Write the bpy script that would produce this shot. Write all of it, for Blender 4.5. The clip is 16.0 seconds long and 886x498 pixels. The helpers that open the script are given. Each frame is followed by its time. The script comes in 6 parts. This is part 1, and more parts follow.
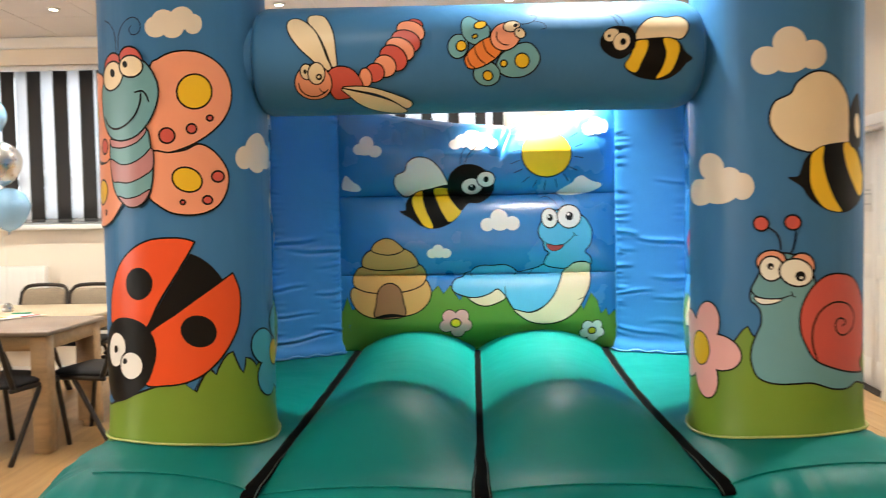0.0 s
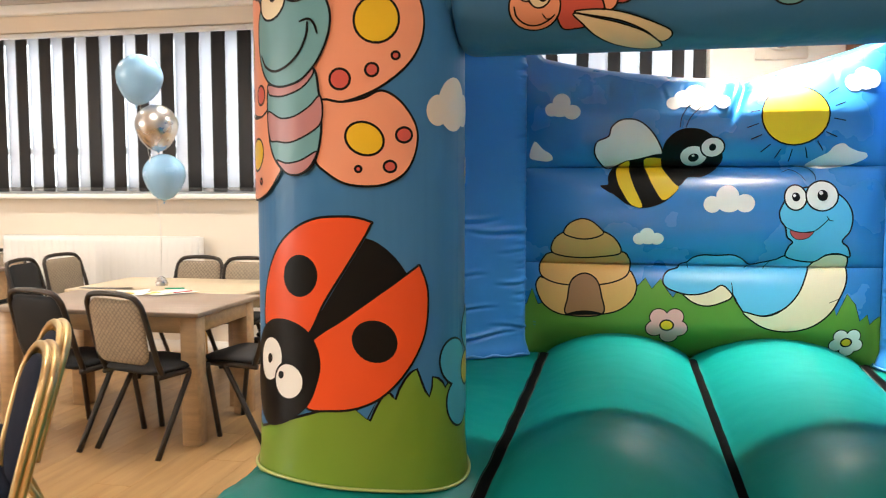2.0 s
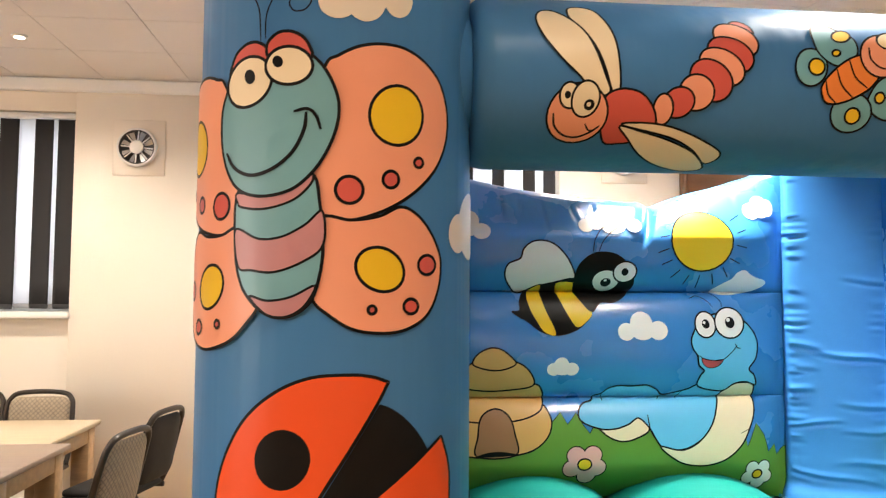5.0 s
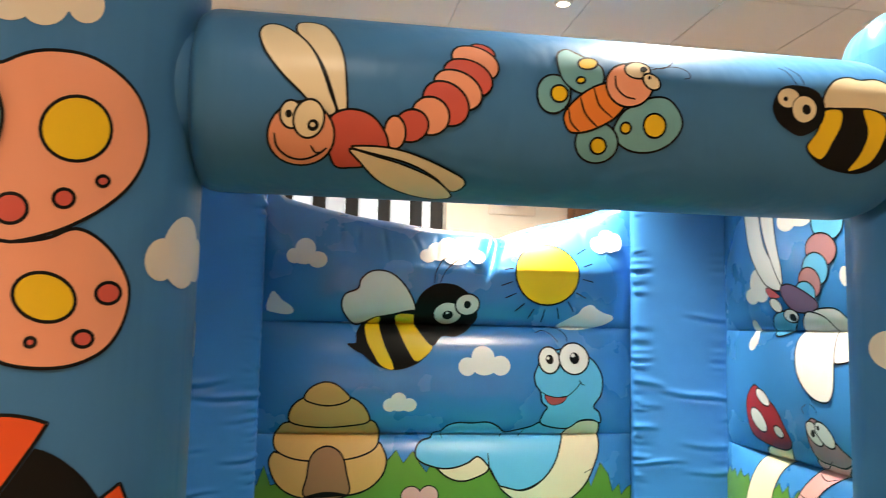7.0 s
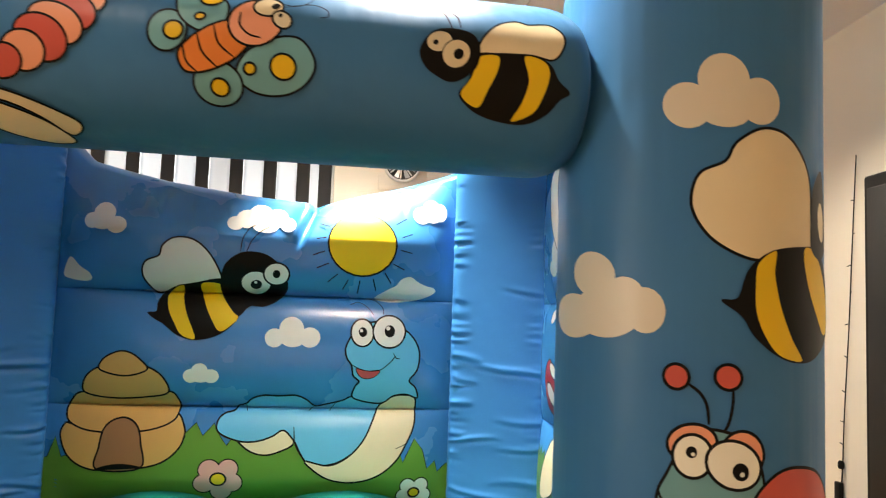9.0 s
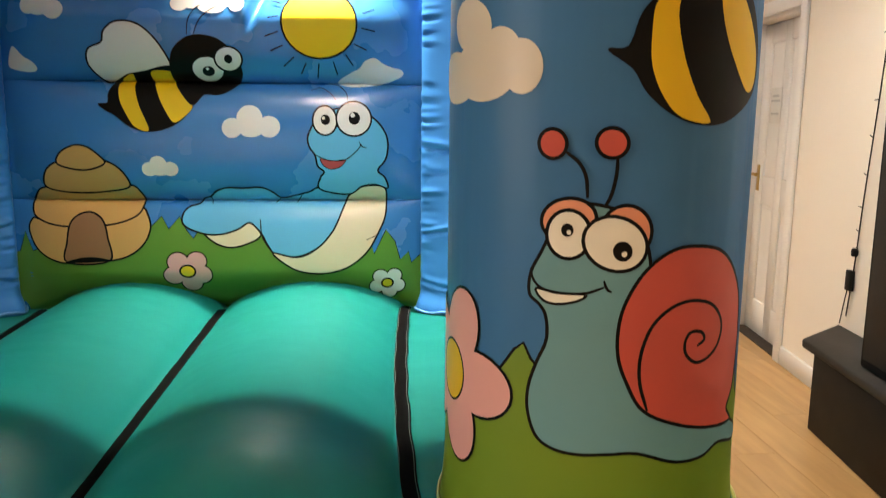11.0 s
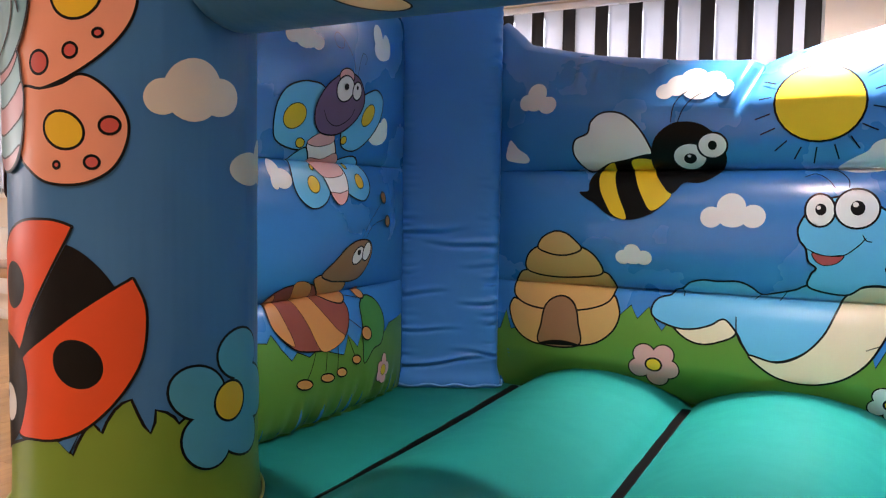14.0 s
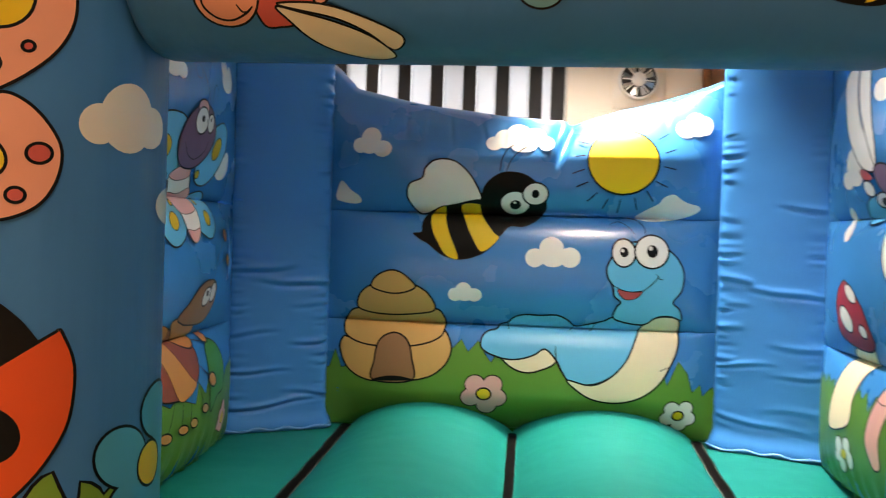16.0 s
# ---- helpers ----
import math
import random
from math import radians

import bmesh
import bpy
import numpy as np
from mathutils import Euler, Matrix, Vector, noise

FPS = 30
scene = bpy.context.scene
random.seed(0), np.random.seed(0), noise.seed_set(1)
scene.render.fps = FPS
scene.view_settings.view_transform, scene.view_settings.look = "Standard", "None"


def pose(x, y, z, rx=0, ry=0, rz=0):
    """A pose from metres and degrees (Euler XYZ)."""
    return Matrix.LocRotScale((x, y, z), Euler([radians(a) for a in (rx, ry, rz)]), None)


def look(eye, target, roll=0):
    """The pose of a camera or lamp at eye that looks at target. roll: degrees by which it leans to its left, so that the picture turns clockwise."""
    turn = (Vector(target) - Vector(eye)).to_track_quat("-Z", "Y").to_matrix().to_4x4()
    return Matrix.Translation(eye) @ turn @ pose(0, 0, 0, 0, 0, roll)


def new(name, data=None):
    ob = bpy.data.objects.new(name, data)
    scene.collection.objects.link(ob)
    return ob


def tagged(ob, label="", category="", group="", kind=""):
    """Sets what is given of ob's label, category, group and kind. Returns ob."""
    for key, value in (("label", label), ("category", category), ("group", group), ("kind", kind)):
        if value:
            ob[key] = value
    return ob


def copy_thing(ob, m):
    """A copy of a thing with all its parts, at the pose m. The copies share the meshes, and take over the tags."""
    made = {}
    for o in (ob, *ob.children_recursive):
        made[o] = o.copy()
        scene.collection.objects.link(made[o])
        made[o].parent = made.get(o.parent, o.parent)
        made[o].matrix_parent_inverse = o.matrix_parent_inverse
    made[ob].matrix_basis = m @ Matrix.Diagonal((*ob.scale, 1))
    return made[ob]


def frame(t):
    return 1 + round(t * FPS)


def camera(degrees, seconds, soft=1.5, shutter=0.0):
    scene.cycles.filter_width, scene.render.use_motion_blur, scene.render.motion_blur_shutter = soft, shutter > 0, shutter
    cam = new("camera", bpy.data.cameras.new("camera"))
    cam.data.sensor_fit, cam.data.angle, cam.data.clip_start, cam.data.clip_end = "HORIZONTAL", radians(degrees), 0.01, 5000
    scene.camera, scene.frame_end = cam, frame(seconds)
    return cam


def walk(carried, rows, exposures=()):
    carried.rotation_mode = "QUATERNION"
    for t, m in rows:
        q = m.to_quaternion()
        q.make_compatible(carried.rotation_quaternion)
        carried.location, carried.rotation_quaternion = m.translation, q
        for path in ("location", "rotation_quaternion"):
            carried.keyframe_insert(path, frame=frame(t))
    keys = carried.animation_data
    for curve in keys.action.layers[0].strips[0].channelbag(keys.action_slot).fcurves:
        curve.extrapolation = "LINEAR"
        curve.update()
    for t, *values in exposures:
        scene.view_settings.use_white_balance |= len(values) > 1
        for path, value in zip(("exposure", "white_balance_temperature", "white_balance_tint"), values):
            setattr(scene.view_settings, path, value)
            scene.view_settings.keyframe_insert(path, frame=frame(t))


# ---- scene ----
cam = camera(59.0, 16.0, soft=1.1, shutter=0.4)
PATH = [
    (0, (-0.045, 0.108, 1.407), (-0.076, 2.106, 1.322), -1.0),
    (0.5, (0.007, 0.285, 1.401), (-0.265, 2.264, 1.312), -0.7),
    (1, (0.0, 0.473, 1.4), (-0.459, 2.416, 1.287), 0.3),
    (1.5, (-0.216, 0.666, 1.415), (-0.683, 2.608, 1.296), 0.3),
    (2, (-0.387, 0.879, 1.413), (-0.772, 2.836, 1.265), 0.0),
    (2.5, (-0.55, 1.112, 1.438), (-0.832, 3.085, 1.27), 0.3),
    (3, (-0.808, 1.255, 1.422), (-0.862, 3.242, 1.207), 0.4),
    (3.5, (-1.023, 1.309, 1.456), (-0.915, 3.295, 1.243), 0.1),
    (4, (-1.065, 1.344, 1.481), (-0.916, 3.336, 1.38), 0.0),
    (4.2, (-1.066, 1.332, 1.488), (-0.91, 3.326, 1.45), 0.1),
    (6.3, (-0.701, 1.341, 1.496), (-0.433, 3.314, 1.691), 1.0),
    (6.5, (-0.623, 1.333, 1.496), (-0.349, 3.304, 1.693), 1.3),
    (7, (-0.517, 1.394, 1.509), (-0.2, 3.358, 1.713), 1.2),
    (7.5, (-0.394, 1.383, 1.499), (0.037, 3.323, 1.718), 1.1),
    (8, (-0.167, 1.318, 1.485), (0.246, 3.265, 1.681), 2.0),
    (8.2, (-0.094, 1.308, 1.478), (0.317, 3.255, 1.674), 2.0),
    (10.3, (0.736, 1.527, 1.444), (0.897, 3.519, 1.362), 1.9),
    (10.5, (0.734, 1.52, 1.428), (0.893, 3.508, 1.272), 1.7),
    (11, (0.74, 1.542, 1.405), (0.902, 3.507, 1.07), 0.6),
    (11.5, (0.746, 1.549, 1.391), (0.909, 3.5, 0.98), 0.1),
    (12, (0.738, 1.554, 1.384), (0.761, 3.507, 0.951), -0.6),
    (12.5, (0.627, 1.618, 1.393), (0.303, 3.547, 0.978), -1.3),
    (13, (0.531, 1.689, 1.379), (-0.138, 3.542, 1.034), -1.5),
    (13.5, (0.602, 1.689, 1.402), (-0.27, 3.478, 1.203), 0.1),
    (14, (0.622, 1.687, 1.407), (-0.3, 3.457, 1.277), 0.8),
    (14.5, (0.589, 1.67, 1.408), (-0.338, 3.44, 1.327), 1.2),
    (15, (0.399, 1.67, 1.403), (-0.315, 3.537, 1.337), 2.0),
    (15.5, (0.18, 1.6, 1.425), (-0.254, 3.552, 1.393), 2.2),
    (16, (0.034, 1.453, 1.419), (-0.13, 3.446, 1.392), 1.8),
]
EXPOSURES = [(0.0, 0.10, 6550, 7), (2.0, 0.04, 6550, 9), (4.0, 0.08, 6750, 13), (6.5, -0.04, 7200, 10), (8.0, -0.22, 7500, 8), (10.5, -0.28, 7300, 11), (11.5, -0.16, 7200, 12), (12.5, 0.02, 6500, 17), (13.5, 0.06, 6600, 29), (14.0, -0.30, 6650, 25), (14.5, -0.34, 6700, 22), (16.0, -0.24, 7300, 13)]
walk(cam, [(t, look(eye, target, roll)) for t, eye, target, roll in PATH], EXPOSURES)

# ---- world and light ----
CEIL, LEFT_X = 3.05, -11.2
world = bpy.data.worlds.new("overcast_sky")
scene.world = world
world.use_nodes = True
sky = world.node_tree.nodes.new("ShaderNodeTexSky")
sky.sky_type, sky.sun_disc = "NISHITA", False
sky.sun_elevation, sky.sun_rotation = radians(28), radians(20)
world.node_tree.links.new(sky.outputs[0], world.node_tree.nodes["Background"].inputs[0])
world.node_tree.nodes["Background"].inputs[1].default_value = 0.12

# entries with y below 2 or x below -6 are added, unseen fill lamps
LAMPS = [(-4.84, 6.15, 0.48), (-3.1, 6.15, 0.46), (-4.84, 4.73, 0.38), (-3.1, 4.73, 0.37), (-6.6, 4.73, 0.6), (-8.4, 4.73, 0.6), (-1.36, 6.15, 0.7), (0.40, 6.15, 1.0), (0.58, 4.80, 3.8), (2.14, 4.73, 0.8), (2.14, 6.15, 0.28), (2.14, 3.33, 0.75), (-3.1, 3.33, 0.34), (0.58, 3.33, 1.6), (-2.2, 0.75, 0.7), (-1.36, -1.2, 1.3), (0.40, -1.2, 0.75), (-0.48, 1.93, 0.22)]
LAMP_WATTS = 275.0
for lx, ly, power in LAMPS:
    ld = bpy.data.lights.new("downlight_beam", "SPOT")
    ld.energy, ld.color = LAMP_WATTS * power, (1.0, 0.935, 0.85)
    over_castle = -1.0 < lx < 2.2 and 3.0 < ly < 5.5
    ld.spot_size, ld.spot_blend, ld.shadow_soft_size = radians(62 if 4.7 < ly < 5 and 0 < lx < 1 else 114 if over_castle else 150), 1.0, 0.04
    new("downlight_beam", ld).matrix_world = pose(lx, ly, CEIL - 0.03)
for wx, ww in ((-8.85, 3.2), (-4.75, 3.2), (-0.84, 2.3)):
    ld = bpy.data.lights.new("window_daylight", "AREA")
    ld.shape, ld.size, ld.size_y, ld.energy, ld.color = "RECTANGLE", ww, 1.3, 12, (0.85, 0.93, 1.0)
    new("window_daylight", ld).matrix_world = pose(wx, 7.62, 2.1, -90, 0, 0)
# added fill from the unseen west side, through an opening made for it
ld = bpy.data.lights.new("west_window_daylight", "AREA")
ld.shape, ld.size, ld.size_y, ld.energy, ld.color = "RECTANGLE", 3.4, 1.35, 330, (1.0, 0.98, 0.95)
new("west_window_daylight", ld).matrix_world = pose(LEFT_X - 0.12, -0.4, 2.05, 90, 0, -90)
scene.view_settings.exposure = 0.0

# ---- materials ----
def shader(name, base, rough=0.5, metal=0.0, var=0.12, scale=6.0, fine=90.0, bump=0.1, bump_size=0.002, coat=0.0, spec=0.5, stretch=(1, 1, 1)):
    """A surface with variation at two scales and fine relief, in object space."""
    m = bpy.data.materials.new(name)
    m.use_nodes = True
    nt = m.node_tree
    b = nt.nodes["Principled BSDF"]
    b.inputs["Roughness"].default_value, b.inputs["Metallic"].default_value = rough, metal
    b.inputs["Coat Weight"].default_value, b.inputs["Specular IOR Level"].default_value = coat, spec
    b.inputs["Coat Roughness"].default_value = 0.12
    tc, mp = nt.nodes.new("ShaderNodeTexCoord"), nt.nodes.new("ShaderNodeMapping")
    mp.inputs["Scale"].default_value = stretch
    nt.links.new(tc.outputs["Object"], mp.inputs[0])
    n1, n2 = nt.nodes.new("ShaderNodeTexNoise"), nt.nodes.new("ShaderNodeTexNoise")
    n1.inputs["Scale"].default_value, n2.inputs["Scale"].default_value = scale, fine
    n1.inputs["Detail"].default_value, n2.inputs["Detail"].default_value = 4, 3
    for n in (n1, n2):
        nt.links.new(mp.outputs[0], n.inputs["Vector"])
    mix = nt.nodes.new("ShaderNodeMath")
    mix.operation = "MULTIPLY_ADD"
    mix.inputs[1].default_value, mix.inputs[2].default_value = 0.4, 0.0
    nt.links.new(n2.outputs[0], mix.inputs[0])
    add = nt.nodes.new("ShaderNodeMath")
    add.operation = "ADD"
    nt.links.new(n1.outputs[0], add.inputs[0])
    nt.links.new(mix.outputs[0], add.inputs[1])
    ramp = nt.nodes.new("ShaderNodeMapRange")
    ramp.inputs["From Min"].default_value, ramp.inputs["From Max"].default_value = 0.4, 1.0
    ramp.inputs["To Min"].default_value, ramp.inputs["To Max"].default_value = 1 - var, 1 + var
    nt.links.new(add.outputs[0], ramp.inputs[0])
    mul = nt.nodes.new("ShaderNodeVectorMath")
    mul.operation = "SCALE"
    mul.inputs[0].default_value = base
    nt.links.new(ramp.outputs[0], mul.inputs["Scale"])
    nt.links.new(mul.outputs[0], b.inputs["Base Color"])
    rr = nt.nodes.new("ShaderNodeMapRange")
    rr.inputs["To Min"].default_value, rr.inputs["To Max"].default_value = max(rough - 0.06, 0.02), min(rough + 0.08, 1)
    nt.links.new(n1.outputs[0], rr.inputs[0])
    nt.links.new(rr.outputs[0], b.inputs["Roughness"])
    bp = nt.nodes.new("ShaderNodeBump")
    bp.inputs["Strength"].default_value, bp.inputs["Distance"].default_value = bump, bump_size
    nt.links.new(n2.outputs[0], bp.inputs["Height"])
    nt.links.new(bp.outputs[0], b.inputs["Normal"])
    return m


def wobble(m, scale, height):
    """Adds slow undulation, as of stretched sheet, under the fine relief."""
    nt = m.node_tree
    fine = next(n for n in nt.nodes if n.bl_idname == "ShaderNodeBump")
    tc = next(n for n in nt.nodes if n.bl_idname == "ShaderNodeTexCoord")
    n3, b3 = nt.nodes.new("ShaderNodeTexNoise"), nt.nodes.new("ShaderNodeBump")
    n3.inputs["Scale"].default_value, n3.inputs["Detail"].default_value = scale, 1.5
    b3.inputs["Strength"].default_value, b3.inputs["Distance"].default_value = 0.6, height
    nt.links.new(tc.outputs["Object"], n3.inputs["Vector"])
    nt.links.new(n3.outputs[0], b3.inputs["Height"])
    nt.links.new(b3.outputs[0], fine.inputs["Normal"])
    return m


def vinyl(name, base, rough=0.32, var=0.06):
    return wobble(shader(name, base, rough, 0, var, 2.5, 700, 0.05, 0.0006, spec=0.45), 7.0, 0.006)


V_SKY = vinyl("sky blue vinyl", (0.029, 0.205, 0.53), 0.26)
V_SKY.node_tree.nodes["Principled BSDF"].inputs["Specular IOR Level"].default_value = 0.75
V_COLUMN = vinyl("column blue vinyl", (0.044, 0.172, 0.375), 0.36)
V_COLUMN.node_tree.nodes["Principled BSDF"].inputs["Specular IOR Level"].default_value = 0.20
def upright_bands(m):
    """Faint upright unevenness, as in a tall tube sewn from strips."""
    nt = m.node_tree
    first = next(n for n in nt.nodes if n.bl_idname == "ShaderNodeBump")
    slow = first.inputs["Normal"].links[0].from_node
    tc, mp, n4, b4 = (nt.nodes.new(k) for k in ("ShaderNodeTexCoord", "ShaderNodeMapping", "ShaderNodeTexNoise", "ShaderNodeBump"))
    mp.inputs["Scale"].default_value = (16, 16, 0.5)
    n4.inputs["Scale"].default_value, n4.inputs["Detail"].default_value = 1.0, 2.0
    b4.inputs["Strength"].default_value, b4.inputs["Distance"].default_value = 0.5, 0.008
    nt.links.new(tc.outputs["Object"], mp.inputs[0])
    nt.links.new(mp.outputs[0], n4.inputs["Vector"])
    nt.links.new(n4.outputs[0], b4.inputs["Height"])
    nt.links.new(b4.outputs[0], slow.inputs["Normal"])


upright_bands(V_COLUMN)
V_PILLAR = vinyl("bright blue vinyl", (0.038, 0.225, 0.60), 0.40)
V_PILLAR.node_tree.nodes["Principled BSDF"].inputs["Specular IOR Level"].default_value = 0.28
WELT = vinyl("pale blue welt", (0.10, 0.30, 0.62), 0.4)
V_BED = vinyl("teal green vinyl", (0.0004, 0.152, 0.134), 0.44)
V_BED.node_tree.nodes["Principled BSDF"].inputs["Specular IOR Level"].default_value = 0.19
V_STITCH = shader("pale stitching", (0.06, 0.085, 0.075), 0.7, 0, 0.3, 60, 400, 0.3, 0.001, spec=0.2)
V_STRAP = shader("black webbing", (0.003, 0.003, 0.003), 0.85, 0, 0.2, 20, 300, 0.3, 0.001, spec=0.03)
PAINT = shader("cream wall paint", (0.80, 0.72, 0.61), 0.75, 0, 0.035, 0.8, 160, 0.12, 0.001)
TRIM_PAINT = shader("white gloss paint", (0.82, 0.80, 0.76), 0.3, 0, 0.03, 2, 60, 0.06, 0.001)
OAK = shader("light oak laminate", (0.42, 0.27, 0.14), 0.38, 0, 0.22, 3, 40, 0.08, 0.0006, stretch=(1, 9, 9))
OAK_TOP = shader("pale oak table laminate", (0.30, 0.22, 0.165), 0.42, 0, 0.16, 3, 30, 0.05, 0.0005, stretch=(1, 8, 8))
BIRCH_TOP = shader("pale birch table laminate", (0.52, 0.41, 0.27), 0.35, 0, 0.12, 3, 30, 0.05, 0.0005, stretch=(1, 8, 8))
BLACK_STEEL = shader("dark powder coated steel", (0.045, 0.036, 0.030), 0.38, 0.6, 0.1, 12, 200, 0.05, 0.0005)
BLACK_VINYL = shader("black seat vinyl", (0.014, 0.014, 0.015), 0.62, 0, 0.15, 9, 240, 0.25, 0.001, spec=0.25)
NAVY = shader("navy woven fabric", (0.010, 0.013, 0.026), 0.9, 0, 0.2, 14, 500, 0.4, 0.001, spec=0.15)
GOLD = shader("gold painted steel", (0.60, 0.44, 0.22), 0.36, 1.0, 0.08, 10, 150, 0.05, 0.0005)
GREY_FABRIC = shader("pale quilted fabric", (0.27, 0.21, 0.145), 0.8, 0, 0.15, 30, 160, 0.4, 0.001)


def quilted(m, size, low):
    """Darkens the lines of a diamond quilting across the cloth."""
    nt = m.node_tree
    b = nt.nodes["Principled BSDF"]
    tc, sep = nt.nodes.new("ShaderNodeTexCoord"), nt.nodes.new("ShaderNodeSeparateXYZ")
    nt.links.new(tc.outputs["Object"], sep.inputs[0])
    waves = []
    for op in ("ADD", "SUBTRACT"):
        n = [nt.nodes.new("ShaderNodeMath") for _ in range(4)]
        n[0].operation, n[1].operation, n[2].operation, n[3].operation = op, "MULTIPLY", "SINE", "ABSOLUTE"
        n[1].inputs[1].default_value = math.pi / size
        nt.links.new(sep.outputs[0], n[0].inputs[0])
        nt.links.new(sep.outputs[2], n[0].inputs[1])
        for p, q in zip(n, n[1:]):
            nt.links.new(p.outputs[0], q.inputs[0])
        waves.append(n[3])
    both, mr, mul = nt.nodes.new("ShaderNodeMath"), nt.nodes.new("ShaderNodeMapRange"), nt.nodes.new("ShaderNodeVectorMath")
    both.operation, mul.operation = "MINIMUM", "SCALE"
    nt.links.new(waves[0].outputs[0], both.inputs[0])
    nt.links.new(waves[1].outputs[0], both.inputs[1])
    mr.inputs["From Max"].default_value, mr.inputs["To Min"].default_value, mr.inputs["To Max"].default_value = 0.6, low, 1.25
    nt.links.new(both.outputs[0], mr.inputs[0])
    nt.links.new(b.inputs["Base Color"].links[0].from_socket, mul.inputs[0])
    nt.links.new(mr.outputs[0], mul.inputs["Scale"])
    nt.links.new(mul.outputs[0], b.inputs["Base Color"])
    return m


quilted(GREY_FABRIC, 0.030, 0.68)
BLACK_PAINT = shader("black painted board", (0.006, 0.0055, 0.005), 0.6, 0, 0.3, 6, 120, 0.25, 0.001, spec=0.2)
BRASS = shader("worn brass", (0.55, 0.36, 0.13), 0.3, 1.0, 0.15, 20, 200, 0.05, 0.0005)
WHITE_PLASTIC = shader("white plastic", (0.75, 0.73, 0.68), 0.35, 0, 0.03, 4, 80, 0.03, 0.0005)
STEEL = shader("brushed steel", (0.55, 0.54, 0.52), 0.3, 1.0, 0.08, 12, 200, 0.06, 0.0005)
BROWN_WOOD = shader("brown varnished wood", (0.20, 0.085, 0.035), 0.4, 0, 0.25, 3, 40, 0.1, 0.0006, stretch=(1, 1, 7))


# ---- mesh kit ----
def finish(name, bm, mats, parent=None, label="", smooth=True):
    me = bpy.data.meshes.new(name)
    bmesh.ops.recalc_face_normals(bm, faces=bm.faces) if smooth != "keep" else None
    bm.to_mesh(me)
    bm.free()
    for m in (mats if isinstance(mats, (list, tuple)) else [mats]):
        me.materials.append(m)
    if smooth:
        me.shade_smooth()
    ob = new(name, me)
    if parent is not None:
        ob.parent = parent
    if label:
        ob["label"] = label
    return ob


def part(name, bm, mats, parent, label="", smooth=True):
    return finish(name, bm, mats, parent, label, smooth)


def thing(name, label, category, m=None, group=""):
    ob = new(name)
    ob.empty_display_size = 0.1
    if m is not None:
        ob.matrix_world = m
    return tagged(ob, label, category, group)


def boxes(*specs, bevel=0.004, segs=1):
    """One bmesh of bevelled boxes, each (x0, x1, y0, y1, z0, z1)."""
    bm = bmesh.new()
    for x0, x1, y0, y1, z0, z1 in specs:
        r = bmesh.ops.create_cube(bm, size=1, matrix=Matrix.Translation(((x0 + x1) / 2, (y0 + y1) / 2, (z0 + z1) / 2)) @ Matrix.Diagonal((x1 - x0, y1 - y0, z1 - z0, 1)))
        if bevel:
            es = list({e for v in r["verts"] for e in v.link_edges})
            bmesh.ops.bevel(bm, geom=es, offset=bevel, segments=segs, affect="EDGES", profile=0.5)
    return bm


def tube(path, r, n=10, closed=False, bm=None):
    """A round bar along a path of points; r is one radius or one for each point."""
    bm = bm or bmesh.new()
    P = [Vector(p) for p in path]
    R = r if isinstance(r, (list, tuple)) else [r] * len(P)
    rings, up = [], None
    for i, p in enumerate(P):
        a = P[i - 1] if (i or closed) else p
        b = P[(i + 1) % len(P)] if (i < len(P) - 1 or closed) else p
        d = (b - a).normalized()
        up = (d.orthogonal() if up is None else up - d * up.dot(d)).normalized()
        side = d.cross(up)
        rings.append([bm.verts.new(p + R[i] * (math.cos(2 * math.pi * k / n) * up + math.sin(2 * math.pi * k / n) * side)) for k in range(n)])
    m = len(rings)
    for i in range(m if closed else m - 1):
        for k in range(n):
            bm.faces.new((rings[i][k], rings[i][(k + 1) % n], rings[(i + 1) % m][(k + 1) % n], rings[(i + 1) % m][k]))
    if not closed:
        bm.faces.new(rings[0][::-1])
        bm.faces.new(rings[-1])
    return bm


def arc_path(points, steps=6):
    """A smooth path through points."""
    P = [Vector(p) for p in points]
    P = [2 * P[0] - P[1]] + P + [2 * P[-1] - P[-2]]
    out = []
    for i in range(1, len(P) - 2):
        for s in range(steps):
            t = s / steps
            a, b, c, d = P[i - 1], P[i], P[i + 1], P[i + 2]
            out.append(0.5 * ((2 * b) + (c - a) * t + (2 * a - 5 * b + 4 * c - d) * t * t + (3 * b - a - 3 * c + d) * t ** 3))
    return out + [P[-2]]


def lathe(profile, n=48, at=(0, 0, 0), bm=None, caps=True):
    """A turned form about z from (radius, height) pairs."""
    bm = bm or bmesh.new()
    rings = []
    for r, z in profile:
        rings.append([bm.verts.new((at[0] + r * math.cos(2 * math.pi * k / n), at[1] + r * math.sin(2 * math.pi * k / n), at[2] + z)) for k in range(n)])
    for a, b in zip(rings, rings[1:]):
        for k in range(n):
            bm.faces.new((a[k], a[(k + 1) % n], b[(k + 1) % n], b[k]))
    if caps:
        bm.faces.new(rings[0][::-1])
        bm.faces.new(rings[-1])
    return bm


def sheet(f, us, vs, wrap=False, bm=None):
    """A grid of points f(u, v)."""
    bm = bm or bmesh.new()
    g = [[bm.verts.new(f(u, v)) for u in us] for v in vs]
    n = len(us)
    for a, b in zip(g, g[1:]):
        for k in range(n if wrap else n - 1):
            bm.faces.new((a[k], a[(k + 1) % n], b[(k + 1) % n], b[k]))
    return bm


def spread(a, b, n):
    return [a + (b - a) * i / n for i in range(n + 1)]


def smooth01(t):
    t = min(max(t, 0.0), 1.0)
    return t * t * (3 - 2 * t)

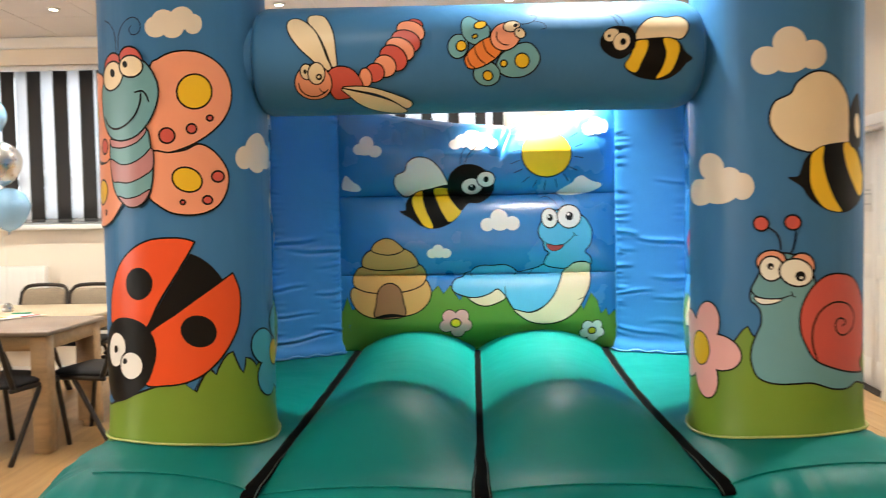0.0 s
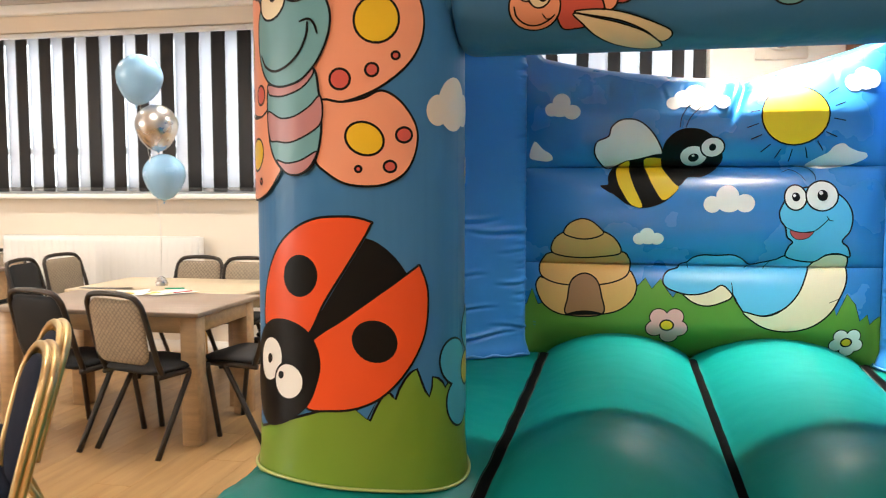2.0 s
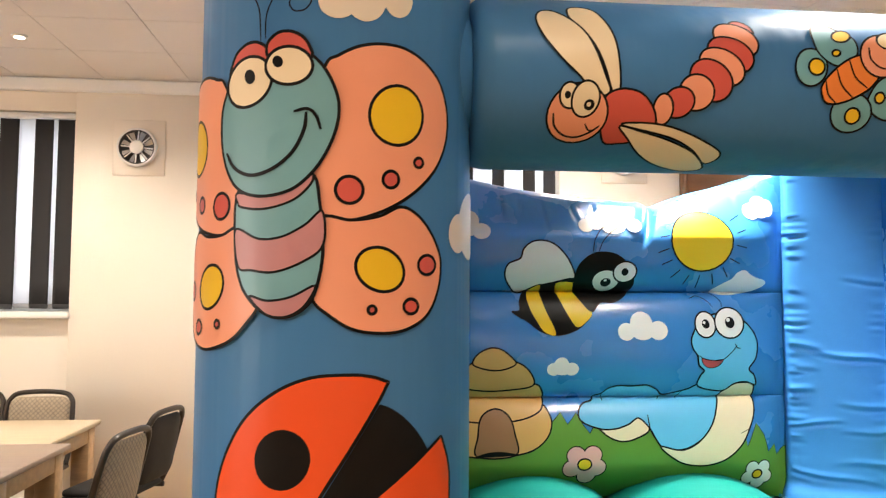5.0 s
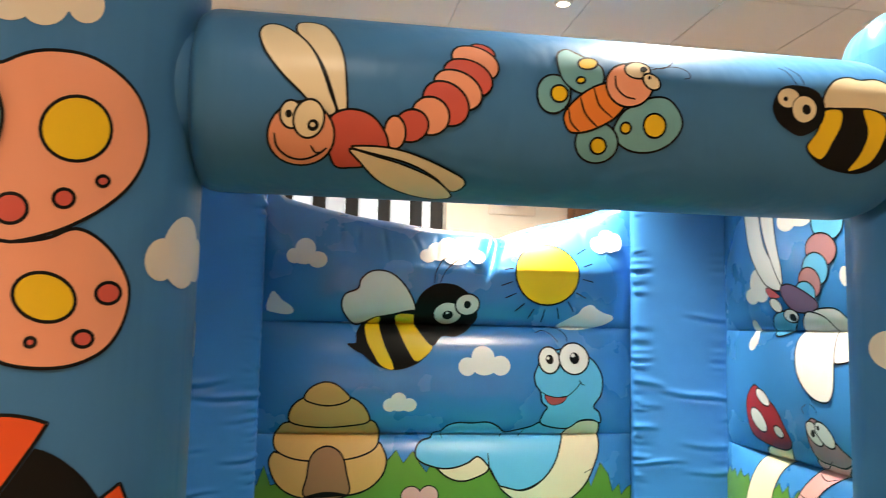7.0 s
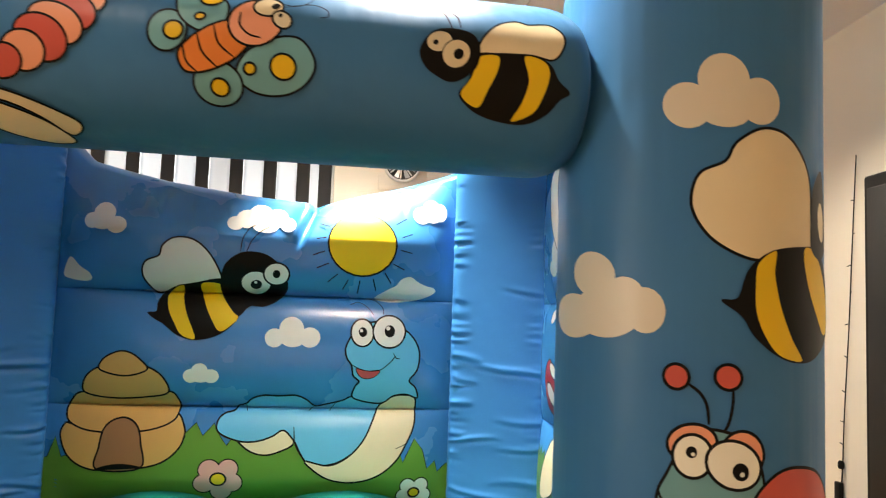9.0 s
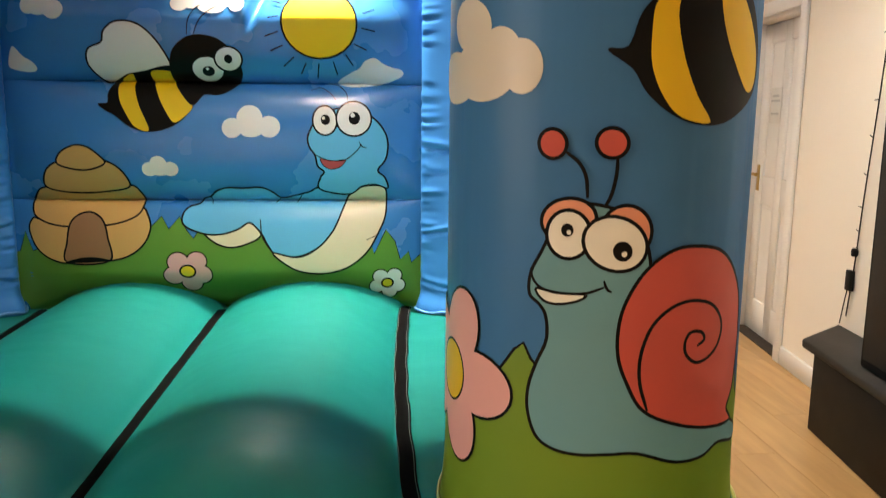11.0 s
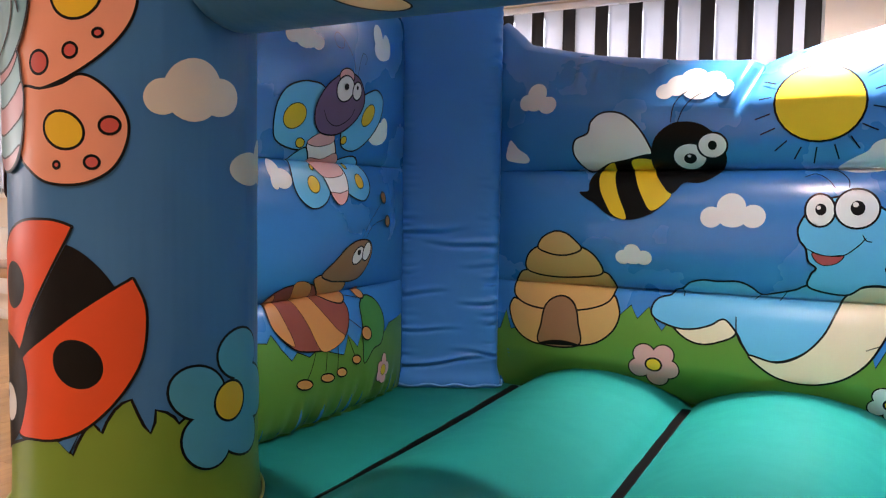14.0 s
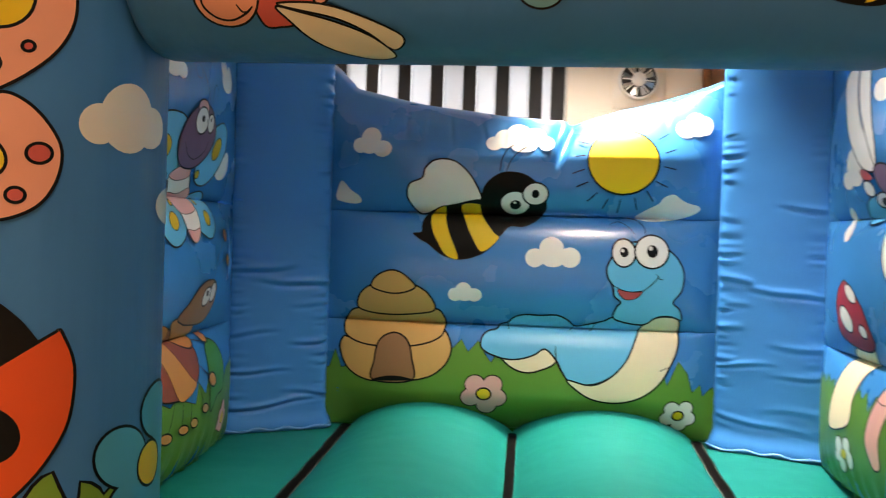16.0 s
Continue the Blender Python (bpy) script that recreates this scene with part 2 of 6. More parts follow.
# ---- room: floor, walls, ceiling ----
WALL_Y, REAR_Y = 7.10, -2.6
WIN_Z0, WIN_Z1 = 1.385, 2.815
WINS = [(-6.5, -3.105), (-2.06, 0.425), (-10.57, -7.14)]


def laminate_floor():
    m = bpy.data.materials.new("oak laminate floor")
    m.use_nodes = True
    nt = m.node_tree
    b = nt.nodes["Principled BSDF"]
    tc, mp, info = nt.nodes.new("ShaderNodeTexCoord"), nt.nodes.new("ShaderNodeMapping"), nt.nodes.new("ShaderNodeObjectInfo")
    mp.inputs["Scale"].default_value = (9, 0.9, 1)
    nt.links.new(tc.outputs["Object"], mp.inputs[0])
    off = nt.nodes.new("ShaderNodeVectorMath")
    off.operation = "MULTIPLY_ADD"
    off.inputs[1].default_value = (37, 37, 37)
    nt.links.new(info.outputs["Random"], off.inputs[0])
    nt.links.new(mp.outputs[0], off.inputs[2])
    n = nt.nodes.new("ShaderNodeTexNoise")
    n.inputs["Scale"].default_value, n.inputs["Detail"].default_value = 2.2, 7
    nt.links.new(off.outputs[0], n.inputs["Vector"])
    cr = nt.nodes.new("ShaderNodeValToRGB")
    cr.color_ramp.elements[0].position, cr.color_ramp.elements[1].position = 0.3, 0.72
    cr.color_ramp.elements[0].color, cr.color_ramp.elements[1].color = (0.35, 0.20, 0.080, 1), (0.47, 0.285, 0.120, 1)
    nt.links.new(n.outputs[0], cr.inputs[0])
    hs = nt.nodes.new("ShaderNodeHueSaturation")
    mr = nt.nodes.new("ShaderNodeMapRange")
    mr.inputs["To Min"].default_value, mr.inputs["To Max"].default_value = 0.88, 1.12
    nt.links.new(info.outputs["Random"], mr.inputs[0])
    nt.links.new(mr.outputs[0], hs.inputs["Value"])
    nt.links.new(cr.outputs[0], hs.inputs["Color"])
    nt.links.new(hs.outputs[0], b.inputs["Base Color"])
    b.inputs["Roughness"].default_value = 0.33
    bp = nt.nodes.new("ShaderNodeBump")
    bp.inputs["Strength"].default_value, bp.inputs["Distance"].default_value = 0.08, 0.001
    nt.links.new(n.outputs[0], bp.inputs["Height"])
    nt.links.new(bp.outputs[0], b.inputs["Normal"])
    return m


FLOOR = laminate_floor()
floor = finish("floor", boxes((LEFT_X - 0.2, 4.2, REAR_Y - 0.2, WALL_Y + 0.2, -0.1, -0.006), bevel=0), BROWN_WOOD, smooth=False)
tagged(floor, "light oak laminate plank floor of the hall", "floor", kind="structure")

# back wall with two window openings
def back_wall_cells():
    out = []
    x = LEFT_X
    y0, y1 = WALL_Y, WALL_Y + 0.30
    for a, b in sorted(WINS):
        out.append((x, a, y0, y1, 0, CEIL))
        out.append((a, b, y0, y1, 0, WIN_Z0))
        out.append((a, b, y0, y1, WIN_Z1, CEIL))
        x = b
    out.append((x, 3.6, y0, y1, 0, CEIL))
    return out


wall_north = finish("wall_north", boxes(*back_wall_cells(), bevel=0), PAINT, smooth=False)
tagged(wall_north, "cream painted wall with three wide windows", "wall", kind="structure")
# unseen wall; its opening is added only to let the west fill in
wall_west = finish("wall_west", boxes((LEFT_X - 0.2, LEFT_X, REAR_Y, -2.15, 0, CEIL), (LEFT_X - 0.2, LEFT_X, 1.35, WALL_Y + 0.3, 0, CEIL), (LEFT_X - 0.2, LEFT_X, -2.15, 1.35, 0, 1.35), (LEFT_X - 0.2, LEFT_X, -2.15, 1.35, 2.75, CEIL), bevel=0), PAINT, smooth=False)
tagged(wall_west, "cream painted unseen wall with an added opening for light", "wall", kind="structure")
wall_south = finish("wall_south", boxes((LEFT_X, 4.0, REAR_Y - 0.2, REAR_Y, 0, CEIL), bevel=0), PAINT, smooth=False)
tagged(wall_south, "cream painted plain wall", "wall", kind="structure")

pier = finish("pier_north", boxes((WINS[0][1] + 0.012, WINS[1][0] - 0.03, WALL_Y - 0.035, WALL_Y - 0.001, 0, CEIL - 0.001), bevel=0.004), PAINT)
tagged(pier, "cream painted shallow pier between two windows", "wall", kind="structure")

# the side wall runs a little askew; it is laid out along its own line
RWALL = pose(3.215, 7.10, 0, 0, 0, -6.0)   # local -y runs along the wall towards the camera, +x is outwards
DOOR0, DOOR1, DOOR_H = -1.27, -0.46, 2.04
wall_east = finish("wall_east", boxes((0, 0.2, DOOR1 + 0.0, 0.4, 0, CEIL), (0, 0.2, DOOR0, DOOR1, DOOR_H, CEIL), (0, 0.2, -10.5, DOOR0, 0, CEIL), bevel=0), PAINT, smooth=False)
wall_east.matrix_world = RWALL
tagged(wall_east, "cream painted wall with a white door", "wall", kind="structure")

# ceiling: suspended tiles in a thin grid, one mesh
def ceiling_mesh():
    bm = boxes((LEFT_X - 0.2, 4.2, REAR_Y - 0.2, WALL_Y + 0.3, CEIL + 0.02, CEIL + 0.12), bevel=0)
    step, gap = 0.6, 0.006
    x = LEFT_X - 0.1
    while x < 4.0:
        y = REAR_Y
        while y < WALL_Y:
            a = bmesh.ops.create_cube(bm, size=1, matrix=Matrix.Translation((x + step / 2, min(y + step / 2, 99), CEIL + 0.012)) @ Matrix.Diagonal((step - gap, step - gap, 0.024, 1)))
            y += step
        x += step
    return bm


ceiling = finish("ceiling", ceiling_mesh(), shader("off-white ceiling tile", (0.80, 0.75, 0.71), 0.85, 0, 0.05, 1.2, 220, 0.3, 0.002), smooth=False)
tagged(ceiling, "off-white suspended ceiling with square tiles", "ceiling", kind="structure")
cornice = finish("trim_cornice", boxes((LEFT_X, 3.3, WALL_Y - 0.06, WALL_Y - 0.001, CEIL - 0.10, CEIL - 0.002), bevel=0.02, segs=3), TRIM_PAINT)
tagged(cornice, "white moulded cornice under the ceiling", "trim", kind="structure")
bb = finish("baseboard_north", boxes((LEFT_X, 3.24, WALL_Y - 0.018, WALL_Y - 0.001, 0, 0.11), bevel=0.005), TRIM_PAINT)
tagged(bb, "cream painted skirting board", "baseboard", kind="structure")
bb = finish("baseboard_east", boxes((-0.018, -0.001, -10.2, DOOR0 - 0.08, 0, 0.11), (-0.018, -0.001, DOOR1 + 0.08, -0.02, 0, 0.11), bevel=0.005), TRIM_PAINT)
bb.matrix_world = RWALL
tagged(bb, "cream painted skirting board", "baseboard", kind="structure")

# ---- windows, blinds, door, fans, radiator ----
UPVC = shader("white window plastic", (0.80, 0.80, 0.79), 0.28, 0, 0.02, 4, 80, 0.03, 0.0005)
SLAT_BLACK = shader("black blind fabric", (0.022, 0.021, 0.022), 0.8, 0, 0.12, 8, 400, 0.3, 0.0008)


def slat_white():
    m = shader("white translucent blind fabric", (0.80, 0.80, 0.80), 0.8, 0, 0.05, 5, 400, 0.25, 0.0008)
    nt = m.node_tree
    tr, mx = nt.nodes.new("ShaderNodeBsdfTranslucent"), nt.nodes.new("ShaderNodeMixShader")
    tr.inputs[0].default_value = (0.86, 0.88, 0.92, 1)
    mx.inputs[0].default_value = 0.6
    out = nt.nodes["Material Output"]
    nt.links.new(nt.nodes["Principled BSDF"].outputs[0], mx.inputs[1])
    nt.links.new(tr.outputs[0], mx.inputs[2])
    nt.links.new(mx.outputs[0], out.inputs[0])
    return m


def clear_glass():
    m = bpy.data.materials.new("window glass")
    m.use_nodes = True
    b = m.node_tree.nodes["Principled BSDF"]
    b.inputs["Transmission Weight"].default_value, b.inputs["Roughness"].default_value, b.inputs["IOR"].default_value = 1.0, 0.02, 1.1
    return m


SLAT_WHITE, GLASS = slat_white(), clear_glass()


def window(name, x0, x1, lights, label):
    w = tagged(thing(name, label, "window"), kind="structure")
    y = WALL_Y + 0.16
    z0, z1 = WIN_Z0, WIN_Z1
    part("window_frame", boxes((x0, x1, y, y + 0.06, z0, z0 + 0.07), (x0, x1, y, y + 0.06, z1 - 0.07, z1), (x0, x0 + 0.07, y + 0.002, y + 0.058, z0 + 0.07, z1 - 0.07), (x1 - 0.07, x1, y + 0.002, y + 0.058, z0 + 0.07, z1 - 0.07), bevel=0.006), UPVC, w)
    part("window_sill", boxes((x0 - 0.02, x1 + 0.02, WALL_Y - 0.07, WALL_Y + 0.16, z0 - 0.045, z0 + 0.004), bevel=0.010, segs=3), TRIM_PAINT, w)
    step = (x1 - x0) / lights
    for k in range(lights):
        a = x0 + k * step
        if k:
            part("mullion", boxes((a - 0.035, a + 0.035, y + 0.003, y + 0.055, z0 + 0.07, z1 - 0.07), bevel=0.006), UPVC, w)
        ob = part("pane", boxes((a + 0.04, a + step - 0.04, y + 0.026, y + 0.032, z0 + 0.06, z1 - 0.06), bevel=0), GLASS, w, smooth=False)
        ob.visible_shadow = False
    part("transom", boxes((x0 + 0.07, x1 - 0.07, y + 0.004, y + 0.054, z0 + 0.36, z0 + 0.42), bevel=0.006), UPVC, w)
    return w


window("window_1", *WINS[0], 4, "wide white plastic framed window behind striped blinds")
window("window_2", *WINS[1], 3, "white plastic framed window behind striped blinds")
window("window_3", *WINS[2], 4, "wide white plastic framed window in the far corner")


def blind(x0, x1, halves, label):
    """Vertical blind of alternate black and white slats, each a gently bowed strip."""
    b = thing("vertical_blind", label, "blind", pose(0, WALL_Y + 0.045, 0))
    part("headrail", boxes((x0 + 0.01, x1 - 0.01, -0.02, 0.02, WIN_Z1 - 0.045, WIN_Z1 - 0.005), bevel=0.004), UPVC, b)
    rnd = random.Random(int(x0 * 10))
    x, k = x1 - 0.068, 0
    mats = (SLAT_BLACK, SLAT_WHITE)
    while x > x0 + 0.05:
        turn = rnd.uniform(-4, 4)
        z0 = WIN_Z0 + 0.035 + rnd.uniform(-0.004, 0.004)
        wide = halves[k % 2]
        def f(u, v):
            return Vector((u * wide, 0.006 * (1 - u * u), v))
        bm = sheet(f, (-1, -0.6, -0.2, 0.2, 0.6, 1), spread(z0, WIN_Z1 - 0.05, 6))
        bmesh.ops.transform(bm, matrix=pose(x, 0.022 * (k % 2), 0, 0, 0, turn), verts=bm.verts)
        ob = part("slat", bm, mats[k % 2], b, "black slat" if k % 2 == 0 else "white translucent slat")
        md = ob.modifiers.new("thickness", "SOLIDIFY")
        md.thickness = 0.001
        bm = boxes((-wide + 0.004, wide - 0.004, -0.002, 0.006, z0 - 0.012, z0 + 0.022), bevel=0.002)
        bmesh.ops.transform(bm, matrix=pose(x, 0.022 * (k % 2), 0, 0, 0, turn), verts=bm.verts)
        part("bottom_weight", bm, mats[0] if k % 2 == 0 else SLAT_GREY, b)
        x -= (0.082, 0.076)[k] if k < 2 else 0.119
        k += 1
    return b


SLAT_GREY = shader("grey blind hem", (0.30, 0.30, 0.31), 0.7, 0, 0.08, 8, 300, 0.2, 0.0008)
blind(*WINS[0], (0.064, 0.064), "black and white striped vertical blind, closed, wide")
blind(*WINS[1], (0.047, 0.072), "black and white striped vertical blind above the castle")
blind(*WINS[2], (0.064, 0.064), "black and white striped vertical blind, closed, far off")

# daylight outside
bk = bpy.data.materials.new("bright overcast daylight")
bk.use_nodes = True
em = bk.node_tree.nodes.new("ShaderNodeEmission")
em.inputs[0].default_value, em.inputs[1].default_value = (0.88, 0.94, 1.0, 1), 4.5
bk.node_tree.links.new(em.outputs[0], bk.node_tree.nodes["Material Output"].inputs[0])
bd = finish("backdrop", boxes((-16, 3, 10.5, 10.52, -0.5, 6), bevel=0), bk, smooth=False)
tagged(bd, "plain bright overcast daylight outside the windows", "backdrop", kind="structure")
gr = finish("ground_outside", boxes((-16, 3.5, WALL_Y + 0.32, 10.5, -0.3, -0.12), bevel=0), shader("grey paving", (0.22, 0.21, 0.20), 0.8, 0, 0.2, 3, 60, 0.2, 0.003), smooth=False)
tagged(gr, "grey paving outside the windows", "ground", kind="structure")


def extract_fan(x, z, face=0.0):
    f = thing("extractor_fan", "white round extractor fan with steel vanes on a wall plate", "fan", pose(x, WALL_Y - face, z), "extractor fans")
    part("wall_plate", boxes((-0.17, 0.19, -0.012, -0.001, -0.20, 0.20), bevel=0.004), PAINT, f)
    bm = bmesh.new()
    lathe([(0.132, 0.0), (0.140, 0.012), (0.136, 0.030), (0.122, 0.034), (0.114, 0.026), (0.114, 0.003), (0.005, 0.002)], 40, bm=bm)
    bmesh.ops.transform(bm, matrix=pose(0, -0.012, 0, 90, 0, 0), verts=bm.verts)
    # the shade of the recess is put into the dark grey colour
    part("housing", bm, DARK_GREY, f, "grey housing, coloured dark for the shade inside")
    bm = bmesh.new()
    lathe([(0.118, 0.026), (0.124, 0.036), (0.138, 0.034), (0.142, 0.014), (0.141, 0.010)], 40, bm=bm, caps=False)
    bmesh.ops.transform(bm, matrix=pose(0, -0.012, 0, 90, 0, 0), verts=bm.verts)
    part("rim", bm, WHITE_PLASTIC, f)
    bm = lathe([(0.048, 0.018), (0.050, 0.032), (0.040, 0.040), (0.01, 0.043)], 28)
    bmesh.ops.transform(bm, matrix=pose(0, -0.012, 0, 90, 0, 0), verts=bm.verts)
    part("hub", bm, WHITE_PLASTIC, f)
    for k in range(8):
        bm = boxes((0.045, 0.120, -0.034, -0.030, -0.005, 0.005), bevel=0.001)
        bmesh.ops.transform(bm, matrix=pose(0, 0, 0, 0, 45 * k + 5, 0), verts=bm.verts)
        part("spoke", bm, WHITE_PLASTIC, f)
        bm = sheet(lambda u, v: Vector((v, -0.018 - 0.010 * u, u * 0.030 * (v / 0.11))), (-1, 0, 1), (0.05, 0.08, 0.112))
        bmesh.ops.transform(bm, matrix=pose(0, 0, 0, 0, 45 * k + 27, 0), verts=bm.verts)
        part("vane", bm, STEEL, f)
    return f


DARK_GREY = shader("dark grey plastic", (0.06, 0.055, 0.05), 0.5, 0, 0.1, 8, 100, 0.05, 0.0005)
extract_fan(-2.655, 2.557, 0.034)
extract_fan(0.915, 2.578)

brown = thing("wall_panel", "brown varnished wooden panel fixed to the wall", "panel", pose(0, WALL_Y, 0))
part("board", boxes((1.40, 2.85, -0.03, -0.002, 1.55, 2.78), bevel=0.004), BROWN_WOOD, brown)
part("frame", boxes((1.36, 1.41, -0.045, -0.002, 1.50, 2.83), (2.84, 2.89, -0.045, -0.002, 1.50, 2.83), (1.41, 2.84, -0.044, -0.002, 2.77, 2.83), (1.41, 2.84, -0.044, -0.002, 1.50, 1.56), bevel=0.006), BROWN_WOOD, brown)

# radiator under the wide window
rad = thing("radiator", "cream painted panel radiator under the window", "radiator", group="radiators under the windows")
def rad_face(u, v):
    k = (u * 27) % 1
    return Vector((-0.95 + 1.9 * u, -0.004 * smooth01(min(k, 1 - k) * 5) * (1 if 0.04 < v < 0.96 else 0), 0.30 + 0.72 * v))
bm = sheet(rad_face, spread(0, 1, 216), (0, 0.03, 0.05, 0.08, 0.5, 0.92, 0.95, 0.97, 1))
boxes_back = boxes((-0.95, 0.95, 0.002, 0.02, 0.30, 1.02), bevel=0.004)
part("panel", bm, TRIM_PAINT, rad)
part("back_panel", boxes_back, TRIM_PAINT, rad)
part("top_grille", boxes(*[(-0.94 + 0.04 * k, -0.915 + 0.04 * k, 0.022, 0.075, 1.016, 1.022) for k in range(47)], bevel=0), TRIM_PAINT, rad)
part("side_cover", boxes((-0.955, -0.951, -0.005, 0.08, 0.30, 1.02), bevel=0.001), TRIM_PAINT, rad)
part("side_cover", boxes((0.951, 0.955, -0.005, 0.08, 0.30, 1.02), bevel=0.001), TRIM_PAINT, rad)
part("bracket", boxes((-0.7, -0.66, 0.02, 0.098, 0.35, 0.9), bevel=0.002), TRIM_PAINT, rad)
part("bracket", boxes((0.66, 0.7, 0.02, 0.098, 0.35, 0.9), bevel=0.002), TRIM_PAINT, rad)
part("pipe", tube([(0.98, 0.03, 0.33), (0.99, 0.03, 0.0)], 0.008, 8), BRASS, rad, "copper pipe")
copy_thing(rad, pose(-8.06, WALL_Y - 0.10, 0))
rad.matrix_world = pose(-4.66, WALL_Y - 0.10, 0)

# door in the side wall, in the wall's own axes
door = tagged(thing("door_1", "white painted panelled door with brass lever handle, closed", "door", RWALL), kind="structure")
D0, D1 = DOOR0 + 0.035, DOOR1 - 0.035
part("door_frame", boxes((0.0, 0.14, DOOR0, D0, 0, DOOR_H), (0.0, 0.14, D1, DOOR1, 0, DOOR_H), (0.002, 0.138, D0, D1, DOOR_H - 0.035, DOOR_H), bevel=0.003), TRIM_PAINT, door)
part("architrave", boxes((-0.022, -0.001, DOOR0 - 0.07, DOOR0 + 0.012, 0, DOOR_H + 0.07), (-0.022, -0.001, DOOR1 - 0.012, DOOR1 + 0.07, 0, DOOR_H + 0.07), (-0.021, -0.001, DOOR0 + 0.012, DOOR1 - 0.012, DOOR_H - 0.012, DOOR_H + 0.07), bevel=0.006, segs=2), TRIM_PAINT, door)


def panelled_leaf():
    """Stiles and rails standing proud of four sunk panels with raised fields."""
    y0, y1, x0, x1 = D0 + 0.003, D1 - 0.003, 0.085, 0.125
    st = 0.11
    mid = (y0 + y1) / 2
    top = DOOR_H - 0.04
    cells = [(x0, x1, y0, y0 + st, 0.008, top), (x0, x1, y1 - st, y1, 0.008, top), (x0 + 0.0005, x1, mid - 0.05, mid + 0.05, 0.008, top)]
    for z0, z1 in ((0.008, 0.22), (0.86, 1.04), (top - 0.12, top)):
        cells += [(x0 + 0.001, x1, y0 + st, mid - 0.05, z0, z1), (x0 + 0.001, x1, mid + 0.05, y1 - st, z0, z1)]
    return boxes(*cells, bevel=0.002), [(y0 + st, mid - 0.05), (mid + 0.05, y1 - st)], ((0.22, 0.86), (1.04, top - 0.12))


bm, cols, rows = panelled_leaf()
leaf = part("door_leaf", bm, TRIM_PAINT, door)
for ya, yb in cols:
    for za, zb in rows:
        pb = boxes((0.100, 0.120, ya - 0.002, yb + 0.002, za - 0.002, zb + 0.002), bevel=0)
        bmesh.ops.create_cube(pb, size=1, matrix=Matrix.Translation((0.0975, (ya + yb) / 2, (za + zb) / 2)) @ Matrix.Diagonal((0.006, yb - ya - 0.05, zb - za - 0.05, 1)))
        part("panel", pb, TRIM_PAINT, leaf, smooth=False)
hd = part("door_handle", boxes((0.078, 0.085, D1 - 0.075, D1 - 0.035, 0.94, 1.11), bevel=0.003), BRASS, door, "brass lever handle on a plate")
part("lever", tube(arc_path([(0.082, D1 - 0.055, 1.05), (0.035, D1 - 0.055, 1.05), (0.028, D1 - 0.075, 1.05), (0.03, D1 - 0.16, 1.048)], 5), 0.008, 8), BRASS, hd)
part("sign", boxes((0.080, 0.0845, (D0 + D1) / 2 + 0.03, (D0 + D1) / 2 + 0.20, 1.38, 1.60), bevel=0.001), WHITE_PLASTIC, door, "white notice on the door")
for dz, wd in ((1.55, 0.05), (1.52, 0.07), (1.44, 0.06)):
    part("sign_bar", boxes((0.0785, 0.0798, (D0 + D1) / 2 + 0.115 - wd, (D0 + D1) / 2 + 0.115 + wd, dz - 0.006, dz + 0.006), bevel=0), STEEL, door, "grey bar of unreadable writing", smooth=False)
part("threshold", boxes((0.0, 0.14, D0, D1, -0.004, 0.007), bevel=0), shader("dark door mat strip", (0.03, 0.022, 0.016), 0.9, 0, 0.3, 20, 200, 0.4, 0.003), door, "dark worn threshold strip", smooth=False)
part("backing", boxes((0.14, 0.16, DOOR0, DOOR1, 0, DOOR_H), bevel=0), PAINT, door, smooth=False)

# black platform, loudspeaker and string of lights along the side wall
def prism(outline, z0, z1, bevel=0.005):
    """An upright block over an outline in plan."""
    bm = bmesh.new()
    base = bm.faces.new([bm.verts.new((x, y, z0)) for x, y in outline])
    up = bmesh.ops.extrude_face_region(bm, geom=[base])
    bmesh.ops.translate(bm, vec=(0, 0, z1 - z0), verts=[v for v in up["geom"] if isinstance(v, bmesh.types.BMVert)])
    bmesh.ops.bevel(bm, geom=bm.edges[:], offset=bevel, segments=1, affect="EDGES", profile=0.5)
    return bm


plat = thing("platform", "low black painted wooden platform along the wall", "stage")
part("box", prism([(2.97, 5.03), (2.705, 4.82), (2.59, 3.90), (2.40, 1.2), (2.55, 1.2)], 0, 0.378), BLACK_PAINT, plat)
part("top_board", prism([(2.985, 5.10), (2.665, 4.86), (2.55, 3.90), (2.36, 1.16), (2.575, 1.16)], 0.379, 0.42, 0.008), shader("scuffed black board", (0.014, 0.013, 0.012), 0.6, 0, 0.5, 5, 60, 0.4, 0.002, spec=0.3), plat, "scuffed black top board")
spk = thing("loudspeaker", "tall black loudspeaker cabinet on the platform", "loudspeaker", RWALL)
part("cabinet", boxes((-0.25, -0.03, -3.18, -2.68, 0.42, 2.15), bevel=0.012, segs=2), BLACK_PAINT, spk)
part("grille", boxes((-0.262, -0.251, -3.14, -2.72, 0.46, 2.09), bevel=0.004), shader("black speaker mesh", (0.02, 0.02, 0.02), 0.6, 0.4, 0.3, 60, 500, 0.6, 0.002), spk)
lts = thing("string_lights", "unlit string lights on black cable beside the loudspeaker", "string lights", RWALL)
rnd = random.Random(4)
cable = arc_path([(-0.012, -2.06, 0.47), (-0.014, -2.10, 0.75), (-0.012, -2.12, 1.05), (-0.014, -2.17, 1.5), (-0.012, -2.20, 1.9), (-0.012, -2.24, 2.35)], 8)
part("cable", tube(cable, 0.0035, 6), BLACK_STEEL, lts)
part("cable", tube(arc_path([(-0.02, -2.02, 0.424), (-0.015, -2.04, 0.55), (-0.013, -2.07, 0.66)], 6), 0.003, 6), BLACK_STEEL, lts)
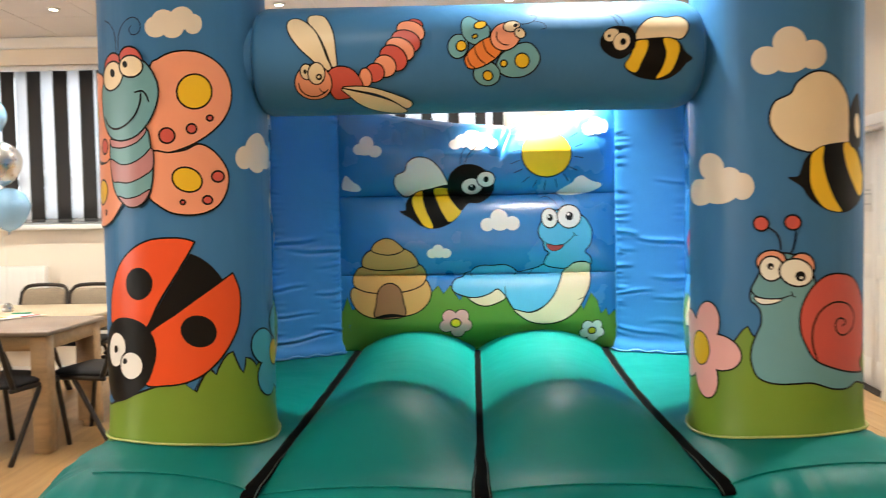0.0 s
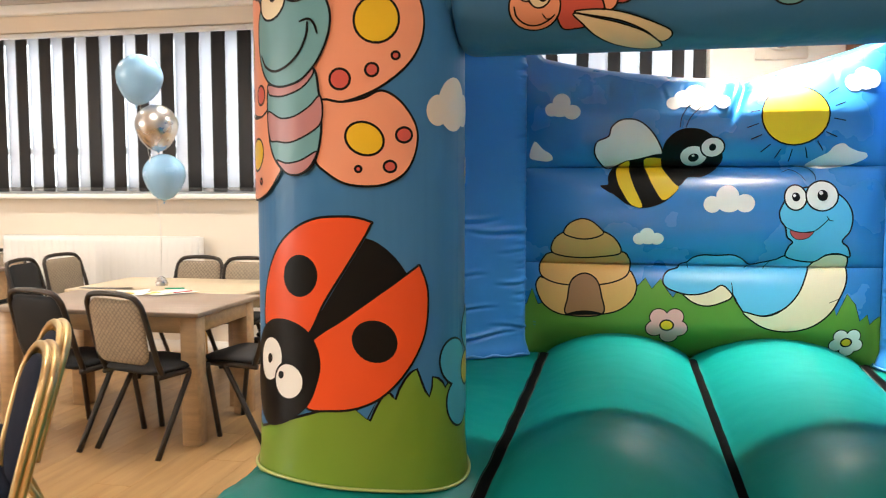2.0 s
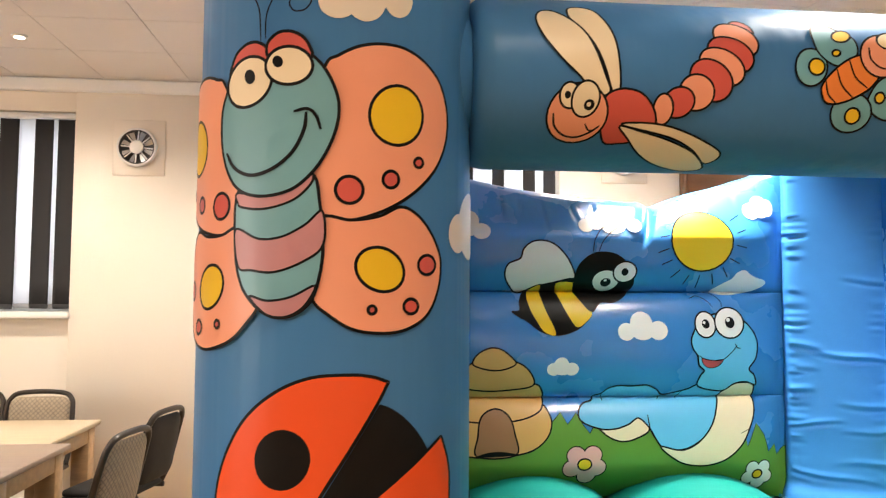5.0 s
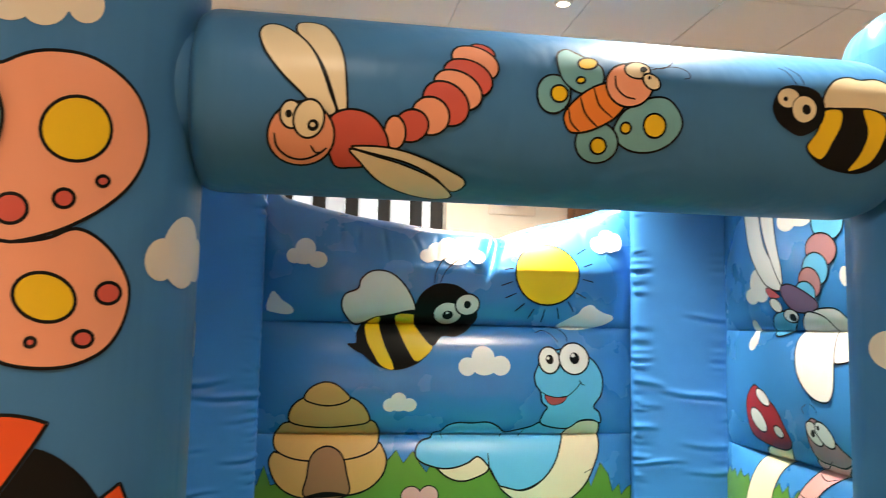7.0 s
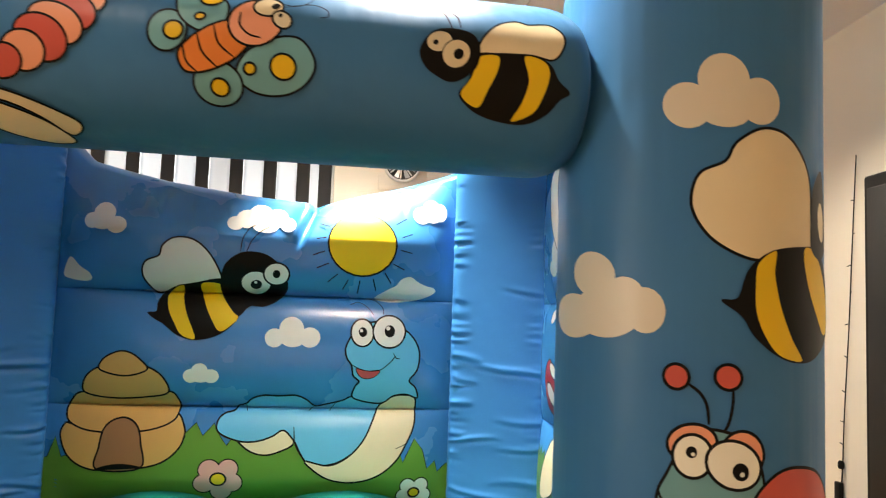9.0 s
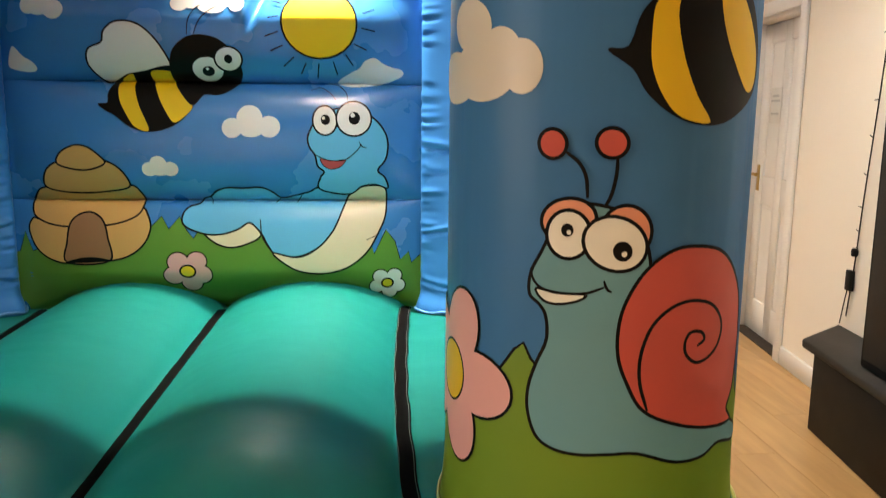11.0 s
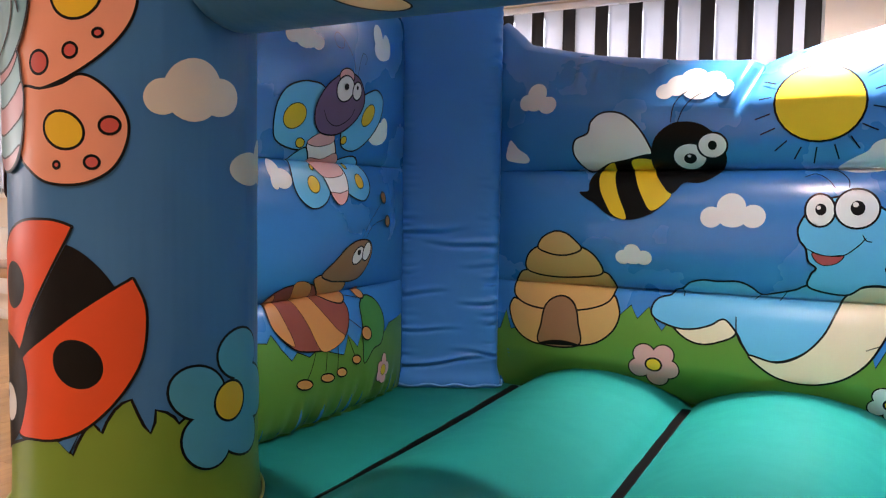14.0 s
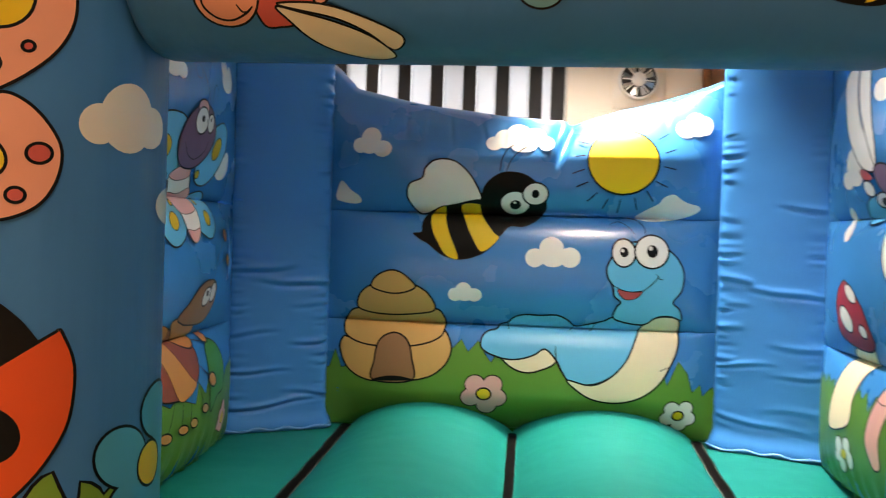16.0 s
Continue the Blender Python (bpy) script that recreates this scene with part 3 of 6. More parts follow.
part("plug_box", boxes((-0.03, -0.006, -2.10, -2.05, 0.60, 0.70), bevel=0.006, segs=2), BLACK_PAINT, lts)
part("connector", lathe([(0.012, 0), (0.016, 0.01), (0.016, 0.03), (0.01, 0.04)], 12, (-0.02, -2.10, 0.77)), BLACK_PAINT, lts)
for p in cable[6:40:3]:
    part("bulb", tube([p, p + Vector((-0.006, rnd.uniform(0.015, 0.03) * rnd.choice((1, 1, -1)), rnd.uniform(-0.01, 0.015)))], [0.003, 0.0022], 6), BLACK_PAINT, lts)

# recessed ceiling lamps, with fittings for the added fill lamps too
glow = bpy.data.materials.new("lamp glow")
glow.use_nodes = True
e2 = glow.node_tree.nodes.new("ShaderNodeEmission")
e2.inputs[0].default_value, e2.inputs[1].default_value = (1.0, 0.86, 0.68, 1), 12.0
glow.node_tree.links.new(e2.outputs[0], glow.node_tree.nodes["Material Output"].inputs[0])
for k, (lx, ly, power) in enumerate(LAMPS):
    dl = thing("ceiling_lamp", "small round recessed ceiling lamp, lit; some are added fill", "lamp", pose(lx, ly, CEIL), "recessed ceiling lamps")
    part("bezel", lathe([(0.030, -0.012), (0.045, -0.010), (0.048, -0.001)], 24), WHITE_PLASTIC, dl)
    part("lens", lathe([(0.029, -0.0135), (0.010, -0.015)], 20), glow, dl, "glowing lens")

# ---- the bouncy castle ----
CX = 0.054                     # middle of the castle
COL_X, COL_Y, COL_R, COL_TOP = 1.146, 3.19, 0.312, 2.38
BEAM_Y, BEAM_Z, BEAM_R = 3.20, 2.015, 0.205
BEAM_X0, BEAM_X1 = -0.79, 0.90
SEAMS = ((-0.745, 0.068, -0.0094), (0.028, 0.023, 0.0), (0.842, -0.072, 0.034))   # grooves of the bed, a little askew
BED_X0, BED_X1, BED_Y0, BED_Y1 = -1.54, 1.66, 2.47, 5.15
BED_R, VALLEY, SWELL = 0.27, 0.528, 0.165
TIERS = (0.585, 1.05, 1.53)
PIL_X, PIL_Y, PIL_H, PIL_TURN = (-1.018, 1.190), 4.895, 0.222, (27, -24)
WALL_L, WALL_R = -1.06, 1.232    # inner faces of the side walls

castle = thing("bouncy_castle", "blue and green inflatable bouncy castle printed with cartoon insects", "bouncy castle")


def seam_x(k, y):
    """Where the groove k lies at a depth y of the bed."""
    a, b, c = SEAMS[k]
    d = y - 2.6
    return a + b * d + c * d * d


def bed_z(x, y):
    """Height of the inflated floor: a swollen panel between each two straps."""
    edges = (BED_X0 - 0.1,) + tuple(seam_x(k, y) for k in range(3)) + (BED_X1 + 0.1,)
    ends = smooth01((y - 2.66) / 0.55)
    groove = 0.482 + 0.042 * (y - 2.6)
    main = VALLEY - 0.03 * (1 - ends) + SWELL * (0.05 + 0.95 * ends + 0.10 * smooth01((y - 3.9) / 0.8))
    outer = 0.605 - 0.030 * max(0.0, y - 2.9) - 0.05 * (1 - smooth01((y - 2.60) / 0.30))
    for a, b in zip(edges, edges[1:]):
        if a <= x <= b:
            t = (2 * x - a - b) / (b - a)
            crest = outer if a < BED_X0 or b > BED_X1 else main
            return groove + max(0.015, crest - groove) * max(0.0, 1 - t * t) ** (0.6 if crest == outer else 0.84)
    return groove


def bed_mesh():
    bm = bmesh.new()
    ys = spread(BED_Y0 + BED_R, BED_Y1 - BED_R, 54)
    g = []
    for y in ys:
        lines = [BED_X0 + BED_R] + [seam_x(k, y) for k in range(3)] + [BED_X1 - BED_R]
        xs = [a + (b - a) * i / 22 for a, b in zip(lines, lines[1:]) for i in range(22)] + [lines[-1]]
        g.append([bm.verts.new((x, y, bed_z(x, y))) for x in xs])
    for a, b in zip(g, g[1:]):
        for k in range(len(xs) - 1):
            bm.faces.new((a[k], a[k + 1], b[k + 1], b[k]))
    # the rounded side runs round the edge and down to the floor
    loop = []
    n = len(xs)
    def corner(v, c0):
        return [(v, (math.cos(c0 + c), math.sin(c0 + c))) for c in spread(0, math.pi / 2, 8)]
    loop += [(g[0][k], (0, -1)) for k in range(1, n - 1)] + corner(g[0][-1], -math.pi / 2)
    loop += [(g[j][-1], (1, 0)) for j in range(1, len(ys) - 1)] + corner(g[-1][-1], 0)
    loop += [(g[-1][k], (0, 1)) for k in range(n - 2, 0, -1)] + corner(g[-1][0], math.pi / 2)
    loop += [(g[j][0], (-1, 0)) for j in range(len(ys) - 2, 0, -1)] + corner(g[0][0], math.pi)
    rings = [[v for v, d in loop]]
    for a in spread(0, math.pi, 14)[1:]:
        ring = []
        for i, (v, d) in enumerate(loop):
            top = v.co.z
            r = top / 2
            pucker = (0.004 + 0.010 * math.exp(-((a - 0.75) / 0.3) ** 2)) * math.sin(i * 1.9 + 2 * math.sin(i * 0.31)) * math.sin(a) + 0.003 * math.sin(i * 0.77 + 1) * math.sin(a)
            out = BED_R * math.sin(a) * (1 + pucker * 3)
            ring.append(bm.verts.new((v.co.x + d[0] * out, v.co.y + d[1] * out, max(0.0, top - r * (1 - math.cos(a)) + pucker * (1 if a < 2.9 else 0)))))
        rings.append(ring)
    for a, b in zip(rings, rings[1:]):
        for k in range(len(loop)):
            q = [a[k], a[(k + 1) % len(loop)], b[(k + 1) % len(loop)], b[k]]
            q = [v for i, v in enumerate(q) if v not in q[:i]]
            if len(q) > 2:
                bm.faces.new(q)
    bm.faces.new(rings[-1])
    return bm


bed = part("bed", bed_mesh(), V_BED, castle, "teal green inflated bouncing bed")


def strap_width(y):
    return 0.024 + 0.012 * smooth01((3.0 - y) / 0.5)


def strap_mesh(k):
    """Webbing in the groove between two panels, turned down over the front edge."""
    line = [(y, bed_z(seam_x(k, y), y) + (0.016 if k == 1 else 0.022)) for y in spread(BED_Y1 - 0.34, BED_Y0 + BED_R, 40)]
    z0 = line[-1][1]
    line += [(BED_Y0 + BED_R - (BED_R + 0.012) * math.sin(a), z0 - 0.26 * (1 - math.cos(a))) for a in spread(0, 0.42, 5)[1:]]
    def f(u, i):
        y, z = line[int(i)]
        return Vector((seam_x(k, y) + u * strap_width(y) + 0.002 * math.sin(y * 23 + 5 * k), y, z + 0.006 * (1 - abs(u))))
    return sheet(f, (-1, -0.84, -0.74, -0.3, 0.3, 0.74, 0.84, 1), range(len(line)))


def front_welt():
    path = []
    for x in spread(BED_X0 + BED_R, BED_X1 - BED_R, 90):
        top, a = bed_z(x, BED_Y0 + BED_R), 0.24
        path.append((x, BED_Y0 + BED_R - BED_R * math.sin(a) - 0.001, top - top / 2 * (1 - math.cos(a)) + 0.002))
    return tube(path, 0.0035, 6)


part("front_seam", front_welt(), V_BED, bed, "welded seam along the front edge")
for k in range(3):
    ob = part("strap", strap_mesh(k), [V_STRAP, V_STITCH], bed, "black webbing strap with paler stitched edges")
    for p in ob.data.polygons:
        off = abs(p.center.x - seam_x(k, p.center.y) - 0.002 * math.sin(p.center.y * 23 + 5 * k)) / strap_width(p.center.y)
        p.material_index = int(0.74 < off < 0.84)
    md = ob.modifiers.new("thickness", "SOLIDIFY")
    md.thickness = 0.008


# surfaces on which the prints lie: point and outward normal
def column_at(side):
    cx = CX + side * COL_X
    def f(u, v, lift=0.0):
        a = (u - (0.012 if side > 0 else 0.0)) / COL_R
        flare = 0.012 * math.exp(-((v - 0.52) / 0.10) ** 2)
        r = COL_R + flare + lift
        return Vector((cx + r * math.sin(a), COL_Y - r * math.cos(a), v))
    return f


def beam_at(u, v, lift=0.0):
    a = v / BEAM_R
    r = BEAM_R + lift
    left, right = max(0.0, (BEAM_X0 + 0.05 - u) / 0.05), max(0.0, (u - BEAM_X1 + 0.11) / 0.11)
    bend = lambda e: 1 - math.sqrt(max(0.0, 1 - min(e, 1.0) ** 2))
    pinch = 1.0 if lift else 1 - 0.16 * bend(left) - 0.34 * bend(right)
    return Vector((u, BEAM_Y - r * pinch * math.cos(a), BEAM_Z + r * pinch * math.sin(a)))


def tier_swell(z, top, depth):
    """How far a stack of inflated tubes stands out at a height, pinched in at each seam."""
    edges = TIERS + (top,)
    for a, b in zip(edges, edges[1:]):
        if z <= b or b == top:
            t = max(-1.0, min(1.0, (2 * z - a - b) / (b - a)))
            return depth * (1 - t * t) ** 0.56
    return 0.0


TOP_LINE = ((-0.82, 2.2), (-0.735, 2.13), (-0.66, 2.052), (-0.35, 1.984), (0.0, 1.938), (0.24, 1.92), (0.315, 1.902), (0.39, 1.932), (0.5, 1.969), (0.64, 2.004), (0.78, 2.048), (0.9, 2.088), (0.98, 2.12))


def back_top(x):
    """Top edge of the back wall: two slopes that meet at the pinched fold."""
    for (a, p), (b, q) in zip(TOP_LINE, TOP_LINE[1:]):
        if x <= b:
            return p + (q - p) * max(0.0, (x - a) / (b - a))
    return TOP_LINE[-1][1]


def crease(x, z):
    """The pinched fold near the top of the back wall."""
    e = x - 0.315 - 0.40 * (z - 1.95)
    k = math.exp(-(e / 0.016) ** 2) * smooth01((z - 1.70) / 0.2)
    r = math.exp(-((e + 0.045) / 0.028) ** 2) * smooth01((z - 1.72) / 0.14)
    return 0.055 * k - 0.026 * r


TUCKS = ((-0.42, 0.10, 0.05), (-0.33, 0.07, -0.1), (-0.23, 0.13, 0.12), (-0.10, 0.10, 0.3), (0.02, 0.10, -0.15), (0.52, 0.06, 0.2), (0.70, 0.08, -0.1))


def tucks(u, v):
    """Short gathers that run down from the top seam of the back wall."""
    out, top = 0.0, back_top(u)
    for at, reach, lean in TUCKS:
        e = (u - at - lean * (top - v)) / 0.012
        if abs(e) < 4:
            out += 0.0045 * (math.exp(-e * e) - 0.7 * math.exp(-((e - 1.4) / 1.2) ** 2)) * max(0.0, 1 - abs(top - 0.07 - v) / reach)
    return out


def back_at(u, v, lift=0.0):
    s = max(-1.0, min(1.0, (u - 0.085) / 0.82))
    fade = 1 - abs(s) ** 6
    d = tier_swell(v, back_top(u) + 0.06, 0.115 if v > TIERS[2] else 0.095) * (0.25 + 0.75 * fade)
    ripple = 0.002 * math.sin(u * 26 + 2) * smooth01((v - 1.75) / 0.2) * fade + tucks(u, v) * fade
    roll = 0.5 * max(0.0, v - 1.775) ** 1.15 + 0.5 * max(0.0, 0.76 - v) ** 1.15      # rolls back above its brow and under at the bed
    return Vector((u, 4.88 - d + crease(u, v) * fade + ripple + roll * fade - lift * (1.0 if v < 1.775 else 1.9), v))


def side_at(side):
    def f(u, v, lift=0.0):
        d = 0.015 + tier_swell(v, 2.18, 0.085 if v < TIERS[1] else 0.072)
        d += (0.010 * math.sin(u * 61 + 1.5 * math.sin(u * 17)) + 0.005 * math.sin(u * 97 + 2)) * math.exp(-((v - 0.60) / 0.08) ** 2)
        s = max(-1.0, min(1.0, (u - 3.98) / 0.66))
        d *= 1 - abs(s) ** 3
        x0 = (WALL_L - 0.05 + d + lift) if side < 0 else (WALL_R + 0.05 - d - lift)
        return Vector((x0, u, v))
    return f


def column_mesh(side):
    f = column_at(side)
    us = [2 * math.pi * COL_R * k / 144 for k in range(144)]
    bm = sheet(lambda u, v: f(u, v), us, spread(0.50, COL_TOP - 0.12, 46), wrap=True)
    cx = CX + side * COL_X
    prof = [(COL_R - 0.12 * (1 - math.cos(a)), COL_TOP - 0.12 + 0.12 * math.sin(a)) for a in spread(0, math.pi / 2, 8)] + [(0.10, COL_TOP + 0.015), (0.01, COL_TOP + 0.02)]
    def g(u, i):
        r, z = prof[int(i)]
        a = u / COL_R
        bell = math.sin(math.pi * min(1.0, i / 8.0)) if i < 8 else 0.0
        pleat = math.sin(a * 19 + side) * (0.6 + 0.4 * math.sin(a * 5 + 2 * side)) + 0.4 * math.sin(a * 31)
        w = 1 + 0.018 * pleat * bell
        return Vector((cx + r * w * math.sin(a), COL_Y - r * w * math.cos(a), z + 0.006 * pleat * bell))
    sheet(g, us, range(len(prof)), wrap=True, bm=bm)
    bmesh.ops.remove_doubles(bm, verts=bm.verts, dist=0.0005)
    return bm


def rim(side):
    cx = CX + side * COL_X
    path = []
    for k in range(72):
        a = 2 * math.pi * k / 72
        x, y = cx + (COL_R + 0.016) * math.sin(a), COL_Y - (COL_R + 0.016) * math.cos(a)
        inside = BED_X0 + 0.1 < x < BED_X1 - 0.1 and y > BED_Y0 + BED_R - 0.12
        path.append((x, y, bed_z(x, y) + 0.008 if inside else 0.572))
    return tube(path, 0.0048, 6, True)


columns = {}
PIPING = vinyl("yellow green piping", (0.38, 0.43, 0.13))
for side in (-1, 1):
    columns[side] = part("column", column_mesh(side), V_COLUMN, castle, "blue inflated front column")
    part("piping", rim(side), PIPING, columns[side])

def beam_mesh():
    vs = [2 * math.pi * BEAM_R * k / 48 for k in range(48)]
    us = spread(BEAM_X0, BEAM_X0 + 0.05, 10) + spread(BEAM_X0 + 0.07, BEAM_X1 - 0.13, 60) + spread(BEAM_X1 - 0.11, BEAM_X1, 16)
    bm = sheet(lambda v, u: beam_at(u, v), vs, us, wrap=True)
    for u in (BEAM_X0, BEAM_X1):
        bm.faces.new([v for v in bm.verts if abs(v.co.x - u) < 1e-5])
    # flat ends set a little into the columns
    tube([(BEAM_X0 - 0.12, BEAM_Y, BEAM_Z), (BEAM_X0 + 0.02, BEAM_Y, BEAM_Z)], BEAM_R * 0.8, 32, bm=bm)
    tube([(BEAM_X1 - 0.02, BEAM_Y, BEAM_Z), (BEAM_X1 + 0.12, BEAM_Y, BEAM_Z)], BEAM_R * 0.62, 32, bm=bm)
    return bm


beam = part("arch_beam", beam_mesh(), V_COLUMN, castle, "blue inflated crossbeam")


def back_mesh():
    us = spread(-0.76, -0.47, 24) + spread(-0.46, 0.46, 190) + spread(0.47, 0.94, 40)
    def front(u, i):
        k, j = divmod(min(int(i), 131), 44)
        lo, hi = ((TIERS[0], TIERS[1]), (TIERS[1], TIERS[2]), (TIERS[2], back_top(u)))[k]
        j += int(i) == 132
        return back_at(u, lo + (hi - lo) * (1 - math.cos(math.pi * j / 44)) / 2)
    bm = sheet(front, us, range(133))
    def over(u, i):
        a = math.pi * i / 10
        p = back_at(u, back_top(u))
        return Vector((u, p.y + 0.026 * i, p.z + 0.048 * math.sin(a) - 0.2 * (i / 10) ** 3))
    sheet(over, us, range(11), bm=bm)
    sheet(lambda u, i: Vector((u, back_at(u, back_top(u)).y + 0.26, back_top(u) - 0.2 - i * 1.3)), us, range(2), bm=bm)
    bmesh.ops.remove_doubles(bm, verts=bm.verts, dist=0.0005)
    return bm


back_panel = part("back_wall", back_mesh(), V_SKY, castle, "blue inflated back wall of three swollen tiers")


def side_mesh(side):
    f = side_at(side)
    us = spread(3.30, 4.70, 120)
    def face(u, i):
        k, j = divmod(min(int(i), 119), 40)
        lo, hi = ((TIERS[0], TIERS[1]), (TIERS[1], TIERS[2]), (TIERS[2], 2.12))[k]
        j += int(i) == 120
        return f(u, lo + (hi - lo) * (1 - math.cos(math.pi * j / 40)) / 2)
    bm = sheet(face, us, range(121))
    out = side * 0.20
    def over(u, i):
        a = math.pi * i / 8
        p = f(u, 2.12)
        return Vector((p.x + out * (1 - math.cos(a)) / 2, u, 2.12 + 0.08 * math.sin(a)))
    sheet(over, us, range(9), bm=bm)
    sheet(lambda u, i: Vector((f(u, 2.12).x + out, u, 2.12 - 1.6 * i)), us, range(2), bm=bm)
    bmesh.ops.remove_doubles(bm, verts=bm.verts, dist=0.0005)
    return bm


sides = {}
for side in (-1, 1):
    sides[side] = part("side_wall", side_mesh(side), V_SKY, castle, "blue inflated side wall")


def pillar_mesh(side, seed):
    """A squarish inflated corner pillar, gathered in irregular folds along its edges."""
    rnd = random.Random(seed)
    cx, turn = PIL_X[side > 0], radians(PIL_TURN[side > 0])
    folds = []
    for k in range(60):
        z = rnd.choice((rnd.uniform(0.64, 1.3), rnd.uniform(0.64, 2.2)))
        folds.append((z, rnd.uniform(0.003, 0.006), rnd.choice((-1, 1)), rnd.uniform(0.10, 0.42), rnd.uniform(-0.05, 0.05), rnd.uniform(0.007, 0.012)))
    long = ((1.58, 0.005, 1, 1.1), (1.26, 0.010, -1, 0.8), (1.235, 0.011, 1, 1.7), (1.17, 0.006, -1, 0.7), (1.076, 0.010, -1, 0.6), (1.015, 0.007, 1, 1.2), (0.938, 0.011, -1, 1.2), (0.89, 0.007, 1, 1.1), (0.75, 0.006, 1, 1.3), (0.69, 0.009, -1, 2.0)) if side > 0 else ((1.80, 0.004, 1, 0.5), (1.265, 0.012, -1, 1.5), (1.205, 0.011, 1, 1.7), (1.11, 0.006, 1, 0.9), (1.00, 0.008, -1, 1.1), (0.945, 0.010, 1, 0.9), (0.83, 0.008, -1, 1.4), (0.74, 0.007, 1, 1.1), (0.69, 0.011, -1, 2.2))
    for z, d, edge, reach in long:
        folds.append((z, d, edge, reach, rnd.uniform(-0.03, 0.03), rnd.uniform(0.009, 0.013)))
    us = [2 * math.pi * k / 120 for k in range(120)]
    ripple = [(rnd.uniform(90, 190), rnd.uniform(0, 6)) for _ in range(3)]
    def f(a, v):
        c, s = math.cos(a), math.sin(a)
        r = PIL_H * (abs(c) ** 10 + abs(s) ** 10) ** (-1 / 10)
        front = s < 0 and abs(s) > abs(c)
        p = c / max(abs(s), 0.5)            # across the front, -1 to 1
        for z, d, edge, reach, tilt, wide in folds:
            if not front:
                break
            q = 1 - abs(p - edge) / reach
            if q <= 0:
                continue
            zz = z + tilt * p + 0.006 * math.sin(p * 4 + z * 9)
            e = (v - zz) / wide
            if abs(e) < 6:
                r += (0.75 if side > 0 else 1.25) * d * smooth01(q * 1.6) * (0.8 * math.exp(-((e - 1.3) / 1.3) ** 2) - math.exp(-e * e))
        corner = smooth01((abs(c * s) * 2 - 0.80) / 0.20)
        r += corner * 0.0018 * sum(math.sin(v * w + h) * max(0.0, math.sin(v * w * 0.13 + 3 * h) * math.sin(v * w * 0.047 + h)) for w, h in ripple)
        r *= 1 + 0.07 * math.exp(-((v - 0.60) / 0.04) ** 2)
        return Vector((cx + r * math.cos(a + turn), PIL_Y + r * math.sin(a + turn), v))
    bm = sheet(f, us, spread(0.46, 2.30, 380), wrap=True)
    sheet(lambda a, i: Vector((cx + (f(a, 2.30).x - cx) * math.cos(i * math.pi / 12), PIL_Y + (f(a, 2.30).y - PIL_Y) * math.cos(i * math.pi / 12), 2.30 + 0.08 * math.sin(i * math.pi / 12))), us, range(6), wrap=True, bm=bm)
    bmesh.ops.remove_doubles(bm, verts=bm.verts, dist=0.0005)
    return bm


for side in (-1, 1):
    pillar = part("back_pillar", pillar_mesh(side, 5 + side), V_PILLAR, castle, "bright blue inflated corner pillar with gathered folds")
    foot = []
    for k in range(64):
        c, q = math.cos(2 * math.pi * k / 64), math.sin(2 * math.pi * k / 64)
        r = (PIL_H + 0.020) * (abs(c) ** 10 + abs(q) ** 10) ** (-1 / 10)
        way = 2 * math.pi * k / 64 + radians(PIL_TURN[side > 0])
        x, y = PIL_X[side > 0] + r * math.cos(way), PIL_Y + r * math.sin(way)
        foot.append((x, y, bed_z(min(max(x, BED_X0), BED_X1), y) + 0.012 + 0.006 * math.sin(k * 1.3)))
    part("base_welt", tube(foot, 0.005, 6, True), WELT, pillar, "pale welded seam round the foot")

# ---- printed pictures on the vinyl ----
def ink(name, base, spec=0.36):
    return wobble(shader(name, base, 0.36, 0, 0.04, 3, 700, 0.05, 0.0005, spec=spec), 7.0, 0.006)


INK = ink("black print", (0.0045, 0.004, 0.004), 0.14)
WHITE = ink("white print", (0.78, 0.77, 0.74))
CREAM = ink("cream print", (0.75, 0.64, 0.44))
EYEWHITE = ink("warm white print", (0.80, 0.79, 0.70))
CLOUD = ink("pale cloud print", (0.68, 0.62, 0.52))
YELLOW = ink("yellow print", (0.80, 0.53, 0.02))
AMBER = ink("amber print", (0.72, 0.46, 0.015))
TAN = ink("tan print", (0.62, 0.36, 0.12))
BROWN = ink("brown print", (0.30, 0.15, 0.07))
OCHRE = ink("ochre print", (0.52, 0.23, 0.07))
MAROON = ink("maroon print", (0.24, 0.06, 0.045))
GREEN = ink("grass green print", (0.10, 0.26, 0.035))
GREEN2 = ink("meadow green print", (0.085, 0.225, 0.03))
GRASS = ink("olive grass print", (0.16, 0.27, 0.025))
LEAF = ink("leaf green print", (0.05, 0.24, 0.05))
CYAN = ink("light blue print", (0.10, 0.45, 0.72))
TEAL = ink("soft teal print", (0.14, 0.36, 0.42))
TEAL2 = ink("flower teal print", (0.06, 0.32, 0.46))
TEALG = ink("grey teal print", (0.135, 0.325, 0.37))
PINK = ink("pink print", (0.74, 0.38, 0.36))
PINKRED = ink("raspberry print", (0.50, 0.08, 0.09))
RED = ink("scarlet print", (0.72, 0.075, 0.012))
RED2 = ink("brick red print", (0.55, 0.085, 0.065))
RED3 = ink("mushroom red print", (0.42, 0.02, 0.02))
SALMON = ink("salmon print", (0.76, 0.31, 0.19))
ORANGE = ink("orange print", (0.70, 0.20, 0.035))
MAUVE = ink("mauve print", (0.42, 0.19, 0.20))
MAUVE2 = ink("dusky pink print", (0.45, 0.22, 0.24))
PURPLE = ink("dull purple print", (0.16, 0.09, 0.17))
SKYP = V_COLUMN

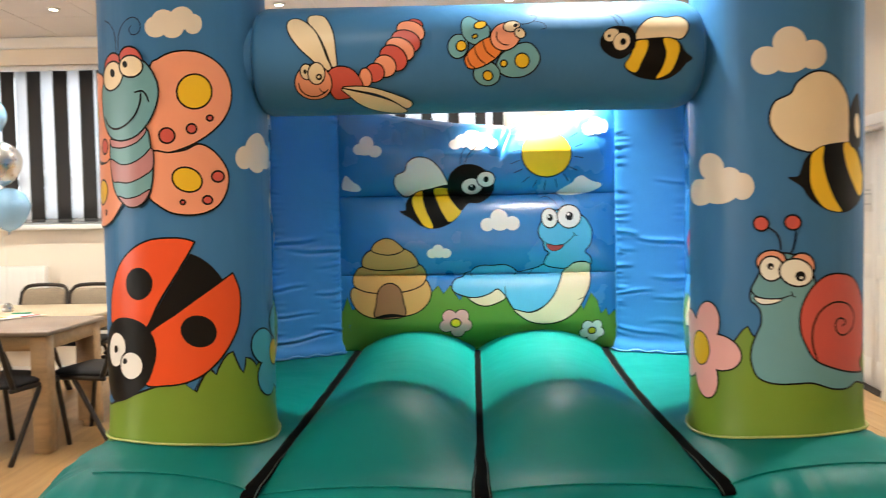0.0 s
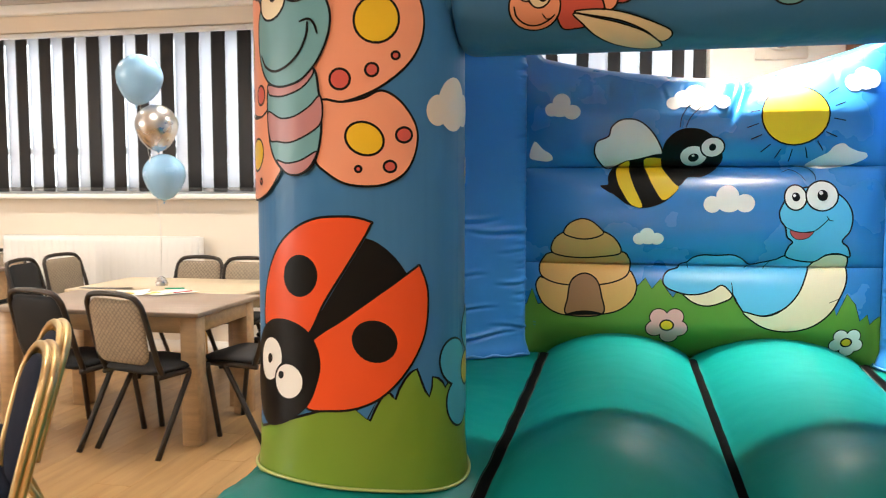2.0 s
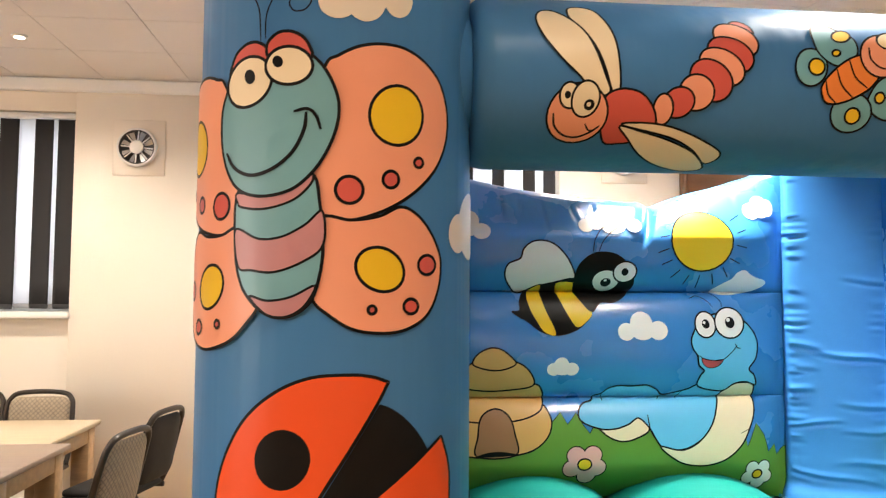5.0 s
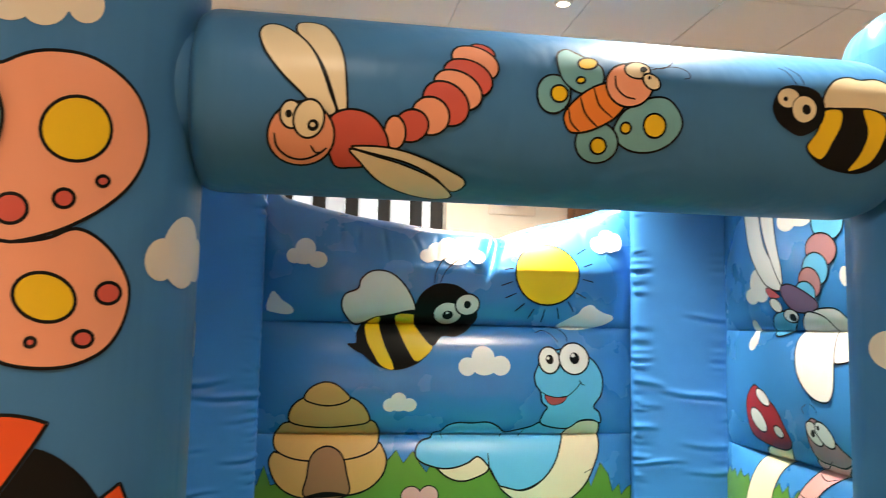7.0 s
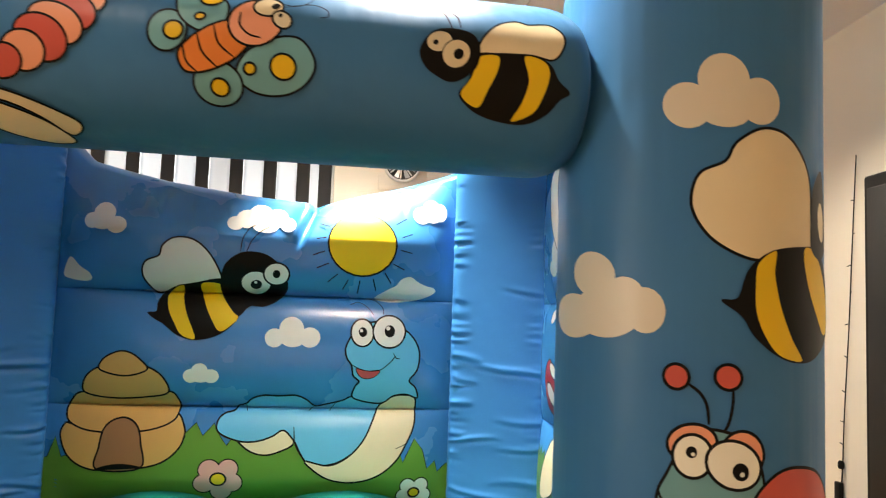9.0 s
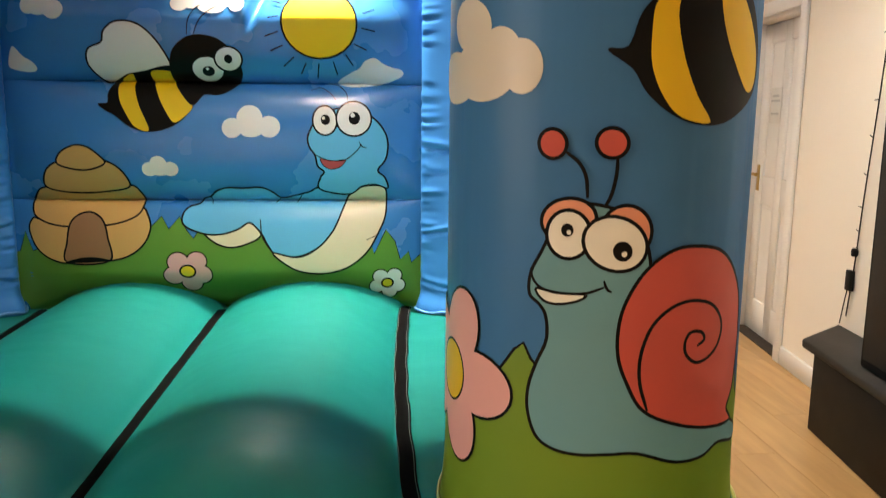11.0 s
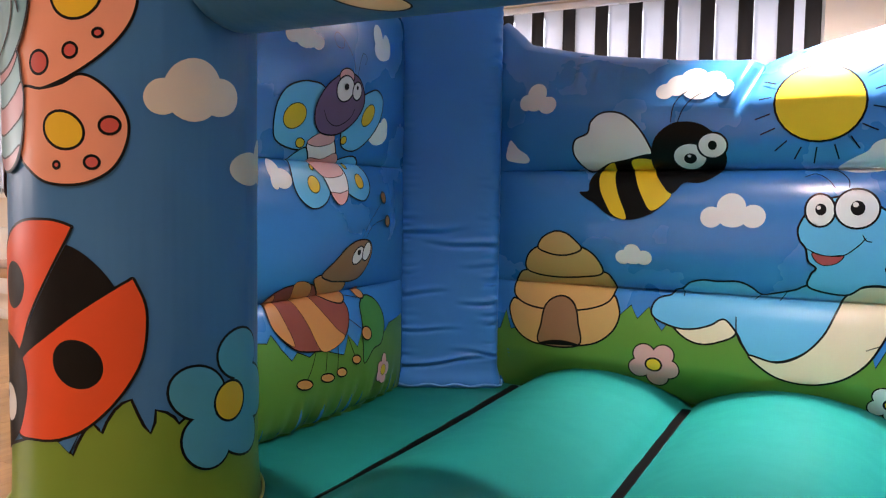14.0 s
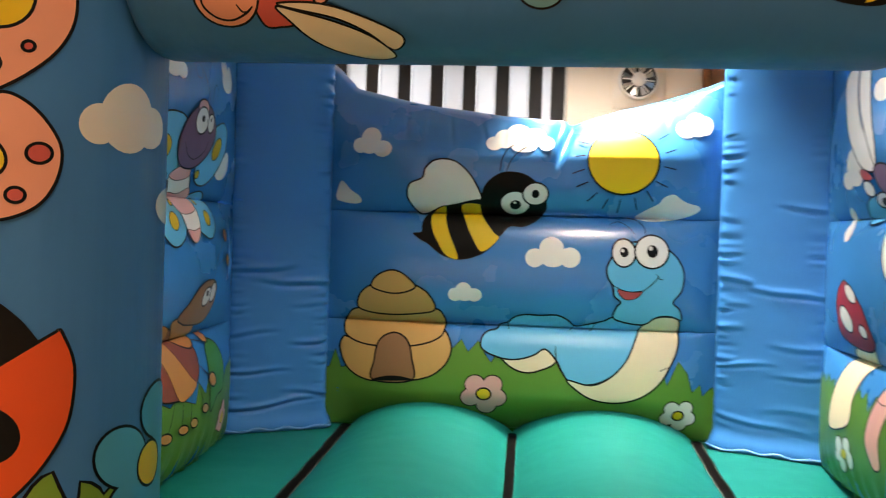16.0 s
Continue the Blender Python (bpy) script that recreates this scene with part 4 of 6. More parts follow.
SURFACES = {"back": (back_at, back_panel), "beam": (beam_at, beam), "left": (side_at(-1), sides[-1]), "right": (side_at(1), sides[1]),
            "colL": (column_at(-1), columns[-1]), "colR": (column_at(1), columns[1])}
CUTS = {"back": (0.06, 0.014), "beam": (0.2, 0.011), "left": (0.022, 0.014), "right": (0.022, 0.014), "colL": (0.014, 0.06), "colR": (0.014, 0.06)}


def rounded(points, steps=5):
    """A closed smooth curve through points."""
    n, out = len(points), []
    for i in range(n):
        a, b, c, d = (Vector(points[(i + k) % n]) for k in (-1, 0, 1, 2))
        for s in range(steps):
            t = s / steps
            out.append(0.5 * ((2 * b) + (c - a) * t + (2 * a - 5 * b + 4 * c - d) * t * t + (3 * b - a - 3 * c + d) * t ** 3))
    return out


def meadow(rnd, level, tall, wide, span):
    """A band of ground with ragged blades of grass along its top."""
    top, u = [], span[0]
    while u < span[1]:
        top.append((u, level + rnd.uniform(-0.3, 0.2) * tall))
        u += wide * rnd.uniform(0.25, 0.6)
        top.append((u, level + tall * rnd.uniform(0.35, 1.0)))
        u += wide * rnd.uniform(0.25, 0.6)
    return [(span[0], 0.47)] + top + [(span[1], level), (span[1], 0.47)]


class Print:
    """One printed picture: flat inked shapes laid in order on a curved vinyl face."""
    STEP = 0.00014

    def __init__(self, name, where, label):
        self.name, self.label, self.where = name, label, where
        self.f, self.parent = SURFACES[where]
        self.bm, self.mats, self.shapes = bmesh.new(), [], []
        self.lift = 0.0014 if name == "grass_print" else 0.0018 if name == "cloud_print" else 0.0028

    def slot(self, mat):
        if mat not in self.mats:
            self.mats.append(mat)
        return self.mats.index(mat)

    def face(self, pts, mat):
        vs = [self.bm.verts.new((p[0], p[1], self.lift)) for p in pts]
        self.bm.faces.new(vs).material_index = self.slot(mat)

    def band(self, pts, w, closed):
        n, ends = len(pts), []
        for i, p in enumerate(pts):
            a, b = Vector(pts[i - 1] if (i or closed) else p), Vector(pts[(i + 1) % n] if (i < n - 1 or closed) else p)
            d = (b - a).normalized()
            taper = 1.0 if closed or n < 3 else min(1.0, 0.65 + min(i, n - 1 - i) * 0.15)
            q = Vector((-d.y, d.x)) * w * 0.41 * taper
            ends.append((Vector(p) + q, Vector(p) - q))
        for i in range(n if closed else n - 1):
            (a, b), (c, d) = ends[i], ends[(i + 1) % n]
            self.face((a, b, d, c), INK)

    def shape(self, mat, pts, w):
        area = sum(a[0] * b[1] - b[0] * a[1] for a, b in zip(pts, pts[1:] + pts[:1]))
        pts = pts if area > 0 else pts[::-1]
        self.face(pts, mat)
        self.lift += self.STEP
        if w:
            self.band(pts, w, True)
            self.lift += self.STEP

    def fill(self, mat, points, w, sharp=False):
        self.shapes.append((mat, points, w))
        self.shape(mat, [Vector(p) for p in points] if sharp else rounded(points), w)

    def oval(self, mat, cx, cy, ax, ay, bx, by, w):
        self.shapes.append((mat, (cx, cy, ax, ay, bx, by), w))
        n = 28
        pts = [Vector((cx + ax * math.cos(2 * math.pi * k / n) + bx * math.sin(2 * math.pi * k / n), cy + ay * math.cos(2 * math.pi * k / n) + by * math.sin(2 * math.pi * k / n))) for k in range(n)]
        self.shape(mat, pts, w)

    def line(self, points, w):
        self.band([p.to_2d() for p in arc_path([(a, b, 0) for a, b in points], 5)] if len(points) > 2 else points, w, False)
        self.lift += self.STEP

    def flower(self, mat, middle, u, v, r, turn):
        for grow, m in ((0.006, INK), (0.0, mat)):
            for k in range(5):
                a = radians(turn + 72 * k)
                c, s = math.cos(a), math.sin(a)
                self.oval(m, u + r * 1.1 * c, v + r * 1.1 * s, (r + grow) * c, (r + grow) * s, -(r * 0.72 + grow) * s, (r * 0.72 + grow) * c, 0)
        self.oval(middle, u, v, r * 0.62, 0, 0, r * 0.72, 0.006)

    def mirror(self, a, b):
        """Repeats all shapes so far on the other side of the line from a to b."""
        a, d = Vector(a), (Vector(b) - Vector(a)).normalized()
        turn = lambda p: 2 * d * d.dot(p) - p
        flip = lambda p: a + turn(Vector(p) - a)
        for mat, g, w in list(self.shapes):
            if isinstance(g[0], tuple):
                self.shape(mat, rounded([flip(p) for p in g]), w)
            else:
                c, u, v = flip(g[:2]), turn(Vector(g[2:4])), turn(Vector(g[4:6]))
                self.oval(mat, *c, *u, *v, w)

    def done(self):
        bm = self.bm
        bm.normal_update()
        bmesh.ops.triangulate(bm, faces=bm.faces, ngon_method="EAR_CLIP")
        lines = []
        for axis, step in enumerate(CUTS[self.where]):
            lo, hi = min(v.co[axis] for v in bm.verts), max(v.co[axis] for v in bm.verts)
            at = [k * step for k in range(math.floor(lo / step), math.ceil(hi / step) + 1)]
            if axis and self.where in ("back", "left", "right"):
                at = sorted(set(at + [z + e for z in TIERS for e in (-0.008, -0.0035, -0.001, 0, 0.001, 0.0035, 0.008)]))
            if not axis and self.where == "back" and max(v.co.y for v in bm.verts) > 1.66 and hi > -0.45 and lo < 0.4:
                at = sorted(set([a for a in at if not 0.15 < a < 0.40] + [0.15 + 0.008 * k for k in range(32)] + [a + k * 0.01 for a in (-0.42, -0.33, -0.23, -0.10, 0.02) for k in (-3, -2, -1, 0, 1, 2, 3)]))
                at = [a for a in at if lo - 0.06 <= a <= hi + 0.06]
                at = [at[0] - 0.06] + at + [at[-1] + 0.06]
            lines.append(at)
            for c in at:
                co, no = Vector((0, 0, 0)), Vector((0, 0, 0))
                co[axis], no[axis] = c, 1
                bmesh.ops.bisect_plane(bm, geom=bm.verts[:] + bm.edges[:] + bm.faces[:], dist=1e-6, plane_co=co, plane_no=no)
        for v in bm.verts:
            (ua, ub, s), (va, vb, t) = (self.cell(lines[i], v.co[i]) for i in (0, 1))
            g = lambda a, b: self.f(a, b, v.co.z)
            v.co = g(ua, va) * (1 - s) * (1 - t) + g(ub, va) * s * (1 - t) + g(ua, vb) * (1 - s) * t + g(ub, vb) * s * t
        part(self.name, bm, self.mats, self.parent, self.label, smooth="keep")

    @staticmethod
    def cell(at, c):
        k = max(0, min(len(at) - 2, sum(1 for a in at if a <= c) - 1))
        return at[k], at[k + 1], (c - at[k]) / (at[k + 1] - at[k]) if at[k + 1] > at[k] else 0.0


pr = Print("grass_print", "back", "green printed grass")
pr.fill(GREEN, ((-.755, .315), (-.768, .827), (-.733, .841), (-.706, .922), (-.674, .843), (-.572, .883), (-.426, .913), (-.231, .897), (-.196, .941), (-.15, .988), (-.12, .937), (-.078, .986), (-.048, .932), (-.021, .898), (.011, .949), (.197, .913), (.524, .926), (.697, .909), (.718, .83), (.768, .931), (.806, .881), (.828, .802), (.864, .834), (.877, .785), (.916, .82), (.962, .826), (.974, .384), (.07, .335)), .004, True)
pr.done()
pr = Print("cloud_print", "back", "white printed cloud")
pr.oval(WHITE, -.612, 1.811, .034, 0, .001, -.034, 0)
pr.oval(WHITE, -.566, 1.843, .044, .001, .001, -.048, 0)
pr.oval(WHITE, -.513, 1.796, .041, .001, .001, -.036, 0)
pr.oval(WHITE, -.57, 1.802, .044, .001, .001, -.029, 0)
pr.done()
pr = Print("cloud_print", "back", "white printed cloud")
pr.oval(WHITE, -.035, 1.829, .036, .001, .001, -.031, 0)
pr.oval(WHITE, .012, 1.851, .047, .001, .001, -.043, 0)
pr.oval(WHITE, .066, 1.873, .052, .001, .001, -.047, 0)
pr.oval(WHITE, .137, 1.86, .047, .001, .001, -.043, 0)
pr.oval(WHITE, .184, 1.832, .033, 0, .001, -.033, 0)
pr.oval(WHITE, .09, 1.824, .057, .001, .001, -.033, 0)
pr.done()
pr = Print("cloud_print", "back", "white printed cloud")
pr.oval(WHITE, .768, 1.911, .041, .001, .001, -.04, 0)
pr.oval(WHITE, .812, 1.946, .039, 0, .001, -.039, 0)
pr.oval(WHITE, .851, 1.928, .032, 0, .001, -.042, 0)
pr.oval(WHITE, .818, 1.911, .036, 0, .001, -.033, 0)
pr.done()
pr = Print("cloud_print", "back", "white printed cloud")
pr.fill(WHITE, ((.572, 1.536), (.621, 1.57), (.662, 1.592), (.684, 1.62), (.723, 1.633), (.758, 1.612), (.795, 1.597), (.833, 1.588), (.839, 1.568), (.794, 1.543), (.737, 1.528), (.669, 1.519), (.611, 1.52)), 0)
pr.done()
pr = Print("cloud_print", "back", "white printed cloud")
pr.oval(WHITE, .15, 1.349, .04, .001, .001, -.04, 0)
pr.oval(WHITE, .22, 1.388, .052, .001, .001, -.052, 0)
pr.oval(WHITE, .298, 1.355, .044, .001, .001, -.043, 0)
pr.oval(WHITE, .226, 1.348, .052, .001, .001, -.036, 0)
pr.done()
pr = Print("cloud_print", "back", "white printed cloud")
pr.oval(WHITE, -.183, 1.181, .031, .001, .001, -.029, 0)
pr.oval(WHITE, -.148, 1.202, .034, .001, .001, -.033, 0)
pr.oval(WHITE, -.102, 1.182, .033, .001, .001, -.029, 0)
pr.oval(WHITE, -.143, 1.178, .038, .001, .001, -.024, 0)
pr.done()
pr = Print("cloud_print", "back", "white printed cloud")
pr.fill(WHITE, ((-.724, 1.582), (-.713, 1.636), (-.694, 1.658), (-.656, 1.62), (-.619, 1.596), (-.608, 1.572), (-.632, 1.56), (-.687, 1.566)), 0)
pr.done()
pr = Print("sun_print", "back", "yellow printed sun with short rays")
pr.oval(YELLOW, .505, 1.764, .148, .002, .004, -.138, .009)
pr.line(((.65, 1.86), (.697, 1.889)), .006)
pr.line(((.677, 1.802), (.722, 1.819)), .006)
pr.line(((.672, 1.746), (.725, 1.735)), .006)
pr.line(((.641, 1.685), (.692, 1.662)), .006)
pr.line(((.608, 1.644), (.637, 1.601)), .006)
pr.line(((.558, 1.615), (.573, 1.566)), .006)
pr.line(((.501, 1.607), (.493, 1.551)), .006)
pr.line(((.45, 1.608), (.428, 1.566)), .006)
pr.line(((.403, 1.631), (.362, 1.595)), .006)
pr.line(((.362, 1.675), (.313, 1.653)), .006)
pr.line(((.344, 1.726), (.293, 1.707)), .006)
pr.line(((.347, 1.785), (.305, 1.778)), .006)
pr.line(((.36, 1.835), (.318, 1.846)), .006)
pr.done()
pr = Print("beehive_print", "back", "tan printed beehive")
pr.fill(TAN, ((-.686, .928), (-.67, .977), (-.643, .975), (-.574, .975), (-.282, .986), (-.248, .994), (-.227, 1.019), (-.208, .998), (-.192, .946), (-.212, .885), (-.266, .835), (-.338, .81), (-.447, .801), (-.557, .799), (-.644, .844)), .009)
pr.fill(TAN, ((-.671, 1.03), (-.655, 1.07), (-.607, 1.105), (-.43, 1.101), (-.273, 1.116), (-.231, 1.084), (-.223, 1.041), (-.246, .992), (-.33, .958), (-.451, .946), (-.573, .951), (-.653, .982)), .009)
pr.fill(TAN, ((-.609, 1.112), (-.596, 1.173), (-.543, 1.211), (-.458, 1.226), (-.365, 1.217), (-.306, 1.187), (-.271, 1.135), (-.278, 1.104), (-.345, 1.09), (-.454, 1.081), (-.552, 1.088)), .009)
pr.fill(TAN, ((-.548, 1.206), (-.527, 1.248), (-.471, 1.276), (-.422, 1.27), (-.38, 1.24), (-.355, 1.207), (-.396, 1.184), (-.452, 1.176), (-.511, 1.186)), .009)
pr.fill(BROWN, ((-.528, .8), (-.525, .885), (-.515, .953), (-.489, .988), (-.447, 1.004), (-.408, .994), (-.378, .963), (-.362, .904), (-.357, .807)), .009)
pr.fill(INK, ((-.528, .798), (-.477, .819), (-.411, .822), (-.357, .807)), 0)
pr.done()
pr = Print("bee_print", "back", "black and yellow printed bee with pale wing")
pr.fill(WHITE, ((-.337, 1.523), (-.383, 1.558), (-.404, 1.603), (-.391, 1.651), (-.338, 1.676), (-.325, 1.717), (-.289, 1.749), (-.241, 1.757), (-.191, 1.744), (-.144, 1.706), (-.107, 1.654), (-.082, 1.595), (-.1, 1.571), (-.188, 1.567), (-.26, 1.551)), .009)
pr.fill(INK, ((-.086, 1.59), (-.08, 1.536), (-.043, 1.477), (-.004, 1.435), (-.052, 1.374), (-.118, 1.341), (-.182, 1.332), (-.243, 1.348), (-.287, 1.38), (-.312, 1.399), (-.336, 1.41), (-.373, 1.438), (-.337, 1.444), (-.336, 1.482), (-.315, 1.523), (-.26, 1.556), (-.2, 1.567)), .003)
pr.fill(YELLOW, ((-.296, 1.524), (-.239, 1.559), (-.235, 1.508), (-.214, 1.437), (-.173, 1.337), (-.228, 1.348), (-.264, 1.4), (-.292, 1.459)), .002)
pr.fill(YELLOW, ((-.167, 1.565), (-.086, 1.569), (-.08, 1.529), (-.05, 1.482), (-.004, 1.435), (-.036, 1.391), (-.078, 1.369), (-.113, 1.416), (-.146, 1.486)), .002)
pr.fill(INK, ((-.086, 1.595), (-.066, 1.655), (-.013, 1.699), (.046, 1.709), (.106, 1.696), (.154, 1.659), (.183, 1.613), (.194, 1.558), (.158, 1.51), (.1, 1.48), (.04, 1.479), (-.004, 1.437), (-.05, 1.482), (-.082, 1.536)), .002)
pr.oval(WHITE, .061, 1.579, .064, .001, .001, -.05, .009)
pr.oval(WHITE, .145, 1.619, .054, .001, .001, -.047, .009)
pr.oval(INK, .062, 1.572, .024, .001, 0, -.019, 0)
pr.oval(INK, .145, 1.619, .016, 0, 0, -.017, 0)
pr.oval(WHITE, .059, 1.581, .007, 0, 0, -.005, 0)
pr.line(((-.008, 1.709), (0, 1.763), (.025, 1.806), (.048, 1.823)), .005)
pr.line(((.018, 1.709), (.038, 1.757), (.072, 1.795), (.11, 1.82)), .005)
pr.done()
pr = Print("caterpillar_print", "back", "light blue printed caterpillar with cream belly")
pr.fill(CREAM, ((.007, .949), (.032, .907), (.08, .873), (.132, .861), (.186, .872), (.251, .908), (.231, .969), (.125, .97)), .009)
pr.fill(CYAN, ((-.068, .97), (-.061, 1.004), (-.038, 1.026), (0, 1.037), (.016, 1.057), (.046, 1.067), (.074, 1.092), (.121, 1.105), (.18, 1.103), (.251, 1.107), (.298, 1.088), (.334, 1.061), (.38, 1.069), (.45, 1.088), (.5, 1.109), (.634, 1.106), (.613, 1.047), (.58, .975), (.536, .903), (.468, .848), (.399, .822), (.317, .828), (.281, .869), (.256, .915), (.208, .961), (.161, .936), (.103, .917), (.043, .914), (-.017, .929), (-.053, .947)), .009)
pr.fill(CREAM, ((.3, .837), (.399, .819), (.479, .853), (.547, .927), (.591, 1.022), (.617, 1.075), (.669, 1.11), (.726, 1.116), (.765, 1.104), (.771, 1.052), (.764, .982), (.732, .91), (.688, .838), (.62, .781), (.54, .752), (.459, .749), (.377, .773)), .009)
pr.fill(CYAN, ((.496, 1.099), (.499, 1.149), (.515, 1.173), (.489, 1.198), (.48, 1.242), (.459, 1.272), (.451, 1.312), (.466, 1.352), (.488, 1.384), (.533, 1.42), (.625, 1.434), (.706, 1.401), (.753, 1.356), (.776, 1.298), (.768, 1.228), (.735, 1.18), (.764, 1.15), (.776, 1.104), (.726, 1.119), (.669, 1.112), (.612, 1.077)), .009)
pr.fill(PINKRED, ((.502, 1.229), (.551, 1.219), (.603, 1.223), (.581, 1.194), (.54, 1.185), (.512, 1.201)), .004)
pr.line(((.476, 1.247), (.527, 1.223), (.597, 1.222), (.642, 1.254), (.671, 1.288)), .005)
pr.line(((.659, 1.297), (.671, 1.278), (.689, 1.274)), .005)
pr.oval(WHITE, .521, 1.382, .049, .001, .002, -.059, .009)
pr.oval(WHITE, .638, 1.39, .071, .002, .002, -.07, .009)
pr.oval(INK, .523, 1.385, .018, 0, .001, -.021, 0)
pr.oval(INK, .64, 1.392, .023, .001, .001, -.026, 0)
pr.oval(WHITE, .516, 1.391, .007, 0, 0, -.007, 0)
pr.oval(WHITE, .633, 1.404, .009, 0, 0, -.009, 0)
pr.line(((.464, 1.501), (.503, 1.513), (.543, 1.491), (.567, 1.461)), .004)
pr.line(((.537, 1.531), (.577, 1.522), (.608, 1.492), (.611, 1.462)), .004)
pr.line(((.046, 1.067), (.052, 1.036)), .004)
pr.line(((.334, 1.061), (.311, 1.041)), .004)
pr.line(((.422, 1.078), (.398, 1.041)), .004)
pr.line(((.25, .975), (.259, .904), (.3, .837)), .006)
pr.line(((.732, .91), (.686, .89)), .004)
pr.done()
pr = Print("flower_print", "back", "five-petalled printed flower with yellow middle")
pr.oval(INK, -.011, .804, .04, .002, .001, -.038, .012)
pr.oval(INK, -.086, .802, .041, .002, .001, -.038, .012)
pr.oval(INK, .008, .747, .04, .002, .001, -.038, .012)
pr.oval(INK, -.036, .711, .041, .002, .001, -.038, .012)
pr.oval(INK, -.104, .744, .041, .002, .001, -.038, .012)
pr.oval(PINK, -.011, .804, .04, .002, .001, -.038, 0)
pr.oval(PINK, -.086, .802, .041, .002, .001, -.038, 0)
pr.oval(PINK, .008, .747, .04, .002, .001, -.038, 0)
pr.oval(PINK, -.036, .711, .041, .002, .001, -.038, 0)
pr.oval(PINK, -.104, .744, .041, .002, .001, -.038, 0)
pr.oval(YELLOW, -.048, .762, .031, .001, .001, -.026, .009)
pr.done()
pr = Print("flower_print", "back", "five-petalled printed flower with yellow middle")
pr.oval(INK, .803, .732, .031, .001, .001, -.03, .012)
pr.oval(INK, .745, .73, .031, .001, .001, -.03, .012)
pr.oval(INK, .817, .687, .031, .001, .001, -.03, .012)
pr.oval(INK, .783, .659, .031, .001, .001, -.03, .012)
pr.oval(INK, .731, .684, .031, .001, .001, -.03, .012)
pr.oval(WHITE, .803, .732, .031, .001, .001, -.03, 0)
pr.oval(WHITE, .745, .73, .031, .001, .001, -.03, 0)
pr.oval(WHITE, .817, .687, .031, .001, .001, -.03, 0)
pr.oval(WHITE, .783, .659, .031, .001, .001, -.03, 0)
pr.oval(WHITE, .731, .684, .031, .001, .001, -.03, 0)
pr.oval(YELLOW, .774, .699, .024, .001, .001, -.021, .009)
pr.done()
pr = Print("dragonfly_print", "beam", "red printed dragonfly with cream wings")
pr.fill(CREAM, ((-.484, -.059), (-.5, -.015), (-.519, .033), (-.544, .076), (-.575, .118), (-.573, .152), (-.546, .161), (-.515, .147), (-.491, .103), (-.476, .057), (-.469, -.001), (-.467, -.054)), .006)
pr.fill(CREAM, ((-.489, -.061), (-.503, -.021), (-.523, .033), (-.544, .076), (-.575, .112), (-.612, .139), (-.641, .135), (-.652, .104), (-.637, .058), (-.6, .009), (-.558, -.03), (-.522, -.069)), .006)
pr.oval(RED2, -.177, .099, .026, -.015, -.009, -.022, .006)
pr.oval(SALMON, -.195, .07, .049, -.024, -.016, -.039, .006)
pr.oval(RED2, -.212, .031, .051, -.022, -.016, -.038, .006)
pr.oval(SALMON, -.234, .002, .049, -.026, -.019, -.035, .006)
pr.oval(RED2, -.259, -.029, .043, -.032, -.026, -.034, .006)
pr.oval(SALMON, -.291, -.057, .031, -.027, -.027, -.029, .006)
pr.oval(RED2, -.33, -.08, .019, -.028, -.031, -.02, .006)
pr.oval(SALMON, -.364, -.096, .023, .001, .002, -.035, .006)
pr.fill(RED2, ((-.508, -.11), (-.504, -.08), (-.487, -.061), (-.454, -.053), (-.415, -.063), (-.386, -.094), (-.376, -.129), (-.398, -.15), (-.421, -.175), (-.451, -.182), (-.488, -.178)), .006)
pr.fill(CREAM, ((-.454, -.133), (-.399, -.127), (-.338, -.135), (-.273, -.158), (-.212, -.19), (-.196, -.211), (-.205, -.234), (-.226, -.241), (-.268, -.197), (-.335, -.161)), .006)
pr.fill(CREAM, ((-.457, -.136), (-.398, -.15), (-.335, -.169), (-.268, -.201), (-.226, -.246), (-.224, -.274), (-.269, -.283), (-.338, -.255), (-.393, -.214), (-.433, -.167)), .006)
pr.oval(SALMON, -.559, -.113, .069, .004, .001, -.069, .006)
pr.oval(CREAM, -.58, -.071, .023, .001, .001, -.028, .006)
pr.oval(CREAM, -.544, -.078, .031, -.004, -.006, -.039, .006)
pr.oval(INK, -.585, -.07, .007, 0, 0, -.008, 0)
pr.oval(INK, -.535, -.09, .012, .001, 0, -.012, 0)
pr.oval(CREAM, -.536, -.089, .005, 0, 0, -.005, 0)
pr.line(((-.614, -.11), (-.608, -.139), (-.585, -.161), (-.555, -.166), (-.525, -.153), (-.505, -.136)), .006)
pr.line(((-.539, -.132), (-.529, -.147), (-.517, -.147)), .005)
pr.done()
pr = Print("butterfly_print", "beam", "small printed butterfly, orange body and teal wings")
pr.oval(TEAL, -.022, .009, .038, .002, -.001, -.044, .006)
pr.fill(TEAL, ((-.008, .105), (.016, .132), (.04, .12), (.063, .103), (.093, .08), (.088, .035), (.042, .012), (-.002, .043)), .006)
pr.fill(TEAL, ((.117, -.071), (.133, -.026), (.172, .001), (.212, .016), (.245, .012), (.271, -.019), (.275, -.05), (.252, -.085), (.209, -.106), (.155, -.103)), .006)
pr.oval(TEAL, .082, -.092, .049, .003, .007, -.046, .006)
pr.oval(AMBER, -.01, .009, .019, .001, 0, -.019, .006)
pr.oval(AMBER, .061, .089, .023, .002, -.003, -.017, .006)
pr.oval(AMBER, .04, .043, .01, .001, -.001, -.008, .006)
pr.oval(AMBER, .211, -.047, .026, .001, .002, -.026, .006)
pr.oval(AMBER, .144, -.056, .012, .001, .001, -.012, .006)
pr.oval(AMBER, .086, -.098, .018, .001, .003, -.018, .006)
